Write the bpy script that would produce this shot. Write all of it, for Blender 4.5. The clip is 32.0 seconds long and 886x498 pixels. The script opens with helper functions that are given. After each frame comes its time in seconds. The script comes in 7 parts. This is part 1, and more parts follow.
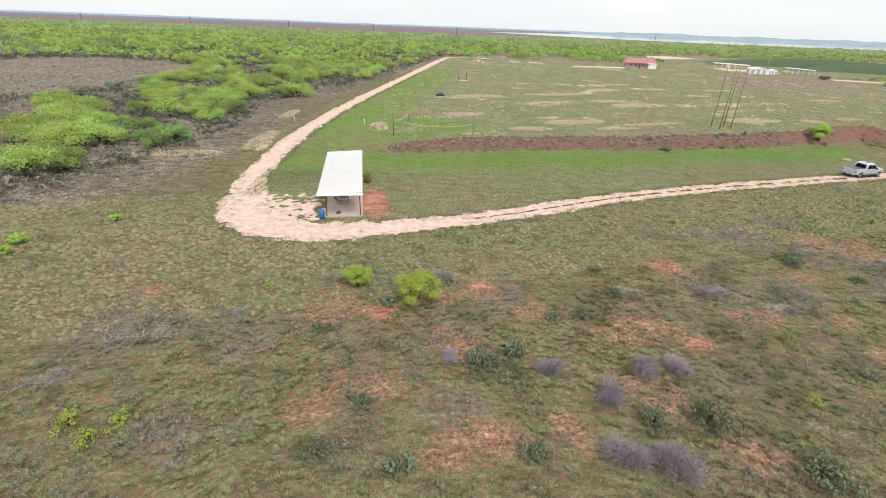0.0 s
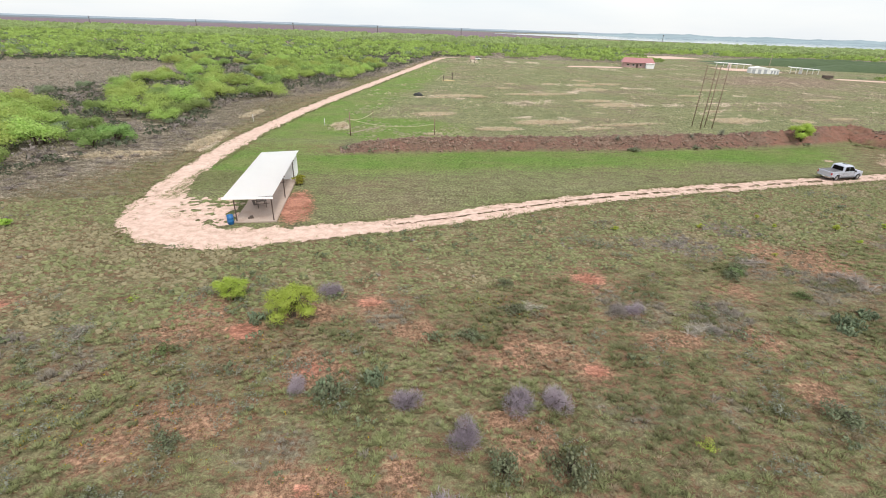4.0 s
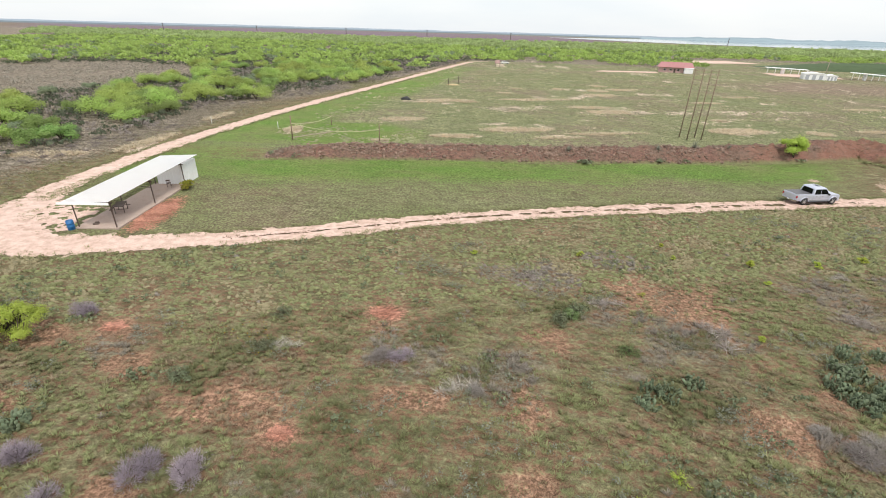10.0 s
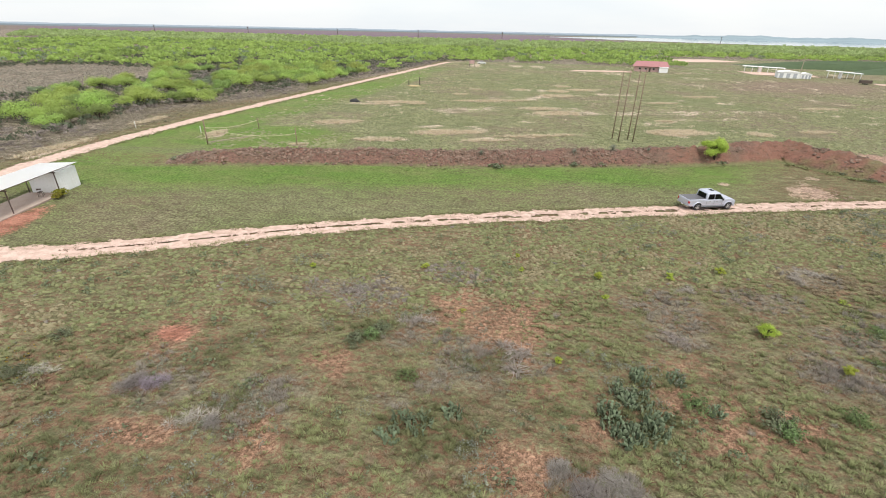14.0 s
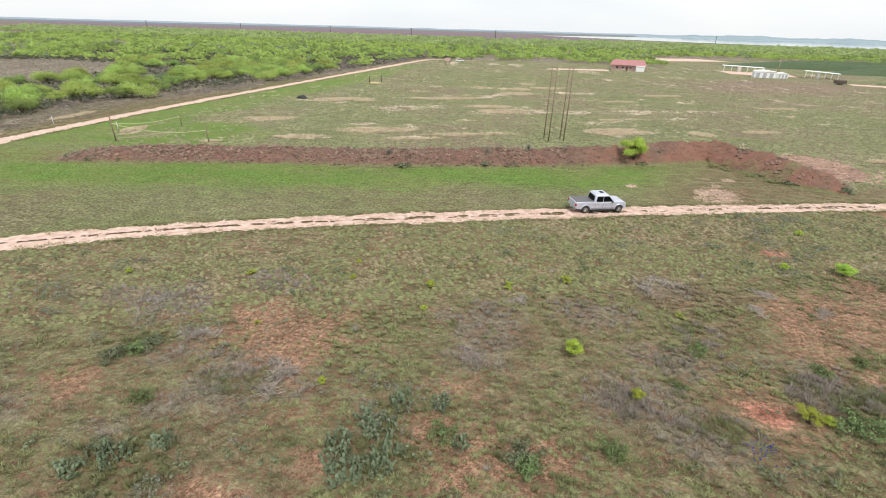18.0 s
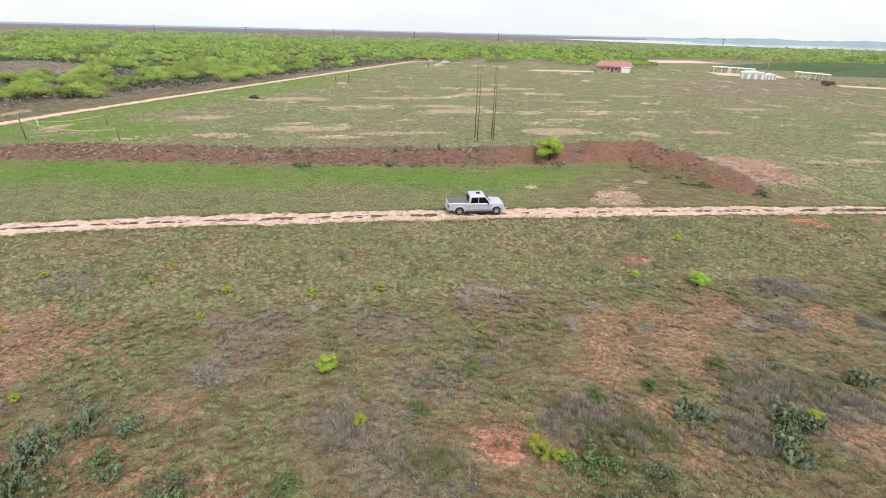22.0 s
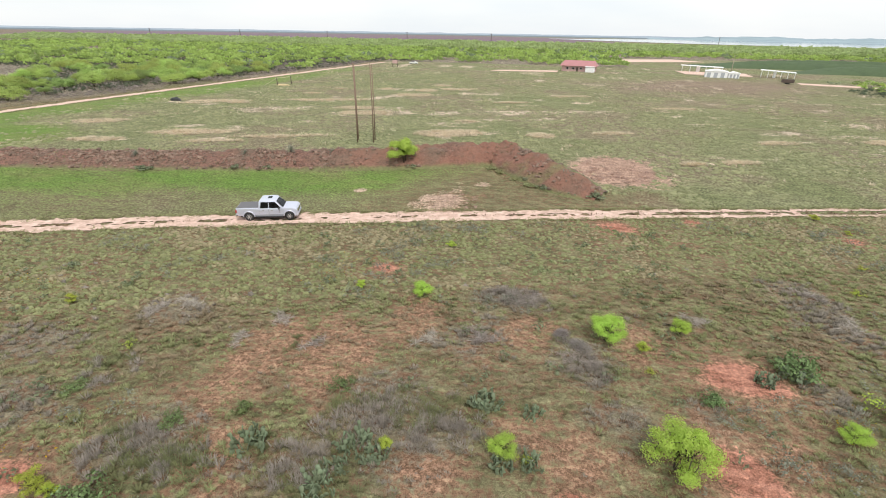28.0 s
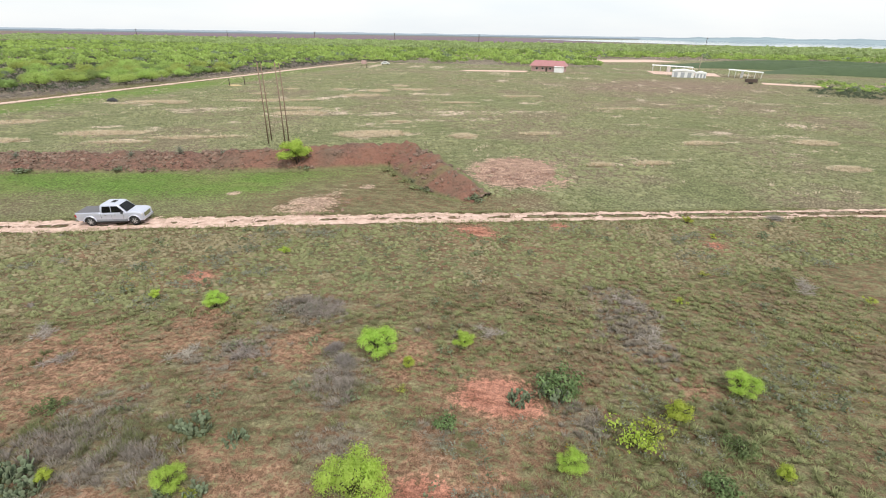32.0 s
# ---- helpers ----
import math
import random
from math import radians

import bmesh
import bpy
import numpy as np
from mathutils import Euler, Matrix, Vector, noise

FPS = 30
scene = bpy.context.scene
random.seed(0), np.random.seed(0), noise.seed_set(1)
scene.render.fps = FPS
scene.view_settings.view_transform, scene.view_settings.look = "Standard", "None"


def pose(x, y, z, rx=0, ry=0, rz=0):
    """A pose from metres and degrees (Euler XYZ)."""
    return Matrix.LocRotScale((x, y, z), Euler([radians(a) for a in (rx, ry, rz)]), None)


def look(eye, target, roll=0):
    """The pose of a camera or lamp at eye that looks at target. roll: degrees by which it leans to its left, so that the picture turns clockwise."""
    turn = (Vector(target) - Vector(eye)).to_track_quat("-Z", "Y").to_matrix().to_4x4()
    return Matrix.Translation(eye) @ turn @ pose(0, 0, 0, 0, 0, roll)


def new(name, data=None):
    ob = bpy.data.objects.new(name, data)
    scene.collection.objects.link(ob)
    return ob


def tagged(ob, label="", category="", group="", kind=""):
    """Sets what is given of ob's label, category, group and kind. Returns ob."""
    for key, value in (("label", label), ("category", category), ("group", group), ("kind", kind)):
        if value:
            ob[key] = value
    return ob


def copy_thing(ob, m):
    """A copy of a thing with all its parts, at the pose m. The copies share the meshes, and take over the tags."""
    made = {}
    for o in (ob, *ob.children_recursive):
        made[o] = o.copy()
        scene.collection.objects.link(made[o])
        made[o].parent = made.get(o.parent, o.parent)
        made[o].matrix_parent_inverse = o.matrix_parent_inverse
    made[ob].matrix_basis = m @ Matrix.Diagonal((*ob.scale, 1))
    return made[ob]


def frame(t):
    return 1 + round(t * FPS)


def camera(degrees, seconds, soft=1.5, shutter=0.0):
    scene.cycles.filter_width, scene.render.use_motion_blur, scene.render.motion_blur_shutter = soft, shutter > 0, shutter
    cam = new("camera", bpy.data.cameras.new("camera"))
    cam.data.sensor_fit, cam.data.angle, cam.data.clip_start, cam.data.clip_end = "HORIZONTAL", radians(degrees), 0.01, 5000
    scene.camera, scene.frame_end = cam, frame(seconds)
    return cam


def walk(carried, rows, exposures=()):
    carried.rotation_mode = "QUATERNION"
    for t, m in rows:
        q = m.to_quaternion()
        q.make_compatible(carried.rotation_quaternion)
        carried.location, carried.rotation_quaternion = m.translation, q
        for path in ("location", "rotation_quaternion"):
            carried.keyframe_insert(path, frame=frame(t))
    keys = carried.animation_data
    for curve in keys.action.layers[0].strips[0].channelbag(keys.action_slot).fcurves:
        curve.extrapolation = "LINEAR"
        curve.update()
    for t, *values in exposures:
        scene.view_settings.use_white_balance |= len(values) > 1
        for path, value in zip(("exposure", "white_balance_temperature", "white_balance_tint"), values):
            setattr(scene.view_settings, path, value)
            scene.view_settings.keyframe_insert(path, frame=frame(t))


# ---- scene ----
cam = camera(88.4, 32.0, soft=1.0)
EXPOSURES = [(0, 0.17), (32, 0.19)]
# seconds, eye, heading to the right of north, pitch, roll
PATH = [
    (0, (-1.76, -1.63, 17.64), 0.83, -26.17, 2.20),
    (0.5, (-0.94, -1.24, 17.53), 0.93, -26.08, 2.33),
    (1, (-0.03, -0.87, 17.44), 0.87, -26.03, 2.30),
    (1.5, (0.95, -0.52, 17.34), 0.73, -26.04, 2.20),
    (2, (2.01, -0.12, 17.23), 0.61, -26.06, 2.12),
    (2.5, (3.13, 0.37, 17.13), 0.46, -26.06, 2.10),
    (3, (4.24, 0.89, 17.04), 0.29, -26.05, 2.08),
    (3.5, (5.37, 1.40, 16.96), 0.06, -26.04, 2.00),
    (5.5, (10.57, 3.15, 16.93), -2.10, -25.99, 1.90),
    (6, (11.91, 3.63, 16.89), -2.72, -26.02, 1.87),
    (6.5, (13.31, 4.10, 16.83), -3.40, -26.00, 1.80),
    (7, (14.85, 4.58, 16.77), -4.40, -25.95, 1.70),
    (7.5, (16.44, 5.07, 16.72), -5.74, -25.92, 1.62),
    (8, (18.01, 5.56, 16.69), -6.90, -25.90, 1.58),
    (8.5, (19.62, 6.09, 16.71), -7.46, -25.84, 1.55),
    (9, (21.24, 6.67, 16.80), -7.54, -25.78, 1.58),
    (9.5, (22.82, 7.25, 16.88), -7.42, -25.75, 1.60),
    (10, (24.34, 7.76, 16.91), -7.29, -25.73, 1.60),
    (10.5, (25.84, 8.22, 16.90), -7.17, -25.72, 1.60),
    (11, (27.31, 8.65, 16.90), -7.08, -25.72, 1.58),
    (11.5, (28.81, 9.06, 16.92), -7.07, -25.72, 1.52),
    (12, (30.36, 9.44, 17.00), -7.11, -25.72, 1.45),
    (12.5, (31.97, 9.80, 17.12), -7.20, -25.72, 1.32),
    (13, (33.61, 10.24, 17.27), -7.31, -25.70, 1.23),
    (13.5, (35.26, 10.79, 17.36), -7.36, -25.70, 1.20),
    (14, (36.92, 11.43, 17.36), -7.33, -25.74, 1.22),
    (14.5, (38.57, 12.07, 17.34), -7.24, -25.82, 1.30),
    (16.5, (44.57, 13.94, 17.24), -7.13, -25.95, 1.60),
    (17, (46.09, 14.32, 17.27), -7.20, -25.97, 1.65),
    (17.5, (47.73, 14.94, 17.20), -7.23, -25.96, 1.62),
    (18, (49.43, 15.60, 17.07), -7.27, -25.92, 1.60),
    (18.5, (51.08, 16.16, 16.91), -7.35, -25.85, 1.60),
    (19, (52.70, 16.75, 16.69), -7.44, -25.79, 1.58),
    (19.5, (54.32, 17.37, 16.45), -7.61, -25.74, 1.52),
    (20, (55.98, 17.99, 16.22), -7.86, -25.69, 1.50),
    (20.5, (57.71, 18.58, 16.07), -8.10, -25.67, 1.45),
    (21, (59.52, 19.15, 16.03), -8.31, -25.64, 1.35),
    (21.5, (61.32, 19.70, 16.10), -8.49, -25.59, 1.35),
    (22, (63.12, 20.21, 16.25), -8.65, -25.56, 1.42),
    (22.5, (64.91, 20.68, 16.41), -8.74, -25.57, 1.42),
    (23, (66.63, 21.15, 16.52), -8.70, -25.61, 1.40),
    (23.5, (68.24, 21.62, 16.56), -8.60, -25.65, 1.40),
    (24, (69.83, 22.07, 16.54), -8.60, -25.66, 1.37),
    (24.5, (71.48, 22.49, 16.51), -8.68, -25.61, 1.30),
    (25, (73.11, 22.87, 16.47), -8.76, -25.55, 1.23),
    (25.5, (74.68, 23.23, 16.44), -8.76, -25.50, 1.20),
    (27.5, (81.24, 24.88, 16.43), -9.27, -25.52, 0.90),
    (28, (82.85, 25.32, 16.39), -9.39, -25.49, 0.97),
    (28.5, (84.47, 25.84, 16.29), -9.47, -25.43, 1.00),
    (29, (86.04, 26.36, 16.20), -9.43, -25.36, 1.00),
    (29.5, (87.59, 26.86, 16.16), -9.32, -25.31, 0.97),
    (30, (89.15, 27.33, 16.16), -9.20, -25.27, 0.92),
    (30.5, (90.70, 27.79, 16.17), -9.07, -25.26, 0.90),
    (31, (92.24, 28.26, 16.16), -8.93, -25.29, 0.90),
    (31.5, (93.81, 28.74, 16.16), -8.88, -25.32, 0.90),
    (32, (95.42, 29.23, 16.18), -8.91, -25.38, 0.90),
]


def aim(eye, heading, pitch):
    h, p = radians(heading), radians(pitch)
    return Vector(eye) + Vector((math.sin(h) * math.cos(p), math.cos(h) * math.cos(p), math.sin(p)))


walk(cam, [(t, look(eye, aim(eye, h, p), roll)) for t, eye, h, p, roll in PATH], EXPOSURES)

# ---- world and light: a bright overcast day ----
world = bpy.data.worlds.new("overcast_sky")
scene.world = world
world.use_nodes = True
wn, wl = world.node_tree.nodes, world.node_tree.links
wn.clear()
SUN_AZ, SUN_EL = radians(150), radians(55)
sky = wn.new("ShaderNodeTexSky")
sky.sky_type, sky.sun_disc, sky.sun_elevation, sky.sun_rotation = "NISHITA", False, SUN_EL, SUN_AZ
sky_gain = wn.new("ShaderNodeVectorMath")
sky_gain.operation = "SCALE"
sky_gain.inputs["Scale"].default_value = 0.13
cloud_coord = wn.new("ShaderNodeTexCoord")
cloud_noise = wn.new("ShaderNodeTexNoise")
cloud_noise.inputs["Scale"].default_value, cloud_noise.inputs["Detail"].default_value = 2.2, 5
cloud_squash = wn.new("ShaderNodeMapping")
cloud_squash.inputs["Scale"].default_value = (1, 1, 5)
cloud_tone = wn.new("ShaderNodeValToRGB")
cloud_tone.color_ramp.elements[0].position, cloud_tone.color_ramp.elements[1].position = 0.3, 0.7
cloud_tone.color_ramp.elements[0].color = (0.80, 0.85, 0.90, 1)
cloud_tone.color_ramp.elements[1].color = (0.97, 0.965, 0.955, 1)
sky_mix = wn.new("ShaderNodeMix")
sky_mix.data_type = "RGBA"
sky_mix.inputs["Factor"].default_value = 0.86
background, world_out = wn.new("ShaderNodeBackground"), wn.new("ShaderNodeOutputWorld")
background.inputs["Strength"].default_value = 1.0
wl.new(cloud_coord.outputs["Generated"], cloud_squash.inputs["Vector"])
wl.new(cloud_squash.outputs[0], cloud_noise.inputs["Vector"])
wl.new(cloud_noise.outputs["Fac"], cloud_tone.inputs["Fac"])
wl.new(sky.outputs[0], sky_gain.inputs[0])
wl.new(sky_gain.outputs[0], sky_mix.inputs["A"])
wl.new(cloud_tone.outputs[0], sky_mix.inputs["B"])
wl.new(sky_mix.outputs["Result"], background.inputs["Color"])
wl.new(background.outputs[0], world_out.inputs[0])

sun = new("sun", bpy.data.lights.new("sun", "SUN"))
sun.data.energy, sun.data.angle, sun.data.color = 2.3, radians(12), (1.0, 0.95, 0.87)
sun.matrix_world = look((0, 0, 60), (-math.sin(SUN_AZ) * 40, -math.cos(SUN_AZ) * 40, 60 - 40 * math.tan(SUN_EL)))


# ---- material helpers ----
def material(name):
    m = bpy.data.materials.new(name)
    m.use_nodes = True
    return m, m.node_tree.nodes, m.node_tree.links, m.node_tree.nodes["Principled BSDF"]


def mix_node(n, l, fac, a, b, blend="MIX"):
    k = n.new("ShaderNodeMix")
    k.data_type, k.blend_type = "RGBA", blend
    for sock, v in ((k.inputs["Factor"], fac), (k.inputs["A"], a), (k.inputs["B"], b)):
        if hasattr(v, "is_linked"):
            l.new(v, sock)
        elif isinstance(v, (int, float)):
            sock.default_value = v
        else:
            sock.default_value = (*v, 1)
    return k.outputs["Result"]


def noise_node(n, l, scale, detail=4, rough=0.6, vector=None, kind="Fac"):
    k = n.new("ShaderNodeTexNoise")
    k.inputs["Scale"].default_value, k.inputs["Detail"].default_value = scale, detail
    k.inputs["Roughness"].default_value = rough
    if vector is not None:
        l.new(vector, k.inputs["Vector"])
    return k.outputs[kind]


def ramp(n, l, value, lo, hi):
    k = n.new("ShaderNodeMapRange")
    k.inputs["From Min"].default_value, k.inputs["From Max"].default_value = lo, hi
    k.interpolation_type = "SMOOTHSTEP"
    l.new(value, k.inputs["Value"])
    return k.outputs["Result"]


def attr(n, name):
    k = n.new("ShaderNodeAttribute")
    k.attribute_name = name
    return k.outputs["Fac"]


def maths(n, l, op, a, b):
    k = n.new("ShaderNodeMath")
    k.operation = op
    for sock, v in ((k.inputs[0], a), (k.inputs[1], b)):
        if hasattr(v, "is_linked"):
            l.new(v, sock)
        else:
            sock.default_value = v
    return k.outputs[0]


def bump(n, l, bsdf, height, strength, distance):
    k = n.new("ShaderNodeBump")
    k.inputs["Strength"].default_value, k.inputs["Distance"].default_value = strength, distance
    l.new(height, k.inputs["Height"])
    l.new(k.outputs[0], bsdf.inputs["Normal"])


def world_pos(n):
    return n.new("ShaderNodeNewGeometry").outputs["Position"]


def worn(name, base, dark, scale=3.0, fine=30.0, rough=0.7, metal=0.0, relief=0.2, amount=0.5):
    """A surface of one base colour with stains and grain at two scales."""
    m, n, l, b = material(name)
    p = n.new("ShaderNodeTexCoord").outputs["Object"]
    stains = ramp(n, l, noise_node(n, l, scale, 6, 0.65, p), 0.45, 0.75)
    grain = noise_node(n, l, fine, 3, 0.6, p)
    c = mix_node(n, l, maths(n, l, "MULTIPLY", stains, amount), base, dark)
    c = mix_node(n, l, 0.25, c, grain, "OVERLAY")
    l.new(c, b.inputs["Base Color"])
    b.inputs["Roughness"].default_value, b.inputs["Metallic"].default_value = rough, metal
    bump(n, l, b, grain, relief, 0.01)
    return m


def leafy(name, light, dark, through_light=0.35, scale=0.35, mottle=0.5):
    """Leaves: each clump its own tone, thin enough to let some light through."""
    m, n, l, b = material(name)
    g = n.new("ShaderNodeNewGeometry")
    o = n.new("ShaderNodeObjectInfo")
    c = mix_node(n, l, g.outputs["Random Per Island"], dark, light)
    big = ramp(n, l, noise_node(n, l, scale, 3, 0.6, g.outputs["Position"]), 0.4, 0.62)
    c = mix_node(n, l, maths(n, l, "MULTIPLY", big, mottle), c, tuple(0.42 * v for v in light))
    hue = n.new("ShaderNodeHueSaturation")
    l.new(c, hue.inputs["Color"])
    l.new(maths(n, l, "MULTIPLY_ADD", o.outputs["Random"], 0.035), hue.inputs["Hue"])
    hue.inputs["Hue"].links[0].from_node.inputs[2].default_value = 0.4825
    l.new(maths(n, l, "MULTIPLY_ADD", o.outputs["Random"], 0.28), hue.inputs["Value"])
    hue.inputs["Value"].links[0].from_node.inputs[2].default_value = 0.85
    l.new(hue.outputs[0], b.inputs["Base Color"])
    b.inputs["Roughness"].default_value = 0.6
    b.inputs["Specular IOR Level"].default_value = 0.25
    t = n.new("ShaderNodeBsdfTranslucent")
    l.new(hue.outputs[0], t.inputs["Color"])
    mx = n.new("ShaderNodeMixShader")
    mx.inputs[0].default_value = through_light
    l.new(b.outputs[0], mx.inputs[1])
    l.new(t.outputs[0], mx.inputs[2])
    l.new(mx.outputs[0], n["Material Output"].inputs["Surface"])
    return m


# ---- ground: one sheet with masks for lawn, straw, soil and brush ----
def ground_material():
    m, n, l, b = material("ground")
    p = world_pos(n)
    flat = n.new("ShaderNodeMapping")
    flat.inputs["Scale"].default_value = (0.55, 1.0, 1.0)
    l.new(p, flat.inputs["Vector"])
    huge = noise_node(n, l, 0.035, 4, 0.6, p)
    big = noise_node(n, l, 0.16, 5, 0.65, flat.outputs[0])
    mid = ramp(n, l, noise_node(n, l, 0.9, 5, 0.7, flat.outputs[0]), 0.3, 0.7)
    fine = ramp(n, l, noise_node(n, l, 4.0, 5, 0.7, p), 0.36, 0.64)
    rough_edge = maths(n, l, "MULTIPLY", maths(n, l, "SUBTRACT", maths(n, l, "ADD", fine, mid), 1.0), 0.42)
    grit = ramp(n, l, noise_node(n, l, 16.0, 3, 0.7, p), 0.36, 0.64)
    # tussocks: low cushions half a metre across
    wobble = n.new("ShaderNodeVectorMath")
    wobble.operation = "MULTIPLY_ADD"
    l.new(noise_node(n, l, 1.1, 3, 0.6, p, "Color"), wobble.inputs[0])
    wobble.inputs[1].default_value = (0.5, 0.5, 0)
    l.new(flat.outputs[0], wobble.inputs[2])
    cell = n.new("ShaderNodeTexVoronoi")
    cell.feature, cell.voronoi_dimensions = "SMOOTH_F1", "2D"
    cell.inputs["Scale"].default_value, cell.inputs["Smoothness"].default_value = 2.1, 0.35
    l.new(wobble.outputs[0], cell.inputs["Vector"])
    cushion = maths(n, l, "SUBTRACT", 1.0, ramp(n, l, cell.outputs["Distance"], 0.1, 0.62))
    cushion = maths(n, l, "MULTIPLY", cushion, maths(n, l, "SUBTRACT", 1.0, maths(n, l, "MULTIPLY", maths(n, l, "MAXIMUM", attr(n, "field"), attr(n, "lawn")), 0.8)))
    # sparse pasture: olive grass over orange-brown earth, grey where it is dead
    earth = mix_node(n, l, fine, EARTH_A, EARTH_B)
    grass = mix_node(n, l, ramp(n, l, mid, 0.3, 0.7), PASTURE_A, PASTURE_B)
    grass = mix_node(n, l, maths(n, l, "MULTIPLY", attr(n, "grey"), 0.85), grass, PASTURE_GREY)
    grass = mix_node(n, l, maths(n, l, "MULTIPLY", attr(n, "green"), 0.85), grass, PASTURE_HERB)
    cover = maths(n, l, "ADD", maths(n, l, "MULTIPLY", fine, 0.9), maths(n, l, "MULTIPLY", big, 0.6))
    cover = maths(n, l, "ADD", cover, maths(n, l, "MULTIPLY", mid, 0.5))
    cover = maths(n, l, "ADD", cover, maths(n, l, "MULTIPLY", cushion, 0.45))
    cover = maths(n, l, "SUBTRACT", cover, maths(n, l, "MULTIPLY", attr(n, "bare"), 0.98))
    c = mix_node(n, l, maths(n, l, "MULTIPLY", ramp(n, l, cover, 0.5, 1.35), 0.9), earth, grass)
    # field beyond the bank: even dull green, browner in places
    field = mix_node(n, l, ramp(n, l, big, 0.35, 0.7), FIELD_A, FIELD_B)
    field = mix_node(n, l, maths(n, l, "MAXIMUM", maths(n, l, "MULTIPLY", ramp(n, l, huge, 0.46, 0.6), 0.6), maths(n, l, "MULTIPLY", attr(n, "dry"), ramp(n, l, big, 0.15, 0.5))), field, FIELD_BROWN)
    field = mix_node(n, l, 0.35, field, fine, "OVERLAY")
    c = mix_node(n, l, attr(n, "field"), c, field)
    lawn = mix_node(n, l, ramp(n, l, big, 0.35, 0.68), LAWN_A, LAWN_B)
    lawn = mix_node(n, l, 0.3, lawn, fine, "OVERLAY")
    c = mix_node(n, l, ramp(n, l, maths(n, l, "ADD", attr(n, "lawn"), maths(n, l, "MULTIPLY", rough_edge, 0.5)), 0.1, 0.75), c, lawn)
    brush = mix_node(n, l, ramp(n, l, mid, 0.35, 0.65), BRUSH_A, BRUSH_B)
    brush = mix_node(n, l, 0.5, brush, fine, "OVERLAY")
    c = mix_node(n, l, ramp(n, l, maths(n, l, "ADD", attr(n, "brush"), rough_edge), 0.3, 0.85), c, brush)
    straw = mix_node(n, l, fine, mix_node(n, l, attr(n, "pink"), STRAW_A, (0.42, 0.275, 0.205)), mix_node(n, l, attr(n, "pink"), STRAW_B, (0.56, 0.39, 0.30)))
    c = mix_node(n, l, ramp(n, l, maths(n, l, "ADD", attr(n, "straw"), rough_edge), 0.42, 0.72), c, straw)
    soil = mix_node(n, l, mid, SOIL_A, SOIL_B)
    c = mix_node(n, l, ramp(n, l, maths(n, l, "ADD", attr(n, "soil"), rough_edge), 0.42, 0.75), c, soil)
    tone = maths(n, l, "ADD", maths(n, l, "MULTIPLY", fine, 0.42), maths(n, l, "MULTIPLY", grit, 0.36))
    tone = maths(n, l, "ADD", tone, maths(n, l, "MULTIPLY", mid, 0.45))
    tone = maths(n, l, "SUBTRACT", tone, 0.61)
    calm = maths(n, l, "SUBTRACT", 1.0, maths(n, l, "MULTIPLY", attr(n, "lawn"), 0.6))
    tone = maths(n, l, "ADD", maths(n, l, "MULTIPLY", tone, calm), 1.0)
    scale = n.new("ShaderNodeVectorMath")
    scale.operation = "SCALE"
    l.new(c, scale.inputs[0])
    l.new(tone, scale.inputs["Scale"])
    c = scale.outputs[0]
    # distance haze put into colour: far red earth paled to mauve, beyond it blue-grey
    c = mix_node(n, l, attr(n, "far_red_hazed"), c, FAR_RED_HAZED)
    c = mix_node(n, l, attr(n, "far_haze"), c, FAR_HAZE)
    l.new(c, b.inputs["Base Color"])
    b.inputs["Roughness"].default_value = 0.95
    b.inputs["Specular IOR Level"].default_value = 0.1
    bump(n, l, b, maths(n, l, "ADD", maths(n, l, "ADD", fine, mid), maths(n, l, "MULTIPLY", cushion, 1.4)), 0.75, 0.13)
    return m


EARTH_A, EARTH_B = (0.26, 0.16, 0.10), (0.45, 0.268, 0.182)
PASTURE_A, PASTURE_B, PASTURE_GREY, PASTURE_HERB = (0.140, 0.148, 0.075), (0.205, 0.20, 0.110), (0.215, 0.195, 0.148), (0.118, 0.142, 0.066)
FIELD_A, FIELD_B, FIELD_BROWN = (0.196, 0.211, 0.103), (0.243, 0.245, 0.136), (0.265, 0.20, 0.15)
LAWN_A, LAWN_B = (0.155, 0.255, 0.058), (0.215, 0.245, 0.09)
BRUSH_A, BRUSH_B = (0.20, 0.168, 0.128), (0.285, 0.243, 0.192)
STRAW_A, STRAW_B = (0.45, 0.36, 0.27), (0.66, 0.54, 0.42)
SOIL_A, SOIL_B = (0.40, 0.175, 0.118), (0.53, 0.265, 0.19)
# both far ground colours have haze mixed in
FAR_RED_HAZED, FAR_HAZE = (0.215, 0.165, 0.185), (0.17, 0.21, 0.235)


def sheet(name, verts, faces, mats=(), smooth=True):
    """A mesh from numpy arrays: verts (n, 3) and faces (m, k)."""
    me = bpy.data.meshes.new(name)
    verts, faces = np.asarray(verts, float), np.asarray(faces, int)
    me.vertices.add(len(verts))
    me.vertices.foreach_set("co", verts.ravel())
    me.loops.add(faces.size)
    me.loops.foreach_set("vertex_index", faces.ravel().astype(np.int32))
    me.polygons.add(len(faces))
    me.polygons.foreach_set("loop_start", np.arange(0, faces.size, faces.shape[1], dtype=np.int32))
    me.polygons.foreach_set("use_smooth", np.full(len(faces), smooth))
    for k in mats:
        me.materials.append(k)
    me.update(calc_edges=True)
    return me


def grid_faces(nx, ny):
    i = np.arange(nx * ny).reshape(ny, nx)
    return np.stack([i[:-1, :-1], i[:-1, 1:], i[1:, 1:], i[1:, :-1]], -1).reshape(-1, 4)


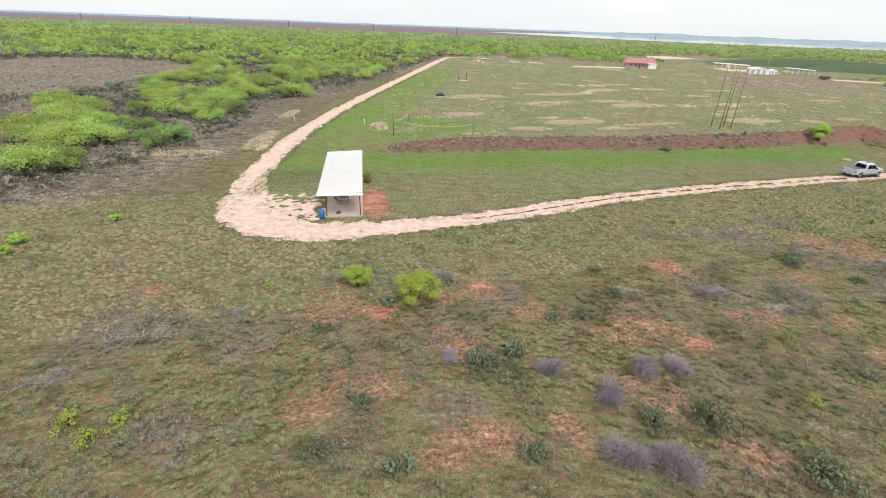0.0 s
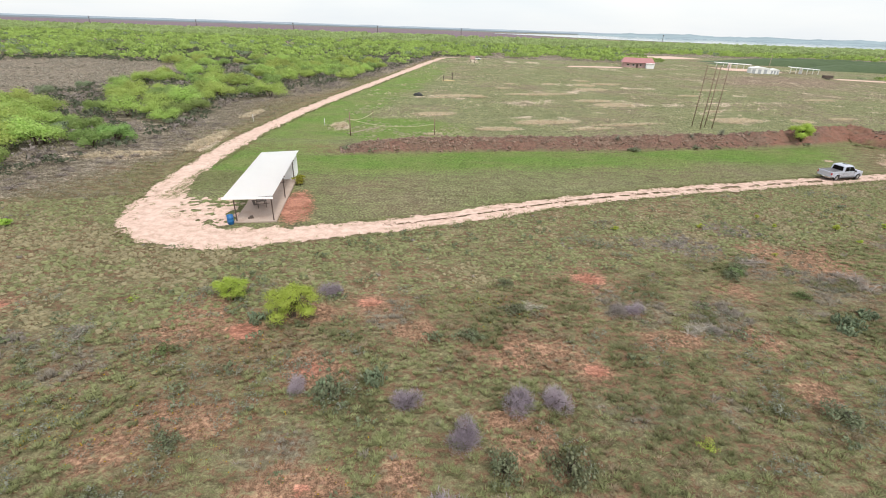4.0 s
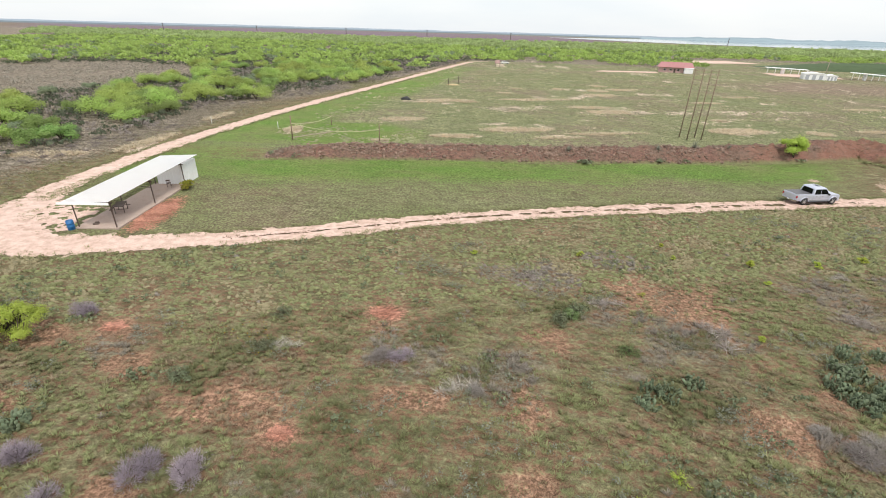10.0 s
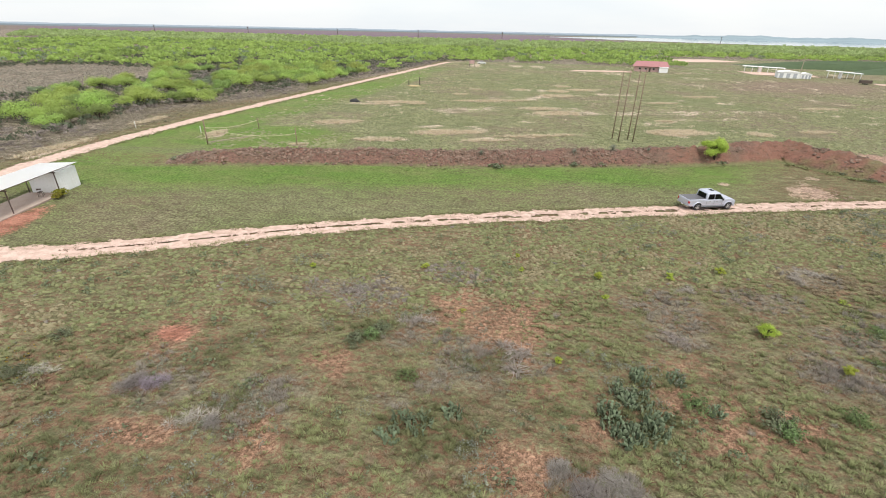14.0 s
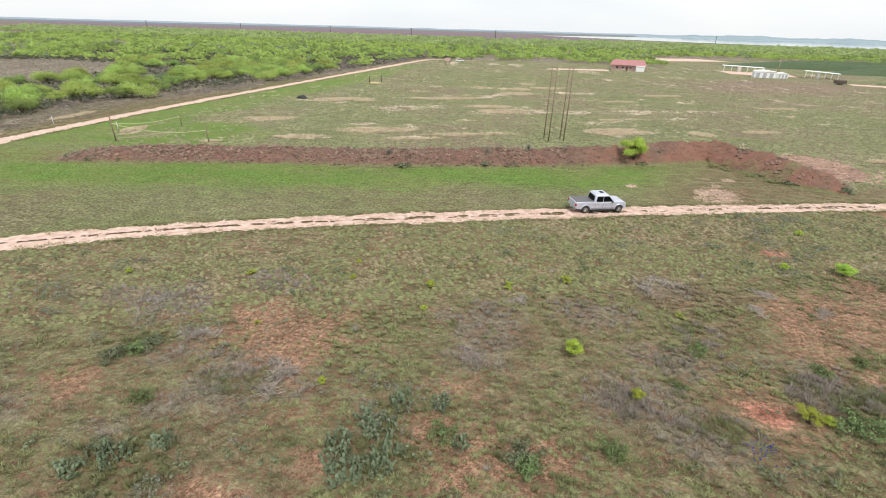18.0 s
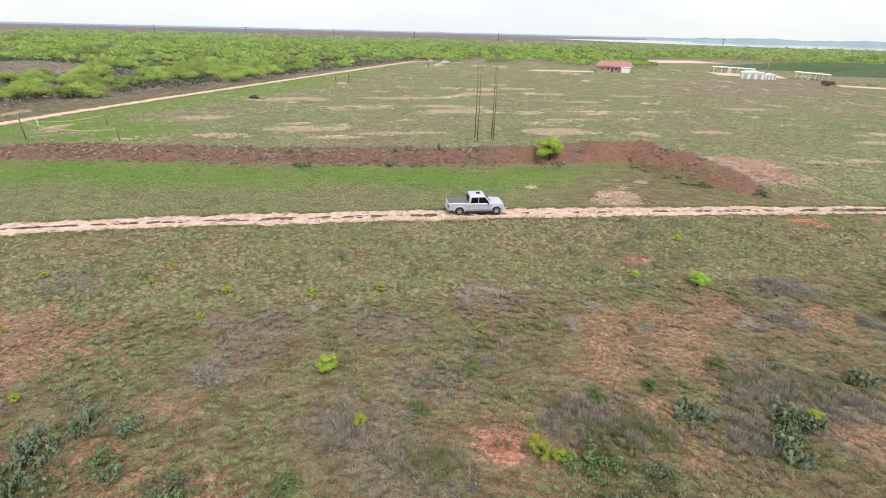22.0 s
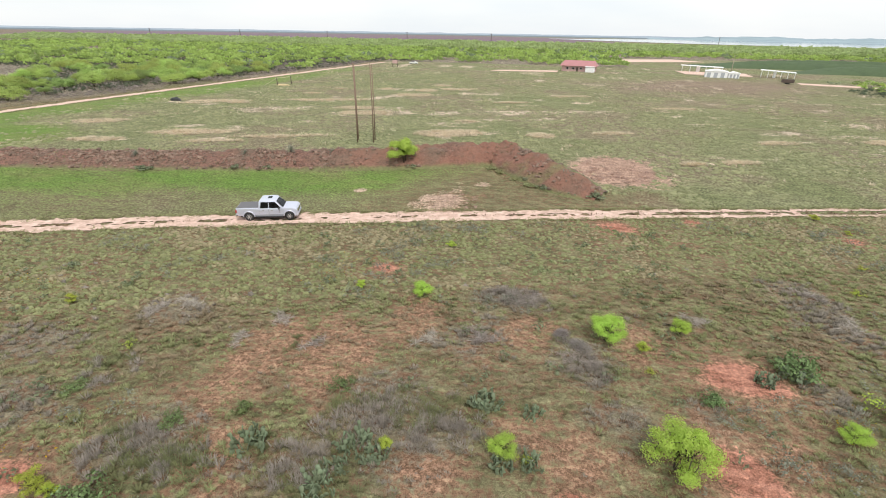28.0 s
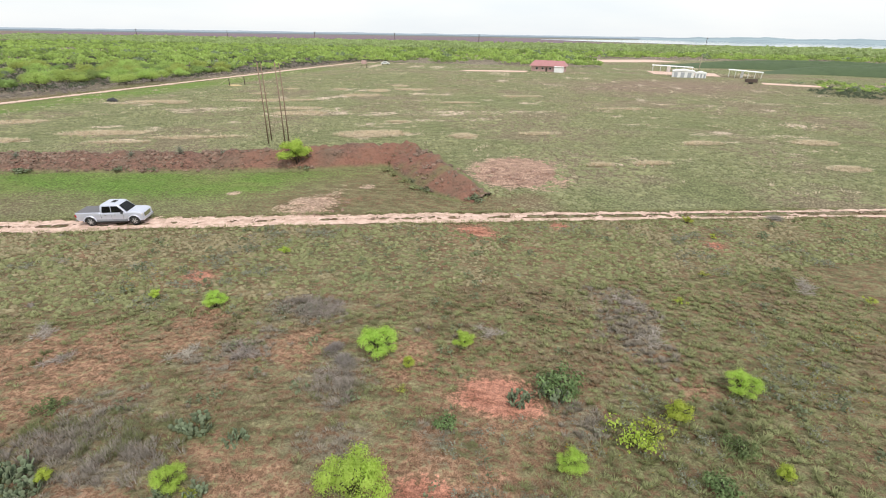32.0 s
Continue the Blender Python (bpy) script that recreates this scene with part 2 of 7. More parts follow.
def hash_noise(x, y, scale, seed=0, turned=True):
    """Smooth value noise on numpy arrays, 0 to 1."""
    if turned:
        x, y = 0.83 * x + 0.56 * y, 0.83 * y - 0.56 * x
    x, y = np.asarray(x, float) / scale + seed * 17.3, np.asarray(y, float) / scale - seed * 9.1
    ix, iy = np.floor(x).astype(np.int64), np.floor(y).astype(np.int64)
    fx, fy = x - ix, y - iy
    fx, fy = fx * fx * (3 - 2 * fx), fy * fy * (3 - 2 * fy)

    def h(a, b):
        v = np.sin(a * 127.1 + b * 311.7 + seed * 74.7) * 43758.5453
        return v - np.floor(v)
    return (h(ix, iy) * (1 - fx) + h(ix + 1, iy) * fx) * (1 - fy) + (h(ix, iy + 1) * (1 - fx) + h(ix + 1, iy + 1) * fx) * fy


def spline(points, step):
    """Catmull-Rom line through points, resampled at even steps."""
    pts = [np.array(p, float) for p in points]
    pts = [2 * pts[0] - pts[1]] + pts + [2 * pts[-1] - pts[-2]]
    out = []
    for a, b, c, d in zip(pts, pts[1:], pts[2:], pts[3:]):
        for u in np.linspace(0, 1, 30, endpoint=False):
            out.append(0.5 * (2 * b + (c - a) * u + (2 * a - 5 * b + 4 * c - d) * u * u + (3 * b - a - 3 * c + d) * u ** 3))
    out.append(pts[-2])
    out = np.array(out)
    s = np.r_[0, np.cumsum(np.hypot(*np.diff(out[:, :2], axis=0).T))]
    t = np.arange(0, s[-1], step)
    return np.stack([np.interp(t, s, out[:, k]) for k in range(out.shape[1])], 1)


def line_distance(x, y, line):
    """Distance of points to a polyline and the index of the nearest of its samples."""
    best, arg = np.full(x.shape, 1e9), np.zeros(x.shape, int)
    for k, p in enumerate(line):
        d = np.hypot(x - p[0], y - p[1])
        near = d < best
        best[near], arg[near] = d[near], k
    return best, arg


def inside(x, y, poly):
    r = np.zeros(np.shape(x), bool)
    for (ax, ay), (bx, by) in zip(poly, poly[1:] + poly[:1]):
        r ^= ((ay > y) != (by > y)) & (x < (bx - ax) * (y - ay) / (by - ay + 1e-12) + ax)
    return r


# the lane: from the far woods, round the shelter, then east as a two-rut track: x, y, half width
LANE = [(30, 303, 1.3), (12, 304.5, 1.7), (4.5, 301, 2.0), (-1.5, 284, 2.1), (-17.8, 158, 1.9), (-23.7, 109, 1.8), (-25.8, 79, 1.85), (-25.4, 60, 1.85),
        (-23.4, 47.5, 2.1), (-20.6, 40.8, 2.9), (-16.6, 37.8, 2.6), (-11.5, 37.3, 2.1), (-3, 39.7, 1.7), (6, 43.2, 1.55), (26, 52.0, 1.5),
        (63, 63.2, 1.45), (92, 70.6, 1.3), (134, 80.4, 1.15), (200, 97, 1.05), (330, 125, 1.05)]
# the earth bank: x, y of the crest, height, half width
BANK = [(-9.5, 69.3, 0.25, 2.2), (-6, 70.2, 1.1, 3.0), (2, 72.0, 1.5, 3.3), (14, 74.4, 1.6, 3.4), (34, 77.6, 1.6, 3.4), (55, 82.2, 1.9, 3.5), (68, 85.8, 2.2, 3.6), (76, 88.8, 2.6, 3.8), (80.5, 89.4, 2.8, 4.0), (84, 85.6, 2.6, 3.9), (87, 81.2, 2.35, 3.7), (90, 78.0, 1.75, 3.2), (92.5, 76.4, 0.4, 2.2)]
CLEARING = [(-185, 160), (-150, 205), (-100, 195), (-84, 165), (-84, 128), (-97, 98), (-150, 88)]
RED_SPOTS = [(17.7, 32.2, 0.95), (15.2, 21.7, 0.75), (1.7, 27.8, 0.8), (63.9, 34.7, 1.15), (73.6, 55.1, 0.8), (92.3, 67.5, 1.5), (95.6, 46.6, 1.6),
             (-5.6, 24.2, 0.9), (-0.6, 21.1, 0.9), (1.2, 13.8, 0.5), (113, 68, 0.7), (93, 40.5, 1.6), (100, 70, 0.5), (86.0, 37.5, 0.7), (-22, 26, 0.6)]
# drifts of pale dry grass: x, y, half length along the bank, half depth
STRAW_SPOTS = [(8.5, 132.5, 7.5, 2.0), (4.5, 127.5, 4.5, 1.0), (14.2, 131.3, 2.4, 1.2), (33, 142, 12, 1.8), (51.9, 158, 5.4, 3.2), (53, 170, 3.5, 3.5), (45, 131, 6, 2.0), (48.5, 124.5, 6, 3.0), (3.2, 102.6, 5.0, 2.2),
               (26.6, 97.2, 7.8, 2.2), (15.6, 88.5, 4.5, 1.3), (42.9, 97.5, 9.1, 0.9), (70.5, 107, 6.6, 3.2), (23, 153.3, 2.4, 1.4), (26.4, 166.7, 2.2, 1.3), (40.4, 170.8, 2.2, 1.5), (55.7, 185, 3, 2.5),
               (-13.6, 86.9, 1.3, 2.6), (3.8, 81.8, 1.4, 0.5), (86.4, 108.8, 2.6, 2.0), (99.5, 114, 4.0, 1.3), (71.5, 119.7, 2.2, 1.0), (34, 91.5, 5, 1.0), (145.8, 116.8, 4, 2.2), (114.5, 96.2, 3, 1.0),
               (140.9, 98.7, 3, 1.6), (126.4, 111.9, 4, 1.2), (107.1, 93.8, 2.2, 0.8), (62, 176, 6, 2), (80, 150, 5, 1.2), (96, 168, 6, 1.6), (120, 150, 6, 1.4), (-30.5, 72, 1.4, 7), (-33, 95, 1.2, 5), (-38, 62, 5, 1.6)]
# thin ground where orange earth shows, dead grey grass, and dark green herbs: x, y, radii
BARE_WEST = [(-8.7, 24.7, 2.6, 2.8), (-7.8, 15.4, 1.6, 1.5), (-5.2, 17.1, 2.6, 1.6), (-2.0, 26.5, 2.4, 1.5), (-1.5, 12.5, 1.7, 0.8), (-0.3, 21.0, 2.4, 2.1), (1.0, 14.1, 2.1, 1.3), (5.0, 24.8, 1.6, 1.4), (5.2, 14.2, 1.6, 1.6), (9.6, 17.6, 1.2, 1.1), (10.6, 16.5, 2.1, 1.7), (11.8, 23.1, 3.5, 1.7), (13.7, 13.3, 1.6, 1.0), (14.7, 21.9, 1.4, 1.1), (20.6, 24.9, 2.7, 1.1), (26.7, 20.5, 1.2, 1.3), (26.7, 25.0, 1.5, 1.4), (27.8, 31.2, 1.9, 1.5), (35.0, 38.4, 2.0, 2.1), (36.3, 36.6, 3.4, 2.0), (38.8, 36.8, 2.5, 3.5), (39.0, 25.7, 2.5, 1.5)]
BARE_EAST = [(41.1, 30.6, 1.8, 0.9), (42.3, 28.5, 1.4, 1.1), (47.5, 30.8, 1.9, 1.2), (47.7, 33.9, 2.2, 1.0), (49.7, 29.6, 2.3, 2.1), (52.5, 30.5, 1.6, 1.1), (69.5, 45.3, 1.9, 2.4), (69.6, 42.4, 2.1, 1.9), (69.8, 40.8, 2.3, 1.7), (70.9, 37.7, 1.5, 1.9), (71.4, 36.5, 1.7, 1.8), (73.7, 45.5, 2.7, 2.8), (73.8, 42.5, 2.2, 1.8), (77.2, 48.6, 2.2, 2.7), (80.2, 37.8, 1.7, 1.5), (84.2, 48.6, 2.2, 1.7), (84.2, 40.8, 1.6, 1.6), (86.5, 39.8, 2.3, 1.9), (90.3, 48.6, 1.9, 2.5), (94.2, 41.6, 3.2, 1.3), (95.6, 46.4, 1.7, 1.2), (105.3, 49.0, 1.5, 1.2)]
GREY_WEST = [(-20.8, 21.1, 2.9, 2.6), (-18.2, 22.3, 2.7, 2.0), (-14.4, 13.9, 2.3, 1.8), (-12.8, 20.4, 1.9, 1.7), (-0.7, 15.7, 1.7, 1.5), (3.0, 26.6, 1.7, 1.5), (18.0, 19.2, 3.9, 1.7), (19.6, 28.6, 2.7, 3.8), (25.2, 27.4, 2.6, 2.8), (25.7, 39.2, 2.9, 1.7), (28.3, 39.3, 2.8, 2.6), (32.1, 28.7, 1.2, 0.6), (32.6, 34.1, 2.5, 1.7), (34.2, 43.3, 3.1, 1.8), (34.2, 30.6, 1.8, 2.0), (36.8, 32.7, 4.0, 2.5), (41.6, 25.3, 2.7, 1.1), (47.1, 40.7, 1.8, 1.3), (49.1, 36.7, 2.1, 1.4)]
GREY_EAST = [(49.6, 39.5, 3.2, 3.1), (56.2, 42.4, 2.9, 1.9), (57.0, 34.8, 3.3, 2.2), (59.4, 32.0, 2.2, 1.1), (60.0, 38.2, 2.8, 1.7), (61.8, 46.9, 2.6, 2.1), (68.3, 37.5, 2.9, 1.9), (77.4, 38.6, 2.2, 1.2), (77.5, 41.7, 2.3, 2.7), (79.0, 39.1, 1.8, 2.1), (80.2, 47.2, 1.9, 2.1), (81.9, 47.6, 1.8, 2.5), (83.4, 52.6, 3.0, 1.7), (87.6, 46.0, 2.0, 2.3), (88.5, 42.6, 2.0, 1.3), (93.5, 43.5, 1.5, 1.3), (99.5, 45.6, 1.6, 1.9), (103.4, 55.0, 2.6, 4.4)]
GREEN_WEST = [(-7.0, 12.9, 1.2, 0.9), (-5.0, 24.9, 1.5, 1.7), (0.4, 24.2, 1.5, 1.3), (1.7, 19.1, 1.9, 2.3), (9.1, 24.4, 1.5, 2.7), (10.6, 27.3, 1.4, 1.4), (10.9, 17.0, 1.4, 1.0), (12.5, 15.5, 1.7, 1.6), (15.6, 14.2, 1.7, 2.3), (18.1, 20.8, 3.5, 5.6), (20.8, 30.8, 1.9, 2.6), (22.7, 22.9, 1.4, 0.9), (23.2, 19.7, 1.9, 1.2), (29.2, 34.4, 2.0, 1.6), (32.7, 27.3, 1.4, 1.1), (34.4, 27.1, 1.9, 2.2), (41.0, 29.0, 1.7, 0.9), (44.4, 30.3, 2.1, 1.6), (45.1, 32.3, 1.6, 0.7)]
GREEN_EAST = [(45.6, 29.0, 2.0, 2.3), (46.5, 32.3, 1.6, 1.0), (50.8, 29.9, 1.1, 1.1), (52.5, 30.1, 1.4, 1.8), (65.1, 43.8, 1.3, 0.8), (68.3, 34.7, 1.3, 1.5), (68.8, 42.4, 1.9, 1.9), (69.9, 33.2, 1.2, 1.4), (70.6, 45.1, 1.1, 1.9), (72.9, 38.0, 1.3, 1.0), (76.3, 36.6, 2.4, 1.1), (77.2, 38.8, 1.3, 1.0), (82.8, 42.0, 1.2, 1.3), (94.2, 43.3, 1.0, 0.8), (97.3, 48.4, 1.2, 1.4), (98.0, 54.0, 1.5, 1.4), (101.6, 44.6, 2.3, 2.1), (106.1, 46.8, 1.6, 1.7)]
SKEW = radians(17)


def along_bank(x, y):
    """Coordinates along and across the run of the bank."""
    return x * math.cos(SKEW) + y * math.sin(SKEW), y * math.cos(SKEW) - x * math.sin(SKEW)


lane_line, bank_line = spline(LANE, 0.5), spline(BANK, 0.35)


def woods_edge(x, y):
    """Positive inside the woods west of the lane and beyond the field, in metres past its edge."""
    edge = np.interp(y, [30, 45, 62, 85, 107, 120, 139, 200, 284, 305, 312, 390], [-60, -47, -41, -40, -46, -41, -33, -21, -8, -3, 30, 5000])
    w = edge - x
    w = np.where(y > 306, np.maximum(w, np.minimum(y - 306 - 0.05 * np.maximum(0, 60 - x), 60)), w)
    w = np.where((x > 140) & (y > 255), np.minimum(w, y - 430), w)
    east = np.minimum(np.minimum(x - 208, y - 208), 238 - y) + 0 * x
    w = np.where((x > 178) & (y < 262), np.minimum(east, 250 - y), w)
    return np.where(inside(x, y, CLEARING), -5.0, w)



def patches(x, y, spots, seed):
    """How far a point lies in one of the patches, 0 to 1, with a broken outline."""
    v = np.zeros(np.shape(x))
    for sx, sy, rx, ry in spots:
        v = np.maximum(v, np.exp(-1.1 * (((x - sx) / rx) ** 2 + ((y - sy) / ry) ** 2) ** 1.4))
    ragged = 0.55 * hash_noise(x, y, 1.7, seed) + 0.45 * hash_noise(x, y, 0.7, seed + 1)
    return np.clip(v * 1.25 + (ragged - 0.60) * 1.6 * np.clip(v * 4, 0, 1), 0, 0.9)


def bare_ground(x, y):
    """Where the pasture thins out to orange earth, 0 to 1."""
    v = np.maximum(patches(x, y, BARE_WEST, 61), 0.8 * patches(x, y, BARE_EAST, 61))
    near_spot = np.zeros(np.shape(x))
    for sx, sy, r in RED_SPOTS:
        near_spot = np.maximum(near_spot, np.exp(-(np.hypot(x - sx, y - sy) / (r * 1.7 + 0.4)) ** 2))
    thin = np.clip(hash_noise(x, y, 5.5, 63) * 0.6 + hash_noise(x, y, 1.6, 64) * 0.55 - 0.68, 0, 1) * 0.9
    return np.clip(np.maximum(np.maximum(v, 0.7 * near_spot), thin), 0, 1)


ground_mat = ground_material()


def build_ground():
    def axis(lo, hi, step, ends):
        core = np.arange(lo, hi + step, step)
        a, lim = [], ends
        k, x = step, hi
        while x < lim[1]:
            k *= 1.12
            x += k
            a.append(min(x, lim[1]))
        k, x = step, lo
        b = []
        while x > lim[0]:
            k *= 1.12
            x -= k
            b.append(max(x, lim[0]))
        return np.r_[b[::-1], core, a]
    xs, ys = axis(-60, 150, 0.55, (-4800, 4800)), axis(4, 130, 0.5, (-4800, 4850))
    X, Y = np.meshgrid(xs, ys)
    x, y = X.ravel(), Y.ravel()
    near = (x > -70) & (x < 170) & (y > 0) & (y < 350)
    z = np.where(near, 0.10 * (hash_noise(x, y, 6, 3) - 0.5) + 0.06 * (hash_noise(x, y, 1.7, 4) - 0.5), 0)
    d_lane, k_lane = np.full(x.shape, 99.0), np.zeros(x.shape, int)
    d_lane[near], k_lane[near] = line_distance(x[near], y[near], lane_line)
    half = lane_line[k_lane, 2]
    z = np.where(d_lane < half + 1.2, z * np.clip((d_lane - half) / 1.2, 0, 1) - 0.05 * np.clip(1.2 - d_lane / half, 0, 1), z)
    me = sheet("ground", np.stack([x, y, z], 1), grid_faces(len(xs), len(ys)), [ground_mat])
    pale_zone = 0.5 + 0.9 * hash_noise(x, y, 34, 8)
    n1, n2 = hash_noise(x, y, 9, 5), hash_noise(x, y, 3.2, 6)
    track = lane_line[lane_line[:, 1] < 140]
    track = track[np.argmax(track[:, 1] < 38.5):]
    ty = np.interp(x, track[:, 0], track[:, 1])
    by = np.interp(x, bank_line[:, 0], bank_line[:, 1])
    north = (y > ty) & (x > -32)
    west_x = np.interp(y, [36, 60, 78, 108, 158, 280, 345, 420], [-24, -26.8, -27.6, -25.2, -18.2, -4, 2, 6])
    strip = np.clip((y - ty) / 1.0, 0, 1) * np.clip((by - 2.2 - y) / 2, 0, 1) * np.clip((96 - x) / 8, 0, 1) * (x > west_x)
    greener = np.exp(-((by - 7.5 - y) / 5.5) ** 2) * 0.75 + 0.22
    verge = np.clip((14 - np.abs(x - west_x - 9) * 1.2) / 8, 0, 1) * (y > 60) * (y < 330) * (y > by - 3) * (x > west_x) * np.clip((300 - y) / 120, 0.3, 1)
    plot = np.clip(1.6 - np.hypot((x + 3) / 11, (y - 86) / 9), 0, 1) * (y > by)
    strip = strip * np.clip((84 - x - 0.5 * (by - y)) / 14, 0.1, 1)
    lawn = strip * np.clip(greener * (0.55 + 0.7 * n1), 0, 1) + np.maximum(verge * (0.45 + 0.3 * (y > 75)), plot * 1.25) * (0.55 + 0.6 * n1)
    lawn = np.where(north, lawn, 0) + 0.35 * np.exp(-(np.hypot(x - 52, (y - 48) * 1.6) / 2.2) ** 2)
    field = np.clip(np.maximum((y - by - 1.5) / 2, (x - 92) / 10 * (y > ty)), 0, 1) * (y > ty) * (x > west_x)
    field = np.maximum(field, 0.75 * strip)
    soil = np.zeros_like(x)
    for sx, sy, r in RED_SPOTS:
        soil = np.maximum(soil, np.clip(1.55 - np.hypot(x - sx, (y - sy) * 1.3) / r * (0.55 + 0.9 * n2), 0, 1))
    apron = np.clip(1.75 - np.hypot((x + 8.7 + 0.163 * (y - 45.2)) / 1.5, (y - 45.2) / 3.9) * (0.8 + 0.4 * n2), 0, 1)
    soil = np.maximum(soil, apron)
    straw, n4 = np.zeros_like(x), hash_noise(x, y, 1.3, 10)
    drift_x, drift_y = hash_noise(x, y, 4.5, 36) - 0.5, hash_noise(x, y, 5.0, 37) - 0.5
    for sx, sy, rx, ry in STRAW_SPOTS:
        a, b = along_bank(x - sx + 3.0 * drift_x, y - sy + 3.4 * drift_y)
        straw = np.maximum(straw, np.clip(1.45 - np.hypot(a / rx, b / ry) * (0.5 + 0.95 * n2), 0, 1) * (0.55 + 0.6 * n4))
    pink = np.clip(1.9 - np.hypot((x - 95.6 - (y - 87.6) * 0.10) / 4.6, (y - 87.8) / 6.2) * (0.8 + 0.45 * n2), 0, 1)
    straw = straw * np.where((x > 84) & (y > 80), 0.78, 1)
    straw = np.maximum(straw, pink)
    straw = np.maximum(straw, np.clip(1.5 - np.hypot((x - 75.2 - 0.08 * (y - 71)) / 2.5, (y - 70.0) / 5.8) * (0.55 + 0.9 * n2), 0, 1) * (0.5 + 0.6 * n4))
    for sx, sy, r in ((65.4, 72.4, 0.55), (78.9, 77.8, 0.75)):
        straw = np.maximum(straw, np.clip(1.5 - np.hypot(x - sx, y - sy) / r * (0.6 + 0.8 * n2), 0, 1))
    al, ac = along_bank(x, y)
    pale_far = pale_zone * np.clip((hash_noise(al * 0.32, ac, 3.4, 9, False) * 0.65 + n2 * 0.45) * 1.6 - 1.0, 0, 1) * field * (y > np.maximum(by + 4, 96)) * (y < 330) * np.clip((x - west_x - 15) / 6, 0, 1) * 1.6
    straw = np.maximum(straw, pale_far)
    w = woods_edge(x, y)
    brush = np.clip((w + np.where(x > 150, 3, 14)) / 10, 0, 1) * ((x < west_x - 3) | (y > 306) | (x > 170))
    brush = np.maximum(brush, np.clip((west_x - 7 - x) / 7, 0, 1) * np.clip((y - 44 - 0.25 * (-24 - x)) / 8, 0, 1) * (y < 400) * (0.35 + 0.5 * n1) * (x < west_x))
    brush = np.where((y > 900) | (np.abs(x) > 1400), 0, brush)
    dry = 0.95 * np.clip(1.5 - np.hypot((x - 148) / 42, (y - 212 - 0.35 * (x - 148)) / 30) * (0.7 + 0.6 * n1), 0, 1)
    # where the far ground takes its haze-tinted colours
    far_red_hazed = np.clip((y - 860) / 60, 0, 1) * np.clip((300 - x + 0.05 * y) / 150, 0, 1) * np.clip((2500 - y) / 400, 0, 1) * np.clip((x + 1.05 * y + 100) / 80, 0.0, 1)
    far_haze = np.clip((np.hypot(x, y) - 2300) / 500, 0, 1)
    for key, v in (("lawn", lawn), ("field", field), ("soil", soil), ("straw", straw), ("pink", np.clip(np.maximum(pink * 2, 0.75 * np.clip(1 - np.hypot(x - 75, y - 72) / 14, 0, 1) ** 0.3), 0, 1)), ("bare", bare_ground(x, y) * near), ("grey", patches(x, y, GREY_WEST + GREY_EAST, 55) * near), ("green", patches(x, y, GREEN_WEST + GREEN_EAST, 57) * near), ("brush", brush), ("dry", dry), ("far_red_hazed", far_red_hazed), ("far_haze", far_haze)):
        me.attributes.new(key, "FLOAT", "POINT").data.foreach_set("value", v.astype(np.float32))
    ob = new("ground", me)
    return tagged(ob, "dry pasture ground with olive grass, orange earth and straw patches", "ground", kind="structure")


build_ground()

# ---- lane of pale pink caliche with ragged edges ----
def lane_material():
    m, n, l, b = material("caliche")
    p = world_pos(n)
    big, mid, fine = noise_node(n, l, 0.25, 5, 0.6, p), noise_node(n, l, 1.4, 5, 0.7, p), noise_node(n, l, 7, 4, 0.7, p)
    c = mix_node(n, l, ramp(n, l, mid, 0.38, 0.62), (0.735, 0.54, 0.455), (0.57, 0.40, 0.325))
    c = mix_node(n, l, maths(n, l, "MULTIPLY", ramp(n, l, big, 0.5, 0.75), 0.5), c, (0.765, 0.575, 0.495))
    c = mix_node(n, l, maths(n, l, "MULTIPLY", ramp(n, l, fine, 0.54, 0.68), 0.6), c, (0.36, 0.235, 0.17))
    dirt = maths(n, l, "MULTIPLY", attr(n, "dirt"), ramp(n, l, mid, 0.3, 0.65))
    c = mix_node(n, l, maths(n, l, "MULTIPLY", dirt, 0.75), c, (0.40, 0.275, 0.205))
    l.new(c, b.inputs["Base Color"])
    b.inputs["Roughness"].default_value = 0.95
    bump(n, l, b, fine, 0.5, 0.04)
    return m


lane_mat = lane_material()


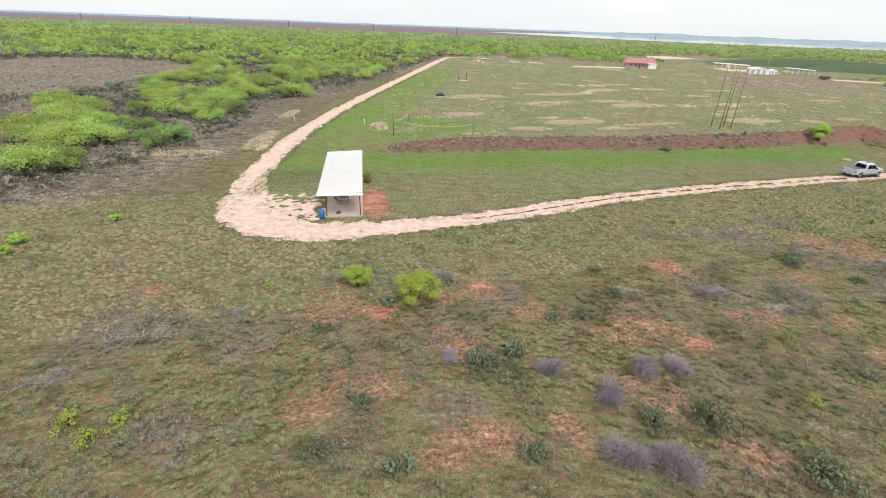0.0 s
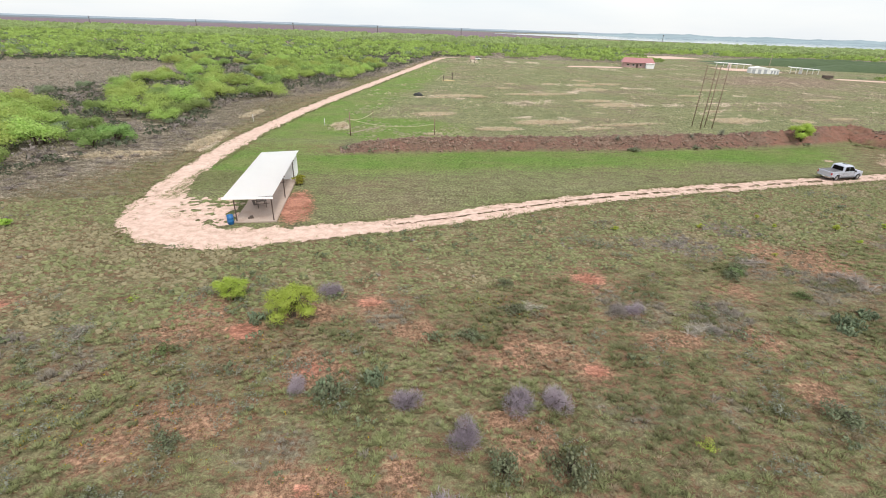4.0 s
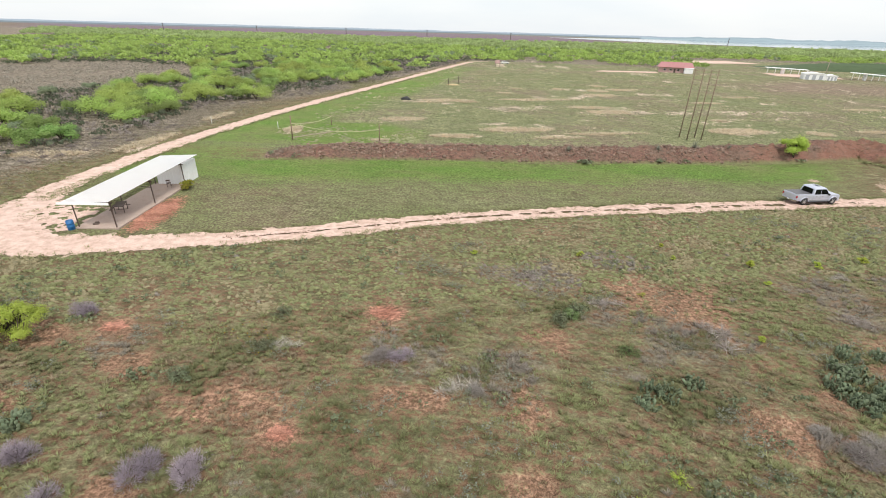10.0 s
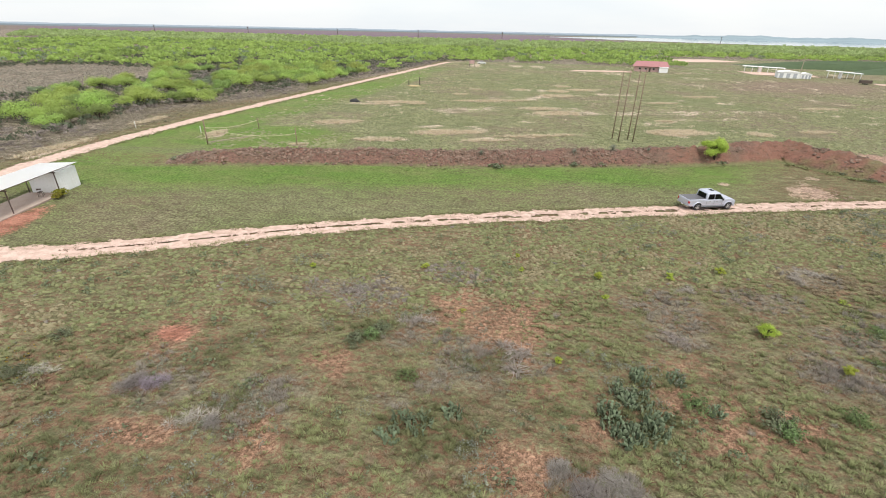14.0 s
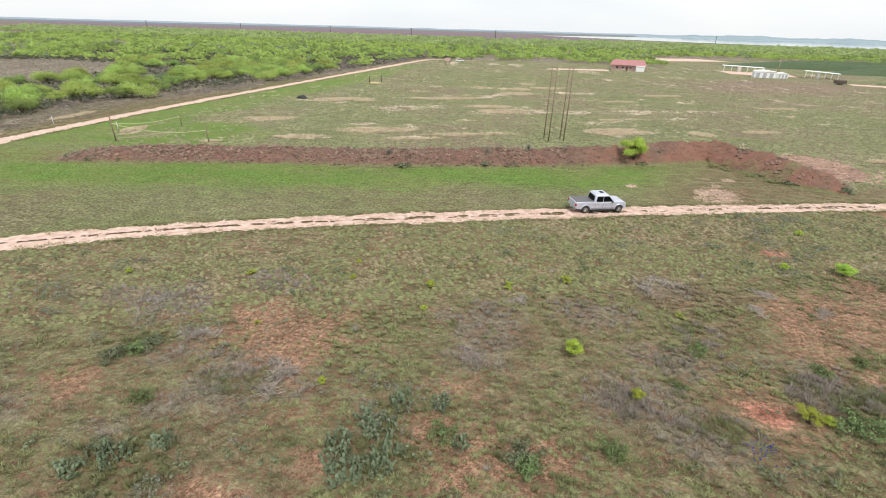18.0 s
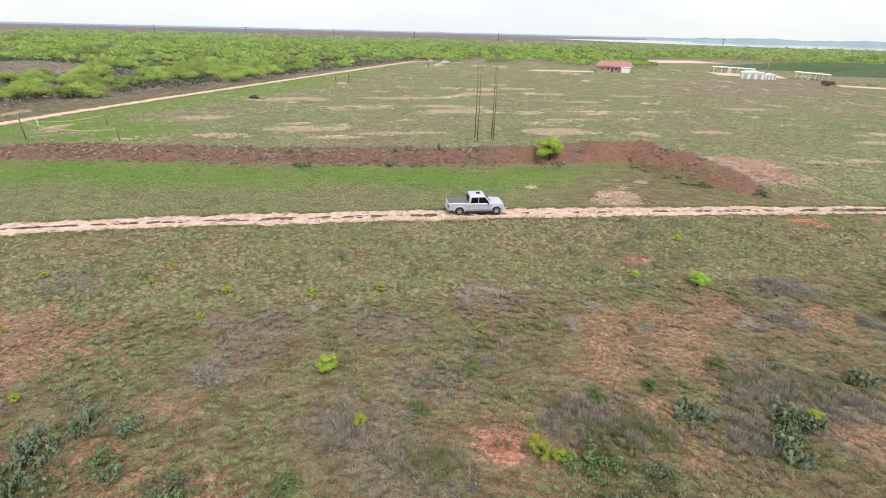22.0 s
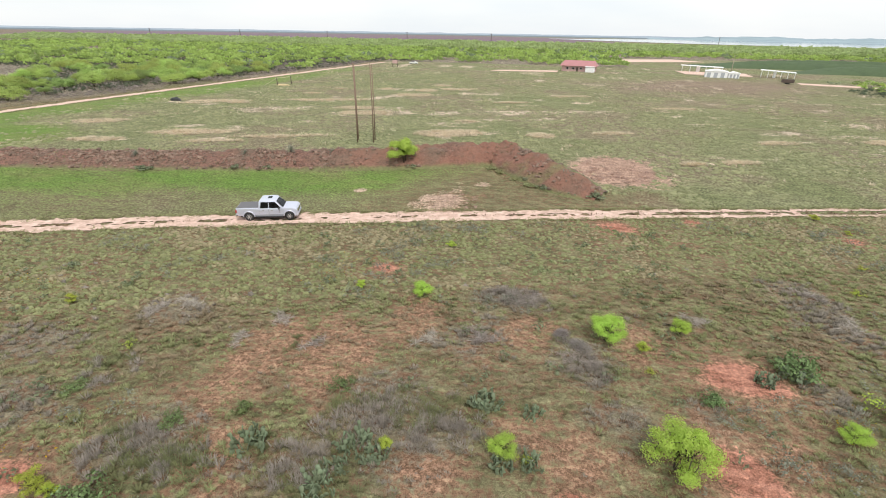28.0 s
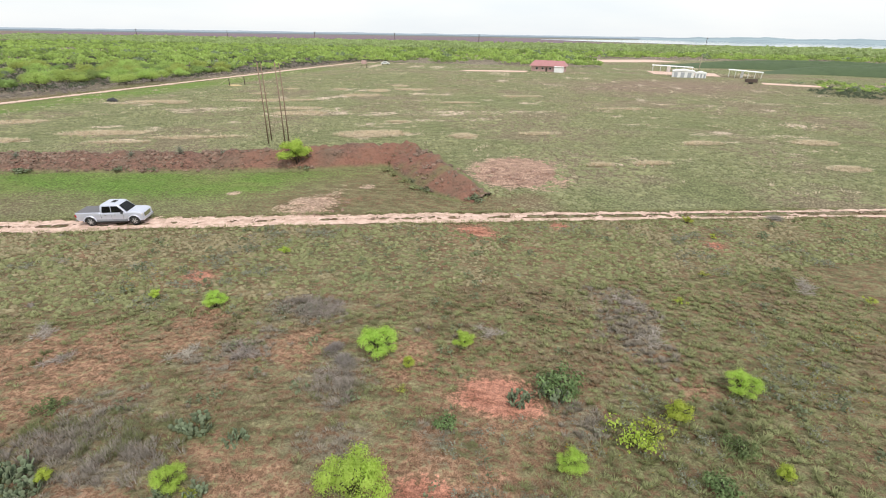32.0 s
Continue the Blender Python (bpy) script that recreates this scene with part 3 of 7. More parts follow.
def build_lane():
    line = spline(LANE, 0.12)
    far = (line[:, 1] > 150) | (line[:, 0] > 140)
    keep = np.ones(len(line), bool)
    keep[far] = (np.arange(len(line))[far] % 7) == 0
    line = line[keep]
    d = np.gradient(line[:, :2], axis=0)
    d /= np.hypot(d[:, 0], d[:, 1])[:, None]
    normal = np.stack([-d[:, 1], d[:, 0]], 1)
    m = 84
    u = np.linspace(-1.9, 1.9, m)
    px = line[:, None, 0] + normal[:, None, 0] * u[None] * line[:, None, 2]
    py = line[:, None, 1] + normal[:, None, 1] * u[None] * line[:, None, 2]
    px, py = px + 0.14 * (hash_noise(px, py, 0.22, 14) - 0.5), py + 0.14 * (hash_noise(px, py, 0.22, 15) - 0.5)
    n1, n2, n3 = hash_noise(px, py, 0.9, 11), hash_noise(px, py, 0.3, 12), hash_noise(px, py, 3.5, 13)
    off = np.abs(u)[None] + 0 * px
    edge = 0.95 + 0.36 * (n1 - 0.5) + 0.30 * (n2 - 0.5) + 0.34 * (n3 - 0.5)
    bend = np.exp(-((px + 21) / 6) ** 2 - ((py - 41) / 9) ** 2)
    edge += 0.12 * bend
    show = off < edge
    # grassy crown between the ruts of the track that leads east
    track = np.clip((px - 12) / 30, 0, 1) * (py < 140)
    crown = (off < 0.05 + 0.14 * track * (0.35 + n3) + 0.12 * (n2 - 0.5) + 0.28 * np.clip((px - 82) / 40, 0, 1)) & (n1 + 0.6 * n2 + 0.3 * n3 + 0.2 * track > 0.90 + 0.42 * np.clip(1.6 - np.abs(px - 66) / 26, 0, 1)) & (px > 2) & (py < 140)
    show &= ~crown
    z = 0.012 + 0.015 * n1 - 0.03 * np.exp(-((off - 0.55) / 0.22) ** 2) * 0.4
    f = grid_faces(m, len(line))
    good = show.ravel()[f].all(1)
    me = sheet("lane", np.stack([px.ravel(), py.ravel(), z.ravel()], 1), f[good], [lane_mat])
    me.attributes.new("dirt", "FLOAT", "POINT").data.foreach_set("value", (0.45 * np.clip((px.ravel() - 8) / 25, 0.1, 1) * (py.ravel() < 150) + 0.75 * (np.exp(-((off - 0.5) / 0.13) ** 2) * np.clip(n3 * 1.6 - 0.3, 0, 1)).ravel() + 0.9 * (np.exp(-(off / 0.17) ** 2) * np.clip(n1 * 2.4 + n2 - 1.1, 0, 1)).ravel() * (px.ravel() > 5)).clip(0, 1).astype(np.float32))
    bm = bmesh.new()
    bm.from_mesh(me)
    bmesh.ops.delete(bm, geom=[v for v in bm.verts if not v.link_faces], context="VERTS")
    bm.to_mesh(me)
    bm.free()
    return tagged(new("road", me), "pale pink dirt lane with ragged grassy edges and two ruts", "dirt road", kind="structure")


build_lane()


def build_apron():
    """Worn bare earth between the bend of the lane and the shelter."""
    xs, ys = np.arange(-25, -12.5, 0.12), np.arange(38, 57, 0.12)
    X, Y = np.meshgrid(xs, ys)
    X, Y = X + 0.12 * (hash_noise(X, Y, 0.2, 24) - 0.5), Y + 0.12 * (hash_noise(X, Y, 0.2, 25) - 0.5)
    side = -12.9 - 0.163 * (Y - 41)
    r = np.hypot((X + 18.0) / 5.6, (Y - 42.8) / 5.6) + 0.8 * (hash_noise(X, Y, 0.6, 21) - 0.5) + 0.6 * (hash_noise(X, Y, 2.2, 22) - 0.5)
    show = (r < 0.90 - 0.03 * np.clip(Y - 44, 0, 9)) & (X < side) & (hash_noise(X, Y, 0.45, 26) < 0.86 - 0.05 * np.clip(Y - 42.5, 0, 8))
    f = grid_faces(len(xs), len(ys))
    z = 0.02 + 0.02 * hash_noise(X, Y, 0.8, 23)
    me = sheet("apron", np.stack([X.ravel(), Y.ravel(), z.ravel()], 1), f[show.ravel()[f].all(1)], [lane_mat])
    bm = bmesh.new()
    bm.from_mesh(me)
    bmesh.ops.delete(bm, geom=[v for v in bm.verts if not v.link_faces], context="VERTS")
    bm.to_mesh(me)
    bm.free()
    return tagged(new("parking_apron", me), "worn patch of pink earth beside the shelter", "bare ground", kind="structure")


build_apron()


# ---- earth bank ----
def bank_material():
    m, n, l, b = material("bank_earth")
    p = world_pos(n)
    mid, fine, big = noise_node(n, l, 0.8, 5, 0.7, p), noise_node(n, l, 3.5, 4, 0.75, p), noise_node(n, l, 0.13, 3, 0.6, p)
    c = mix_node(n, l, ramp(n, l, fine, 0.38, 0.62), (0.095, 0.055, 0.042), (0.25, 0.133, 0.098))
    c = mix_node(n, l, ramp(n, l, mid, 0.5, 0.75), c, (0.19, 0.14, 0.10))
    c = mix_node(n, l, maths(n, l, "MULTIPLY", ramp(n, l, big, 0.45, 0.65), 0.6), c, (0.15, 0.115, 0.08))
    c = mix_node(n, l, maths(n, l, "MULTIPLY", attr(n, "red"), ramp(n, l, mid, 0.25, 0.6)), c, (0.27, 0.118, 0.08))
    streak = ramp(n, l, noise_node(n, l, 2.2, 5, 0.75, p), 0.52, 0.68)
    c = mix_node(n, l, maths(n, l, "MULTIPLY", streak, 0.3), c, (0.31, 0.17, 0.13))
    foot = attr(n, "grass")
    c = mix_node(n, l, ramp(n, l, maths(n, l, "ADD", foot, maths(n, l, "MULTIPLY", mid, 0.7)), 0.6, 1.1), c, mix_node(n, l, ramp(n, l, fine, 0.35, 0.65), (0.13, 0.14, 0.06), (0.20, 0.205, 0.09)))
    l.new(c, b.inputs["Base Color"])
    b.inputs["Roughness"].default_value = 0.95
    bump(n, l, b, maths(n, l, "ADD", mid, fine), 0.9, 0.15)
    return m


def build_bank(name, line, mat_, label, rough=1.0, grass_back=1.0):
    d = np.gradient(line[:, :2], axis=0)
    d /= np.hypot(d[:, 0], d[:, 1])[:, None]
    normal = np.stack([-d[:, 1], d[:, 0]], 1)
    u = np.linspace(-1, 1, 33)
    px = line[:, None, 0] + normal[:, None, 0] * u[None] * line[:, None, 3]
    py = line[:, None, 1] + normal[:, None, 1] * u[None] * line[:, None, 3]
    prof = np.clip(1 - np.abs(u) ** 1.5, 0, 1)[None] ** 0.9
    lump = 0.79 + 0.24 * hash_noise(px, py, 2.6, 31) + 0.24 * hash_noise(px, py, 0.8, 32)
    z = line[:, None, 2] * prof * (1 + rough * (lump - 1)) - 0.12
    z += rough * 0.3 * (hash_noise(px, py, 0.45, 33) - 0.5) * prof
    me = sheet(name, np.stack([px.ravel(), py.ravel(), z.ravel()], 1), grid_faces(len(u), len(line)), [mat_])
    if sum(q.normal.z for q in me.polygons) < 0:
        me.flip_normals()
    g = np.clip(np.where(u < 0, (np.abs(u) - 0.72) * 3.0, (u - 0.05) * 3 * grass_back), 0, 1)[None] + 0 * px
    # weedy green foot inside the corner
    inner = np.exp(-((px - 83.0) / 4.2) ** 2 - ((py - 83.0) / 3.6) ** 2) * np.clip(0.2 - u, 0, 1)[None] * (0.5 + 0.9 * hash_noise(px, py, 1.5, 35))
    arm = np.clip((px - 81.5) / 2.5, 0, 1) * np.clip(2.0 * hash_noise(px, py, 1.6, 38) - 0.35, 0, 1) * 0.5
    g = np.maximum(g, np.maximum(np.clip(0.55 * inner, 0, 1), arm))
    me.attributes.new("grass", "FLOAT", "POINT").data.foreach_set("value", g.ravel().astype(np.float32))
    me.attributes.new("red", "FLOAT", "POINT").data.foreach_set("value", (0.6 * np.clip((px - 50) / 16, 0, 1) * np.clip(2.2 * hash_noise(px, py, 3.0, 34) - 0.35, 0, 1)).ravel().astype(np.float32))
    ob = new(name, me)
    return tagged(ob, label, "earth bank", kind="structure")


bank_mat = bank_material()
build_bank("earth_bank", bank_line, bank_mat, "long bank of reddish brown earth with rubble and weeds")


# ---- mesh helpers ----
def part(name, bm, mat_, parent=None, label="", smooth=False):
    """Links a bmesh as one mesh object, under a thing or a part."""
    me = bpy.data.meshes.new(name)
    bm.normal_update()
    bm.to_mesh(me)
    bm.free()
    if mat_:
        me.materials.append(mat_)
    if smooth:
        me.polygons.foreach_set("use_smooth", np.ones(len(me.polygons), bool))
    ob = new(name, me)
    if parent:
        ob.parent = parent
    return tagged(ob, label) if label else ob


def thing(name, m, label, category, group="", kind=""):
    ob = new(name)
    ob.matrix_world = m
    return tagged(ob, label, category, group, kind)


def box(lo, hi, bevel=0.0, bm=None):
    bm = bm or bmesh.new()
    lo, hi = Vector(lo), Vector(hi)
    r = bmesh.ops.create_cube(bm, size=1, matrix=Matrix.Translation((lo + hi) / 2) @ Matrix.Diagonal((*(hi - lo), 1)))
    if bevel:
        edges = list({e for v in r["verts"] for e in v.link_edges})
        bmesh.ops.bevel(bm, geom=edges, offset=bevel, segments=2, affect="EDGES", profile=0.6)
    return bm


def tube(points, radius, sides=8, bm=None, taper=1.0):
    """A tapering tube along points."""
    bm = bm or bmesh.new()
    pts = [Vector(p) for p in points]
    rings = []
    for i, p in enumerate(pts):
        d = (pts[min(i + 1, len(pts) - 1)] - pts[max(i - 1, 0)]).normalized()
        a = d.orthogonal().normalized()
        b = d.cross(a)
        r = radius * (1 + (taper - 1) * i / max(1, len(pts) - 1))
        rings.append([bm.verts.new(p + r * (a * math.cos(2 * math.pi * k / sides) + b * math.sin(2 * math.pi * k / sides))) for k in range(sides)])
    # rings may be turned against one another: match the nearest vertex
    for ra, rb in zip(rings, rings[1:]):
        s = min(range(sides), key=lambda q: (ra[0].co - rb[q].co).length)
        for k in range(sides):
            bm.faces.new((ra[k], ra[(k + 1) % sides], rb[(k + 1 + s) % sides], rb[(k + s) % sides]))
    bm.faces.new(rings[0][::-1])
    bm.faces.new(rings[-1])
    return bm


def extrude_profile(profile, y0, y1, bevel=0.0):
    """A side profile in x and z drawn out from y0 to y1."""
    bm = bmesh.new()
    a = [bm.verts.new((x, y0, z)) for x, z in profile]
    b = [bm.verts.new((x, y1, z)) for x, z in profile]
    k = len(profile)
    for i in range(k):
        bm.faces.new((a[i], a[(i + 1) % k], b[(i + 1) % k], b[i]))
    bm.faces.new(a[::-1])
    bm.faces.new(b)
    bmesh.ops.recalc_face_normals(bm, faces=bm.faces)
    if bevel:
        bmesh.ops.bevel(bm, geom=list(bm.edges), offset=bevel, segments=2, affect="EDGES", profile=0.6)
    return bm


def lathe(profile, sides=24, axis="z"):
    bm = bmesh.new()
    rings = []
    for r, z in profile:
        ring = []
        for k in range(sides):
            a = 2 * math.pi * k / sides
            p = (r * math.cos(a), r * math.sin(a), z) if axis == "z" else (r * math.cos(a), z, r * math.sin(a))
            ring.append(bm.verts.new(p))
        rings.append(ring)
    for ra, rb in zip(rings, rings[1:]):
        for k in range(sides):
            bm.faces.new((ra[k], ra[(k + 1) % sides], rb[(k + 1) % sides], rb[k]))
    bm.faces.new(rings[0][::-1])
    bm.faces.new(rings[-1])
    bmesh.ops.recalc_face_normals(bm, faces=bm.faces)
    return bm


# ---- materials of the things ----
white_metal = worn("white_roof_metal", (0.97, 0.97, 0.97), (0.90, 0.89, 0.88), 0.6, 12, 0.4, 0.0, 0.05, 0.25)
white_board = worn("white_painted_siding", (0.86, 0.86, 0.86), (0.70, 0.67, 0.63), 1.2, 20, 0.6, 0.0, 0.15, 0.35)
rust_steel = worn("brown_steel_post", (0.11, 0.075, 0.06), (0.06, 0.04, 0.03), 6, 40, 0.6, 0.2, 0.2)
concrete = worn("pinkish_concrete", (0.42, 0.33, 0.28), (0.33, 0.24, 0.19), 0.8, 14, 0.9, 0.0, 0.2, 0.6)
blue_plastic = worn("blue_barrel", (0.02, 0.14, 0.36), (0.02, 0.09, 0.22), 4, 30, 0.45)
dark_wood = worn("dark_weathered_wood", (0.10, 0.075, 0.06), (0.05, 0.04, 0.03), 5, 60, 0.85, 0, 0.4)
pole_wood = worn("creosoted_pole", (0.25, 0.17, 0.125), (0.15, 0.10, 0.075), 2, 30, 0.85, 0, 0.4)
pale_wood = worn("grey_weathered_wood", (0.36, 0.30, 0.22), (0.22, 0.18, 0.14), 4, 50, 0.85, 0, 0.4)
white_paint = worn("white_paint", (0.75, 0.75, 0.73), (0.6, 0.58, 0.54), 6, 40, 0.6)
rope_mat = worn("yellow_rope", (0.58, 0.55, 0.34), (0.46, 0.43, 0.27), 6, 60, 0.8)
bark = worn("mesquite_bark", (0.09, 0.065, 0.05), (0.05, 0.038, 0.03), 6, 40, 0.95, 0, 0.6)
silver = worn("silver_paint", (0.62, 0.64, 0.74), (0.52, 0.53, 0.62), 1.5, 60, 0.3, 0.4, 0.0, 0.25)
black_plastic = worn("black_plastic", (0.03, 0.03, 0.032), (0.02, 0.02, 0.02), 4, 60, 0.55, 0, 0.1)
tonneau = worn("dark_grey_bed_cover", (0.12, 0.115, 0.125), (0.085, 0.08, 0.09), 1.5, 40, 0.5, 0, 0.1)
rubber = worn("tyre_rubber", (0.025, 0.025, 0.026), (0.05, 0.04, 0.035), 5, 50, 0.85, 0, 0.3)
alloy = worn("alloy_rim", (0.55, 0.55, 0.56), (0.35, 0.34, 0.33), 6, 60, 0.35, 0.7, 0)
chrome = worn("chrome", (0.7, 0.7, 0.72), (0.5, 0.5, 0.5), 5, 50, 0.15, 1.0, 0)
red_lens = worn("red_tail_lens", (0.42, 0.02, 0.03), (0.3, 0.01, 0.02), 5, 50, 0.2)
clear_lens = worn("clear_headlight", (0.7, 0.7, 0.72), (0.55, 0.55, 0.56), 5, 50, 0.12)
red_roof = worn("red_metal_roof", (0.42, 0.19, 0.19), (0.34, 0.15, 0.15), 0.4, 6, 0.5, 0, 0.1)
pink_wall = worn("pinkish_brick_wall", (0.55, 0.37, 0.35), (0.45, 0.28, 0.26), 0.5, 6, 0.85, 0, 0.2)
glass_dark, _n, _l, _b = material("dark_car_glass")
_b.inputs["Base Color"].default_value, _b.inputs["Roughness"].default_value = (0.012, 0.013, 0.016, 1), 0.06
lime_leaf = leafy("mesquite_leaf_lime", (0.58, 0.735, 0.165), (0.46, 0.595, 0.125), 0.5, 0.8, 0.15)
lime_yellow = leafy("new_leaf_yellow", (0.58, 0.67, 0.13), (0.43, 0.52, 0.09), 0.45, 1.5, 0.2)
wood_leaf = leafy("woodland_leaf", (0.54, 0.66, 0.20), (0.43, 0.54, 0.16), 0.5, 0.16, 0.45)
dark_leaf = leafy("shrub_leaf_dark", (0.27, 0.30, 0.18), (0.155, 0.18, 0.105), 0.3, 1.0, 0.3)
weed_leaf = leafy("weed_leaf_green", (0.27, 0.36, 0.15), (0.15, 0.215, 0.085), 0.3, 1.0)
grey_twig = leafy("dead_twig_grey", (0.40, 0.345, 0.315), (0.22, 0.188, 0.172), 0.25, 1.0, 0.3)
purple_twig = leafy("bare_twig_purple", (0.56, 0.48, 0.535), (0.33, 0.28, 0.315), 0.3, 1.0, 0.3)
olive_leaf = leafy("woodland_leaf_green", (0.40, 0.545, 0.18), (0.29, 0.40, 0.14), 0.5, 0.16, 0.45)
grey_leaf = leafy("woodland_leaf_grey", (0.36, 0.42, 0.265), (0.24, 0.29, 0.18), 0.4, 0.16, 0.4)
# woodland leaf made paler and bluer, the haze of distance in its colour
hazed_leaf = leafy("hazed_woodland_leaf", (0.545, 0.665, 0.30), (0.42, 0.52, 0.235), 0.5, 0.03, 0.45)
under_leaf = leafy("undergrowth_leaf", (0.185, 0.22, 0.14), (0.09, 0.115, 0.075), 0.3, 0.3)
cactus_mat = leafy("cactus_pad", (0.235, 0.285, 0.175), (0.115, 0.15, 0.088), 0.0, 1.5)
grass_green = leafy("grass_olive", (0.385, 0.405, 0.198), (0.25, 0.268, 0.126), 0.3, 1.7, 0.3)
verge_blade = leafy("verge_grass_blade", (0.36, 0.315, 0.24), (0.24, 0.208, 0.155), 0.35, 0.5, 0.3)
grass_grey = leafy("grass_dead_grey", (0.43, 0.385, 0.32), (0.285, 0.255, 0.21), 0.3, 1.7, 0.3)
herb_leaf = leafy("herb_leaf", (0.285, 0.305, 0.15), (0.19, 0.21, 0.1), 0.3, 1.7, 0.35)
pasture_straw = leafy("pasture_straw", (0.42, 0.352, 0.222), (0.305, 0.255, 0.158), 0.3, 1.3, 0.25)
field_blade = leafy("field_grass_blade", (0.355, 0.343, 0.188), (0.25, 0.243, 0.131), 0.3, 0.15, 0.3)
grass_straw = leafy("grass_straw", (0.74, 0.63, 0.48), (0.56, 0.46, 0.34), 0.45, 0.9, 0.2)
pink_straw = leafy("grass_pink_straw", (0.64, 0.48, 0.375), (0.48, 0.35, 0.27), 0.45, 0.9, 0.15)
sage_leaf = leafy("sage_leaf", (0.35, 0.365, 0.285), (0.20, 0.21, 0.16), 0.3, 0.8, 0.3)
flower_yellow = leafy("small_yellow_flower", (0.62, 0.45, 0.02), (0.45, 0.33, 0.02), 0.2, 2)
flower_blue = leafy("small_blue_flower", (0.16, 0.13, 0.50), (0.10, 0.08, 0.35), 0.2, 2)

rng = np.random.default_rng(7)


# ---- plants: leaf clumps as many small faces ----
def leaf_faces(centres, size, squash=0.6, rnd=rng, tri=False, out=None):
    """A small tilted face round every centre; out: the way that its clump faces there."""
    n = len(centres)
    if out is None:
        out = np.zeros((n, 3))
    face = out + 0.28 * rnd.normal(size=(n, 3)) * (1, 1, squash)
    face /= np.linalg.norm(face, axis=1)[:, None]
    a = np.cross(face, rnd.normal(size=(n, 3)))
    a /= np.linalg.norm(a, axis=1)[:, None]
    b = np.cross(face, a)
    s = (size * rnd.uniform(0.6, 1.4, n))[:, None]
    if tri:
        v = np.stack([centres - a * s, centres + a * s * 0.6 + b * s * 0.8, centres + a * s * 0.6 - b * s * 0.8], 1)
        return v.reshape(-1, 3), np.arange(3 * n).reshape(-1, 3)
    v = np.stack([centres - a * s, centres - b * s * 0.7, centres + a * s, centres + b * s * 0.7], 1)
    return v.reshape(-1, 3), np.arange(4 * n).reshape(-1, 4)


def crown_points(n, clumps, rnd, shell=0.55):
    """Points on and in a cluster of uneven clumps: (x, y, z, radius, flatness)."""
    w = np.array([c[3] ** 2 for c in clumps])
    pick = rnd.choice(len(clumps), n, p=w / w.sum())
    d = rnd.normal(size=(n, 3))
    d /= np.linalg.norm(d, axis=1)[:, None]
    d[:, 2] = np.where(d[:, 2] < -0.35, -d[:, 2] * 0.6, d[:, 2])
    r = (shell + (1 - shell) * rnd.random(n)) * (1 + 0.22 * rnd.normal(size=n))
    c = np.array(clumps)[pick]
    return c[:, :3] + d * (c[:, 3] * r)[:, None] * np.stack([np.ones(n), np.ones(n), c[:, 4]], 1), d


def tree_clumps(height, spread, count, rnd):
    out = []
    for k in range(count):
        a, r = 2 * math.pi * (k + rnd.random()) / count, spread * math.sqrt(rnd.uniform(0.05, 1))
        z = height * rnd.uniform(0.36, 0.80) * (1 - 0.3 * (r / spread) ** 2)
        out.append((r * math.cos(a), r * math.sin(a), z, spread * rnd.uniform(0.28, 0.46), rnd.uniform(0.6, 0.9)))
    return out


def limb_bm(clumps, height, rnd, trunk=0.13):
    bm = bmesh.new()
    stems = 2 + rnd.integers(0, 2)
    for s in range(stems):
        a = 2 * math.pi * (s + rnd.random() * 0.6) / stems
        fork = Vector((0.12 * height * math.cos(a), 0.12 * height * math.sin(a), 0.26 * height))
        tube([(0.05 * math.cos(a), 0.05 * math.sin(a), -0.15), fork * 0.5 + Vector((0, 0, 0.05)), fork], trunk, 6, bm, 0.75)
        for c in clumps[s::stems]:
            tip = Vector(c[:3])
            mid = (fork + tip) / 2 + Vector((rnd.uniform(-0.2, 0.2), rnd.uniform(-0.2, 0.2), 0.25))
            tube([fork, mid, tip], trunk * 0.55, 5, bm, 0.3)
    return bm


def make_tree(name, label, category, m, height, spread, clumps, leaves, leaf, mat_, seed, trunk=0.13, group=""):
    rnd = np.random.default_rng(seed)
    cl = [(a * 0.9, b * 0.9, z * 0.86, r * 1.18, min(1.0, q * 1.15)) for a, b, z, r, q in tree_clumps(height, spread, clumps, rnd)]
    ob = thing(name, m, label, category, group)
    part("trunk", limb_bm(cl, height, rnd, trunk), bark, ob, "dark twisted stems and limbs", True)
    at, way = crown_points(leaves, cl, rnd, 0.8)
    v, f = leaf_faces(at, leaf, rnd=rnd, out=way, tri=True)
    crown = new("crown", sheet("crown", v, f, [mat_], False))
    crown.parent = ob
    return ob


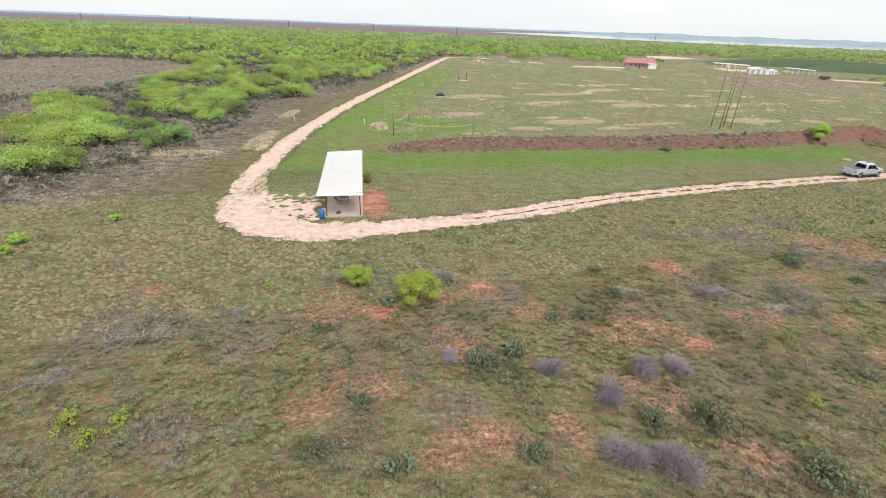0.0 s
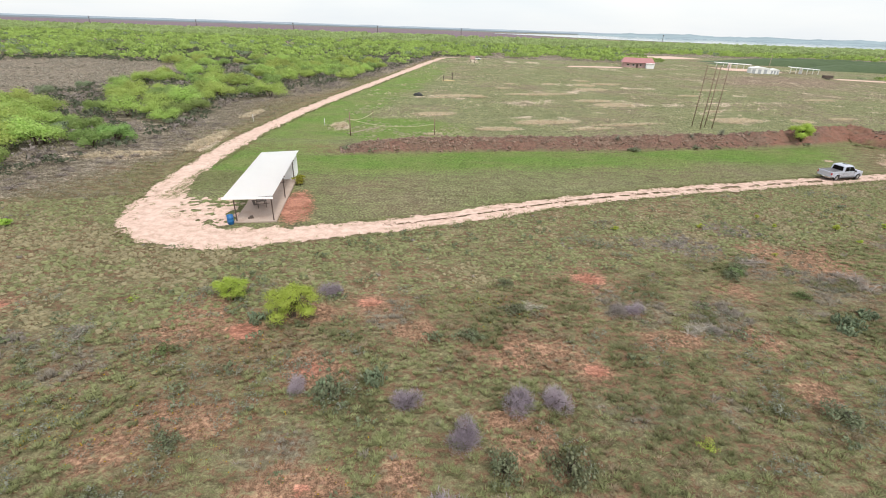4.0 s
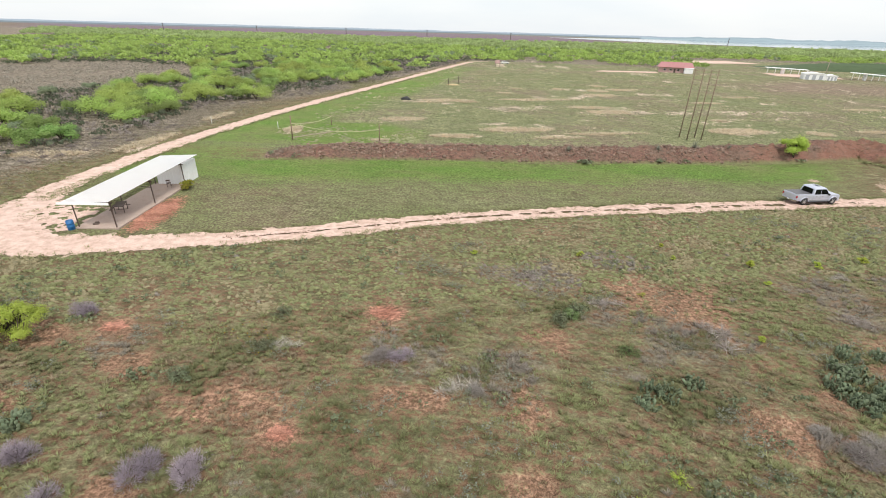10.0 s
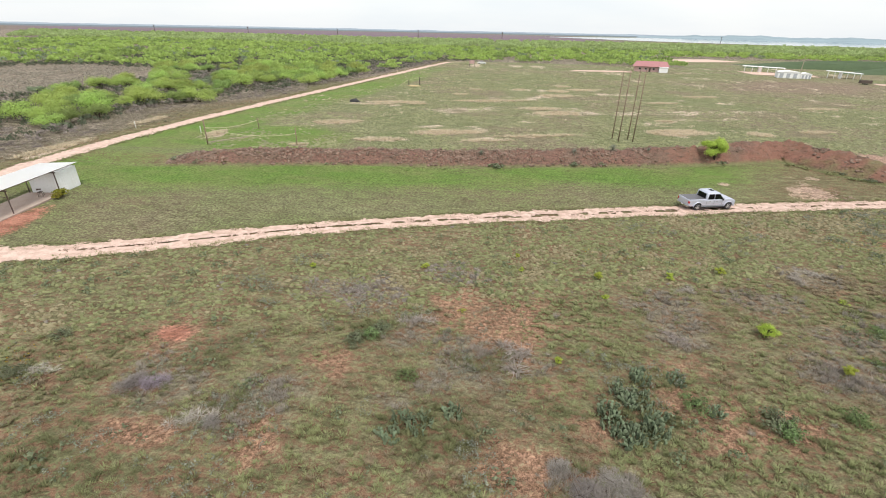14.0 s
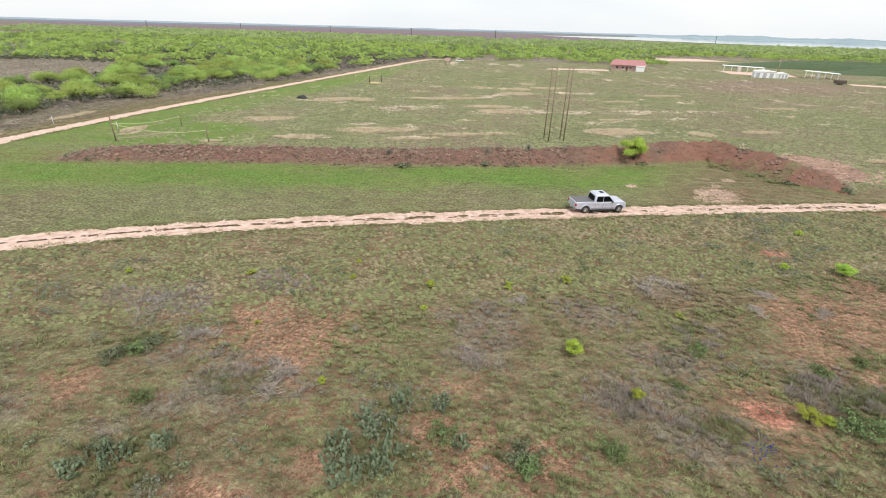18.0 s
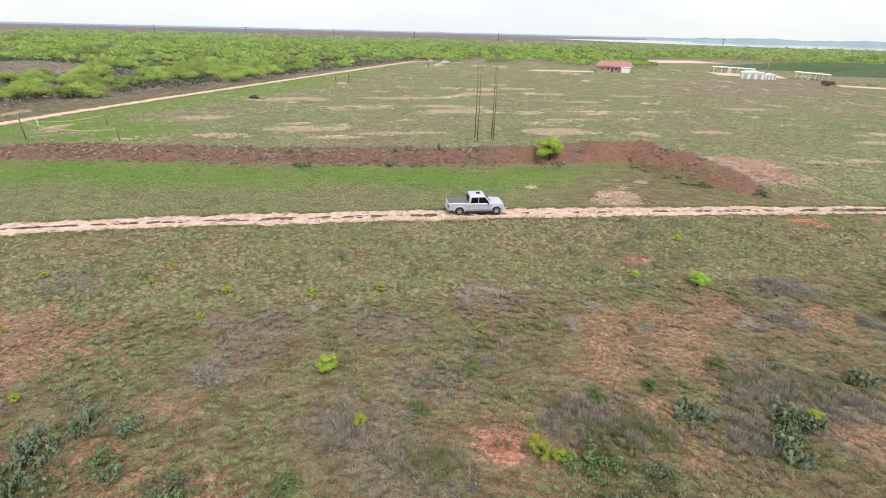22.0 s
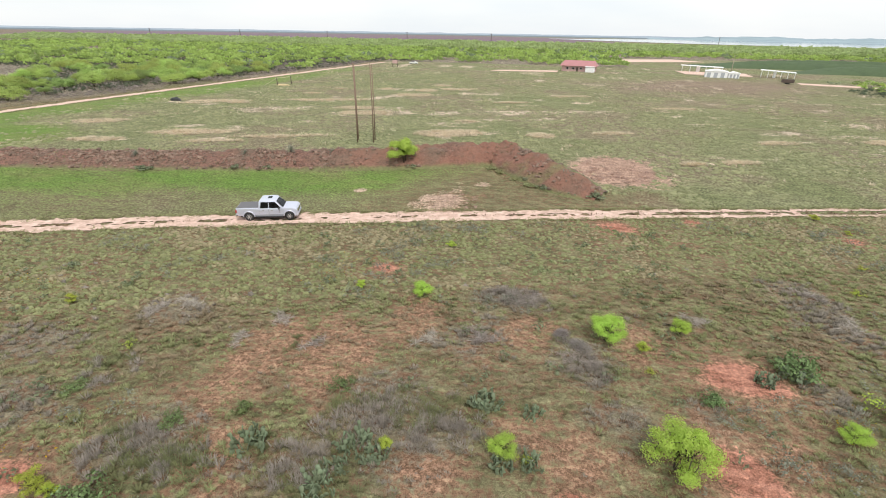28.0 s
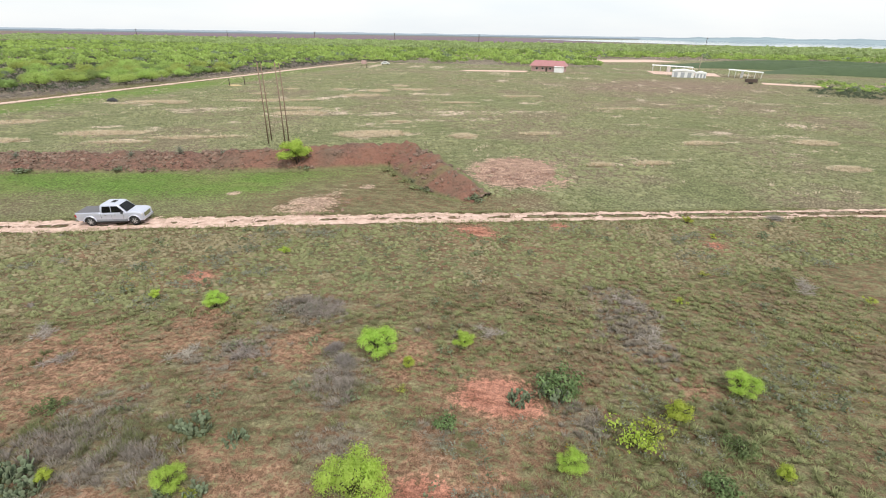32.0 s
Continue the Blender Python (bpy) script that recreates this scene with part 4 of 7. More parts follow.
def scatter(template_list, xy, scales, mat_, name, label, category, z=None, smooth=False, stretch=1.0):
    """Many plants too many to count, joined into one object of stuff."""
    V, F, base = [], [], 0
    pick = rng.integers(0, len(template_list), len(xy))
    for t, (tv, tf) in enumerate(template_list):
        idx = np.where(pick == t)[0]
        if not len(idx):
            continue
        a = rng.uniform(0, 2 * math.pi, len(idx))
        ca, sa = np.cos(a)[:, None], np.sin(a)[:, None]
        s = scales[idx][:, None]
        vx = (tv[None, :, 0] * ca - tv[None, :, 1] * sa) * s * stretch + xy[idx, 0][:, None]
        vy = (tv[None, :, 0] * sa + tv[None, :, 1] * ca) * s + xy[idx, 1][:, None]
        vz = tv[None, :, 2] * s * rng.uniform(0.8, 1.2, len(idx))[:, None] + (0 if z is None else z[idx][:, None])
        V.append(np.stack([vx, vy, vz], -1).reshape(-1, 3))
        F.append((tf[None] + (np.arange(len(idx)) * len(tv))[:, None, None] + base).reshape(-1, tf.shape[1]))
        base += len(idx) * len(tv)
    ob = new(name, sheet(name, np.concatenate(V), np.concatenate(F), [mat_], smooth))
    return tagged(ob, label, category, kind="stuff")


def tuft(blades, height, spread, rnd, width=0.035):
    """A clump of grass: bent blades, one triangle each, leaning outwards."""
    a = rnd.uniform(0, 2 * math.pi, blades)
    r = spread * np.sqrt(rnd.random(blades)) * 0.6
    base = np.stack([r * np.cos(a), r * np.sin(a), np.full(blades, -0.02)], 1)
    lean = rnd.uniform(0.3, 1.2, blades) * spread
    h = height * rnd.uniform(0.6, 1.15, blades)
    tip = base + np.stack([lean * np.cos(a), lean * np.sin(a), h], 1)
    side = np.stack([-np.sin(a), np.cos(a), 0 * a], 1) * width
    v = np.stack([base - side, base + side, tip], 1).reshape(-1, 3)
    return v, np.arange(3 * blades).reshape(-1, 3)


def tussock(blades, height, spread, rnd, width=0.03, sides=6):
    """A low uneven grass cushion in two rings, with blades standing out of it."""
    k = sides
    a = 2 * math.pi * (np.arange(k) + rnd.uniform(-0.3, 0.3, k)) / k
    long_ = np.where(np.arange(2) == 0, rnd.uniform(0.95, 1.45), 1.0)
    rim = np.stack([np.cos(a) * long_[0], np.sin(a) * long_[1], 0 * a], 1) * (spread * rnd.uniform(0.75, 1.25, k))[:, None] - (0, 0, 0.03)
    mid = np.stack([np.cos(a) * long_[0], np.sin(a) * long_[1], 0 * a], 1) * (spread * rnd.uniform(0.40, 0.72, k))[:, None]
    mid[:, 2] = height * rnd.uniform(0.45, 1.0, k)
    top = np.array([[rnd.uniform(-0.3, 0.3) * spread, rnd.uniform(-0.3, 0.3) * spread, height * rnd.uniform(0.8, 1.1)]])
    f = [q for i in range(k) for q in ((i, (i + 1) % k, k + i), ((i + 1) % k, k + (i + 1) % k, k + i), (k + i, k + (i + 1) % k, 2 * k))]
    v2, f2 = tuft(blades, height * 1.35, spread * 1.3, rnd, width)
    return np.concatenate([rim, mid, top, v2]), np.concatenate([np.array(f), f2 + 2 * k + 1])


def burst(twigs, height, spread, rnd, width=0.012):
    """A leafless thorn bush: fine twigs fanning out from the foot, each branching once."""
    a, e = rnd.uniform(0, 2 * math.pi, twigs), np.arccos(rnd.uniform(0.05, 1, twigs))
    d = np.stack([np.sin(e) * np.cos(a) * spread, np.sin(e) * np.sin(a) * spread, np.cos(e) * height], 1) * rnd.uniform(0.55, 1.08, (twigs, 1))
    start = d * rnd.uniform(0.0, 0.6, (twigs, 1)) + rnd.normal(0, 0.06, (twigs, 3))
    d = d + rnd.normal(0, 0.1, (twigs, 3))
    start[:, 2], d[:, 2] = np.abs(start[:, 2]), np.abs(d[:, 2])
    side = np.cross(d - start, rnd.normal(size=(twigs, 3)))
    side *= width / np.linalg.norm(side, axis=1)[:, None]
    return np.stack([start - side, start + side, d], 1).reshape(-1, 3), np.arange(3 * twigs).reshape(-1, 3)


def twig_cloud(twigs, height, spread, rnd, width=0.007, length=0.2):
    """The fine outer twigs of a leafless bush: a soft dome of short slanting strokes."""
    d = rnd.normal(size=(twigs, 3))
    d /= np.linalg.norm(d, axis=1)[:, None]
    d[:, 2] = np.abs(d[:, 2])
    r = rnd.uniform(0.25, 1.0, (twigs, 1)) ** 0.6 * (1 + 0.15 * rnd.normal(size=(twigs, 1)))
    a = d * r * (spread, spread, height)
    way = d + rnd.normal(0, 0.45, (twigs, 3)) + (0, 0, 0.35)
    b = a + way / np.linalg.norm(way, axis=1)[:, None] * length * rnd.uniform(0.5, 1.3, (twigs, 1))
    b[:, 2] = np.maximum(b[:, 2], 0.02)
    side = np.cross(b - a, rnd.normal(size=(twigs, 3)))
    side *= width / np.linalg.norm(side, axis=1)[:, None]
    return np.stack([a - side, a + side, b], 1).reshape(-1, 3)


# ---- woods ----
TREE_KINDS = []
for k, (h, s, c) in enumerate(((4.4, 2.7, 11), (3.8, 3.0, 12), (3.3, 2.3, 9), (4.7, 3.1, 13), (2.8, 2.0, 8), (4.0, 2.5, 10))):
    TREE_KINDS.append(make_tree("mesquite_tree", "mesquite tree with bright lime spring leaves over dark stems", "tree",
                                pose(-400 - 12 * k, -300, 0), h, s, c, 3200, 0.118, (wood_leaf, wood_leaf, olive_leaf, wood_leaf, grey_leaf, olive_leaf)[k], 100 + k, 0.13, "mesquite woods along the lane"))


def jittered(x0, x1, y0, y1, step):
    X, Y = np.meshgrid(np.arange(x0, x1, step), np.arange(y0, y1, step))
    x, y = X.ravel() + rng.uniform(-0.45, 0.45, X.size) * step, Y.ravel() + rng.uniform(-0.45, 0.45, X.size) * step
    return x, y


x, y = jittered(-190, 20, 35, 305, 5.4)
w = woods_edge(x, y)
gap = hash_noise(x, y, 9, 41)
near_gap = np.where(y < 125, 0.70, 0.57)
ok = (w > 0.5) & (gap + 0.25 * rng.random(len(x)) > near_gap)
x, y = x[ok], y[ok]
dist = np.hypot(x - 5, y - 5)
order = np.argsort(dist)
for i in order[:280]:
    src = TREE_KINDS[rng.integers(0, len(TREE_KINDS))]
    o = copy_thing(src, pose(x[i], y[i], 0, 0, 0, rng.uniform(0, 360)))
    o.scale = Vector((1, 1, 1)) * rng.uniform(0.7, 1.2)
for k, (tx, ty_, s, kind) in enumerate(((-49.5, 49.5, 1.05, 0), (-52.5, 54, 1.0, 1), (-44.4, 66, 0.95, 2), (-41, 84, 0.55, 4), (-43, 83, 0.45, 4), (-60.5, 71, 1.15, 3), (-38, 119, 1.15, 1))):
    o = copy_thing(TREE_KINDS[kind], pose(tx, ty_, 0, 0, 0, 60 * k))
    o.scale = Vector((1, 1, 1)) * s
for o in TREE_KINDS:
    for q in (*o.children_recursive, o):
        bpy.data.objects.remove(q)


def crown_template(leaves, leaf, seed, height=4.2, spread=2.6, clumps=7, tri=False):
    rnd = np.random.default_rng(seed)
    at, way = crown_points(leaves, tree_clumps(height, spread, clumps, rnd), rnd, 0.75)
    return leaf_faces(at, leaf, 0.6, rnd, tri, way)


rest = order[280:]
xy = np.stack([x[rest], y[rest]], 1)
x2, y2 = jittered(-420, 420, 200, 520, 5.2)
ok = (woods_edge(x2, y2) > 0) & ~((x2 > -190) & (x2 < 20) & (y2 < 305)) & (np.abs(x2 - 30) < 0.95 * y2 + 90) & (hash_noise(x2, y2, 13, 42) > 0.4)
x3, y3 = jittered(-420, -190, 35, 200, 5.2)
ok3 = (woods_edge(x3, y3) > 0) & (np.abs(x3) < y3 * 1.1 + 40) & (hash_noise(x3, y3, 16, 42) > 0.36)
x4, y4 = jittered(176, 300, 190, 262, 4.5)
ok4 = (x4 > 198) & (y4 > 205) & (y4 < 240) & (hash_noise(x4, y4, 10, 45) > 0.55)
xy = np.concatenate([xy, np.stack([x2[ok], y2[ok]], 1), np.stack([x3[ok3], y3[ok3]], 1), np.stack([x4[ok4], y4[ok4]], 1)])
tone = hash_noise(xy[:, 0], xy[:, 1], 7, 58) * 0.5 + 0.5 * rng.random(len(xy))
size = np.where((xy[:, 0] > 178) & (xy[:, 1] < 262), 0.5, 1.0) * rng.uniform(0.65, 1.2, len(xy))
for lo, hi, mat_, nm, lab in ((-1, 0.60, wood_leaf, "woods", "dense bright green mesquite woods behind the field"), (0.60, 0.79, olive_leaf, "green_woods", "duller green trees among the mesquite woods"), (0.79, 9, grey_leaf, "grey_woods", "grey-green trees coming late into leaf in the woods")):
    k = (tone > lo) & (tone <= hi)
    scatter([crown_template(105, 0.46, 200 + j, tri=True) for j in range(5)], xy[k], size[k], mat_, nm, lab, "woods")
x5, y5 = jittered(-1000, 1100, 520, 880, 7.0)
ok = (np.abs(x5 - 40) < 0.95 * y5 + 90) & (hash_noise(x5, y5, 22, 43) > 0.38) & (y5 < 850 + 60 * hash_noise(x5, y5, 60, 44))
xy = np.stack([x5[ok], y5[ok]], 1)
scatter([crown_template(34, 0.85, 300 + k, tri=True) for k in range(4)], xy, rng.uniform(0.8, 1.4, len(xy)), hazed_leaf,
        "far_woods", "far mesquite woods reaching to the skyline, haze in their leaf colour", "woods")
# grey brush under and before the trees
xb, yb = jittered(-180, 16, 34, 340, 3.0)
wb = woods_edge(xb, yb)
okb = (wb > -4) & (wb < 60) & (hash_noise(xb, yb, 7, 46) > 0.42)
xy = np.stack([xb[okb], yb[okb]], 1)
scatter([crown_template(70, 0.2, 400 + k, 1.5, 1.4, 6, True) for k in range(4)], xy, rng.uniform(0.5, 1.2, len(xy)), grey_twig,
        "undergrowth", "grey-brown leafless brush along the edge of the woods", "brush")
okc = (wb > -2) & (hash_noise(xb, yb, 6, 47) > 0.3)
xy = np.stack([xb[okc], yb[okc]], 1)
scatter([crown_template(60, 0.2, 420 + k, 1.6, 1.3, 6, True) for k in range(3)], xy, rng.uniform(0.6, 1.2, len(xy)), under_leaf,
        "dark_undergrowth", "dark green shrubs between the mesquite trees", "shrubs")
# heaps of dead brush cleared along the edge of the woods
hx, hy = jittered(-75, -24, 34, 150, 2.2)
wh = woods_edge(hx, hy)
okh = (wh > -7) & (wh < 4) & (hash_noise(hx, hy, 8, 48) > 0.4)
xy = np.stack([hx[okh], hy[okh]], 1)
scatter([burst(60, 0.55, 1.1, np.random.default_rng(440 + k), 0.03) for k in range(5)], xy, rng.uniform(0.5, 1.2, len(xy)), grey_twig,
        "brush_heaps", "low heaps of dead brown brushwood before the trees", "brushwood")
# dry grass of the clearing
cx, cy = rng.uniform(-185, -84, 7000), rng.uniform(88, 205, 7000)
ok = inside(cx, cy, CLEARING) & (hash_noise(cx, cy, 9, 49) > 0.3)
scatter([tuft(7, 0.35, 0.5, rng, 0.10) for _ in range(4)], np.stack([cx[ok], cy[ok]], 1), rng.uniform(0.6, 1.5, ok.sum()), grass_grey,
        "clearing_grass", "grey dry grass in a clearing of the woods", "grass")


# ---- shelter: white metal roof on brown posts over a concrete slab ----
SHELTER = Matrix.Translation((-9.6, 41.2, 0)) @ Matrix.Rotation(math.atan2(2.6, 16.0), 4, "Z")   # x to the east, y along its length, from the front east post
slab = part("slab", box((-3.55, -0.25, -0.1), (0.25, 13.0, 0.12), 0.02), concrete)
slab.matrix_world = SHELTER
tagged(slab, "pinkish concrete slab under the shelter", "concrete slab", kind="structure")


def build_shelter():
    ob = thing("open_shelter", SHELTER, "long open-sided shelter with a white metal roof on brown posts", "shelter")

    def roof_z(x):
        return 2.62 + 0.10 * (x + 1.7) / 2.1
    # sheet with ribs
    bm, lo = bmesh.new(), []
    for k, yv in enumerate(np.arange(-0.6, 16.05, 0.15)):
        rib = 0.010 if k % 3 == 0 else 0.0
        lo.append([bm.verts.new((xv, yv, roof_z(xv) + rib)) for xv in (-4.1, -1.9, 0.3)])
    for a, b in zip(lo, lo[1:]):
        for k in range(2):
            bm.faces.new((a[k], a[k + 1], b[k + 1], b[k]))
    bmesh.ops.solidify(bm, geom=list(bm.faces), thickness=0.03)
    part("roof", bm, white_metal, ob, "white ribbed metal roof sheets")
    part("fascia", box((-4.12, -0.64, 2.44), (0.32, -0.605, 2.66), 0.005), white_metal, ob)
    for yv in (0.0, 6.3, 12.6):
        for xv in (0.0, -3.3):
            part("post", tube([(xv, yv, 0.1), (xv, yv, roof_z(xv) - 0.04)], 0.055, 8), rust_steel, ob)
        part("beam", box((-3.9, yv - 0.05, roof_z(-3.9) - 0.14), (0.2, yv + 0.05, roof_z(-3.9) - 0.03), 0.01), rust_steel, ob)
    for xv in (0.0, -3.3):
        part("rail", box((xv - 0.04, -0.5, roof_z(xv) - 0.14), (xv + 0.04, 15.8, roof_z(xv) - 0.04), 0.01), rust_steel, ob)
    part("brace", tube([(0, 6.3, 1.75), (-3.3, 6.3, 2.3)], 0.03, 6), rust_steel, ob)
    return ob


build_shelter()


def build_shed():
    m = SHELTER @ pose(-3.2, 12.7, 0)
    ob = thing("storage_shed", m, "small white-sided storage shed under the end of the shelter roof", "shed")
    part("body", box((0.15, 0, 0.0), (3.2, 3.2, 2.36), 0.02), white_board, ob)
    for k in range(9):
        part("batten", box((3.2, 0.15 + 0.35 * k, 0.05), (3.225, 0.19 + 0.35 * k, 2.3)), white_board, ob)
    for k in range(7):
        part("batten", box((0.45 + 0.38 * k, -0.025, 0.05), (0.49 + 0.38 * k, 0, 2.3)), white_board, ob)
    part("door", box((3.2, 1.1, 0.08), (3.24, 1.95, 2.05), 0.008), white_board, ob, "plain white door")
    return ob


build_shed()


def build_barrel(m):
    ob = thing("barrel", m, "blue plastic barrel used as a litter bin beside the shelter post", "barrel")
    prof = [(0.26, 0), (0.285, 0.03), (0.285, 0.28), (0.30, 0.30), (0.30, 0.33), (0.285, 0.35), (0.285, 0.58), (0.30, 0.60), (0.30, 0.63), (0.285, 0.65), (0.28, 0.86), (0.265, 0.86), (0.26, 0.4), (0.0, 0.4)]
    bm = lathe(prof, 24)
    part("drum", bm, blue_plastic, ob, smooth=True)
    return ob


build_barrel(SHELTER @ pose(-3.75, -0.35, 0.0))


def build_table(m):
    ob = thing("picnic_table", m, "dark metal-framed bench table on the slab", "table")
    part("tabletop", box((-0.45, -0.8, 0.72), (0.45, 0.8, 0.77), 0.01), dark_wood, ob)
    for yv in (-0.65, 0.65):
        for xv in (-0.38, 0.38):
            part("leg", box((xv - 0.03, yv - 0.03, 0), (xv + 0.03, yv + 0.03, 0.73)), rust_steel, ob)
        part("crossbar", box((-0.7, yv - 0.03, 0.40), (0.7, yv + 0.03, 0.44)), rust_steel, ob)
    part("bench", box((-0.8, -0.8, 0.43), (-0.55, 0.8, 0.47), 0.01), dark_wood, ob)
    return ob


build_table(SHELTER @ pose(-1.9, 3.9, 0.12, 0, 0, 20))


def build_chair(m):
    ob = thing("shooting_stool", m, "dark metal stool with a bar back on the slab", "stool")
    part("seat", box((-0.2, -0.2, 0.46), (0.2, 0.2, 0.5), 0.01), dark_wood, ob)
    for xv in (-0.17, 0.17):
        for yv in (-0.17, 0.17):
            part("leg", tube([(xv * 1.25, yv * 1.25, 0), (xv, yv, 0.47)], 0.02, 6), rust_steel, ob)
    part("backrest", box((-0.2, 0.18, 0.75), (0.2, 0.21, 0.9), 0.005), rust_steel, ob)
    for xv in (-0.17, 0.17):
        part("upright", tube([(xv, 0.19, 0.48), (xv, 0.195, 0.9)], 0.015, 6), rust_steel, ob)
    return ob


build_chair(SHELTER @ pose(-1.2, 11.5, 0.12, 0, 0, 200))
ash = part("fire_brick_pile", box((-0.25, -0.12, 0), (0.25, 0.12, 0.12), 0.02, box((-0.1, 0.0, 0.05), (0.2, 0.22, 0.2), 0.02)), dark_wood)
ash.matrix_world = SHELTER @ pose(-2.2, 0.6, 0.12, 0, 0, 15)
tagged(ash, "small heap of dark bricks on the slab", "brick pile")


# ---- pickup truck ----
grey_trim = worn("grey_lower_trim", (0.25, 0.26, 0.29), (0.19, 0.19, 0.21), 2, 40, 0.5, 0, 0.05)
def build_truck(m):
    ob = thing("pickup_truck", m, "silver crew-cab pickup truck with dark bed cover on dirt track", "truck")
    # x forward from the rear bumper, y to its left; length 5.7, width 2.0, height 1.92
    body = extrude_profile([(0.12, 0.62), (0.12, 1.24), (2.12, 1.24), (2.15, 1.14), (4.30, 1.21), (5.20, 1.19), (5.50, 1.13), (5.62, 0.99), (5.66, 0.55), (5.6, 0.42), (5.40, 0.42),
                            (5.33, 0.72), (5.07, 0.88), (4.77, 0.88), (4.51, 0.72), (4.43, 0.40), (1.72, 0.40), (1.64, 0.72), (1.38, 0.88), (1.08, 0.88), (0.82, 0.72), (0.74, 0.5), (0.3, 0.5)], -0.96, 0.96, 0.04)
    part("body", body, silver, ob, "silver painted lower body", True)
    cab = bmesh.new()
    ring0 = [(2.12, -0.93, 1.10), (4.42, -0.93, 1.12), (4.42, 0.93, 1.12), (2.12, 0.93, 1.10)]
    ring1 = [(2.24, -0.80, 1.84), (3.72, -0.80, 1.86), (3.72, 0.80, 1.86), (2.24, 0.80, 1.84)]
    ring2 = [(2.38, -0.68, 1.93), (3.52, -0.68, 1.94), (3.52, 0.68, 1.94), (2.38, 0.68, 1.93)]
    vs = [[cab.verts.new(p) for p in r] for r in (ring0, ring1, ring2)]
    for a, b in zip(vs, vs[1:]):
        for k in range(4):
            cab.faces.new((a[k], a[(k + 1) % 4], b[(k + 1) % 4], b[k]))
    cab.faces.new(vs[0][::-1])
    cab.faces.new(vs[2])
    bmesh.ops.bevel(cab, geom=list(cab.edges), offset=0.05, segments=2, affect="EDGES", profile=0.6)
    part("cab", cab, silver, ob, "silver cab with a pale roof", True)

    def pane(name, pts, label):
        bm = bmesh.new()
        vv = [bm.verts.new(p) for p in pts]
        bm.faces.new(vv)
        bmesh.ops.solidify(bm, geom=list(bm.faces), thickness=0.012)
        part(name, bm, glass_dark, ob, label)
    e = 0.018
    for s in (-1, 1):
        def side(xv, zv):
            t = (zv - 1.08) / 0.77
            return (xv, s * (0.925 - 0.125 * t + e), zv)
        pane("rear_side_window", [side(2.32, 1.20), side(3.08, 1.20), side(3.08, 1.75), side(2.42, 1.75)], "dark tinted glass")
        pane("front_side_window", [side(3.13, 1.20), side(4.18, 1.20), side(3.70, 1.75), side(3.13, 1.75)], "dark tinted glass")
    pane("rear_window", [(2.135 - e + 0.10 * 0.2, -0.72, 1.22), (2.135 - e + 0.02, 0.72, 1.22), (2.215 - e, 0.62, 1.76), (2.215 - e, -0.62, 1.76)], "dark tinted glass")
    pane("windscreen", [(4.36 + e, -0.80, 1.22), (4.36 + e, 0.80, 1.22), (3.80 + e, 0.68, 1.78), (3.80 + e, -0.68, 1.78)], "dark glass")
    pane("sunroof", [(2.95, -0.3, 1.955), (3.35, -0.3, 1.957), (3.35, 0.3, 1.957), (2.95, 0.3, 1.955)], "dark glass")
    part("bed_cover", box((0.16, -0.88, 1.20), (2.08, 0.88, 1.258), 0.015), tonneau, ob, "flat dark grey bed cover")
    part("tailgate", box((0.075, -0.78, 0.66), (0.125, 0.78, 1.17), 0.015), silver, ob)
    part("rear_bumper", box((0.0, -0.95, 0.44), (0.18, 0.95, 0.62), 0.03), chrome, ob, "chrome bumper")
    part("front_bumper", box((5.52, -0.95, 0.40), (5.70, 0.95, 0.62), 0.04), silver, ob)
    part("grille", box((5.56, -0.55, 0.66), (5.68, 0.55, 1.0), 0.02), chrome, ob)
    part("bonnet_bulge", extrude_profile([(4.5, 1.17), (4.55, 1.245), (5.15, 1.225), (5.4, 1.12)], -0.5, 0.5, 0.015), silver, ob)
    for s in (-1, 1):
        part("rocker_panel", box((1.72, s * 0.975 - 0.03 * (s > 0), 0.42), (4.40, s * 0.975 + 0.03 * (s < 0), 0.60), 0.01), grey_trim, ob, "darker grey lower trim")
        for xv in (1.23, 4.92):
            pts = [(xv + 0.52 * math.cos(a), s * 0.985, 0.40 + 0.52 * math.sin(a)) for a in np.linspace(0.05, math.pi - 0.05, 12)]
            part("wheel_arch", tube(pts, 0.045, 6), silver, ob)
    for s in (-1, 1):
        part("tail_light", box((0.06, s * 0.97 - 0.12 * (s > 0), 0.84), (0.20, s * 0.97 + 0.12 * (s < 0), 1.08), 0.02), red_lens, ob, "red lens")
        part("headlight", box((5.40, s * 0.955 - 0.28 * (s > 0), 0.80), (5.64, s * 0.955 + 0.28 * (s < 0), 1.02), 0.03), clear_lens, ob)
        part("running_board", box((1.78, s * 1.03 - 0.10 * (s > 0), 0.34), (4.38, s * 1.03 + 0.10 * (s < 0), 0.44), 0.02), black_plastic, ob, "black step")
        part("side_mirror", box((3.98, s * 1.16 - 0.2 * (s > 0), 1.12), (4.10, s * 1.16 + 0.2 * (s < 0), 1.32), 0.03), black_plastic, ob, "black mirror")
        for xv in (2.5, 3.3):
            part("door_handle", box((xv, s * 0.985 - 0.03 * (s > 0), 0.98), (xv + 0.18, s * 0.985 + 0.03 * (s < 0), 1.02), 0.008), chrome, ob)
        for xv in (2.22, 3.08, 4.05):
            part("door_seam", box((xv, s * 0.966 - 0.01 * (s > 0), 0.46), (xv + 0.012, s * 0.966 + 0.01 * (s < 0), 1.08)), black_plastic, ob)
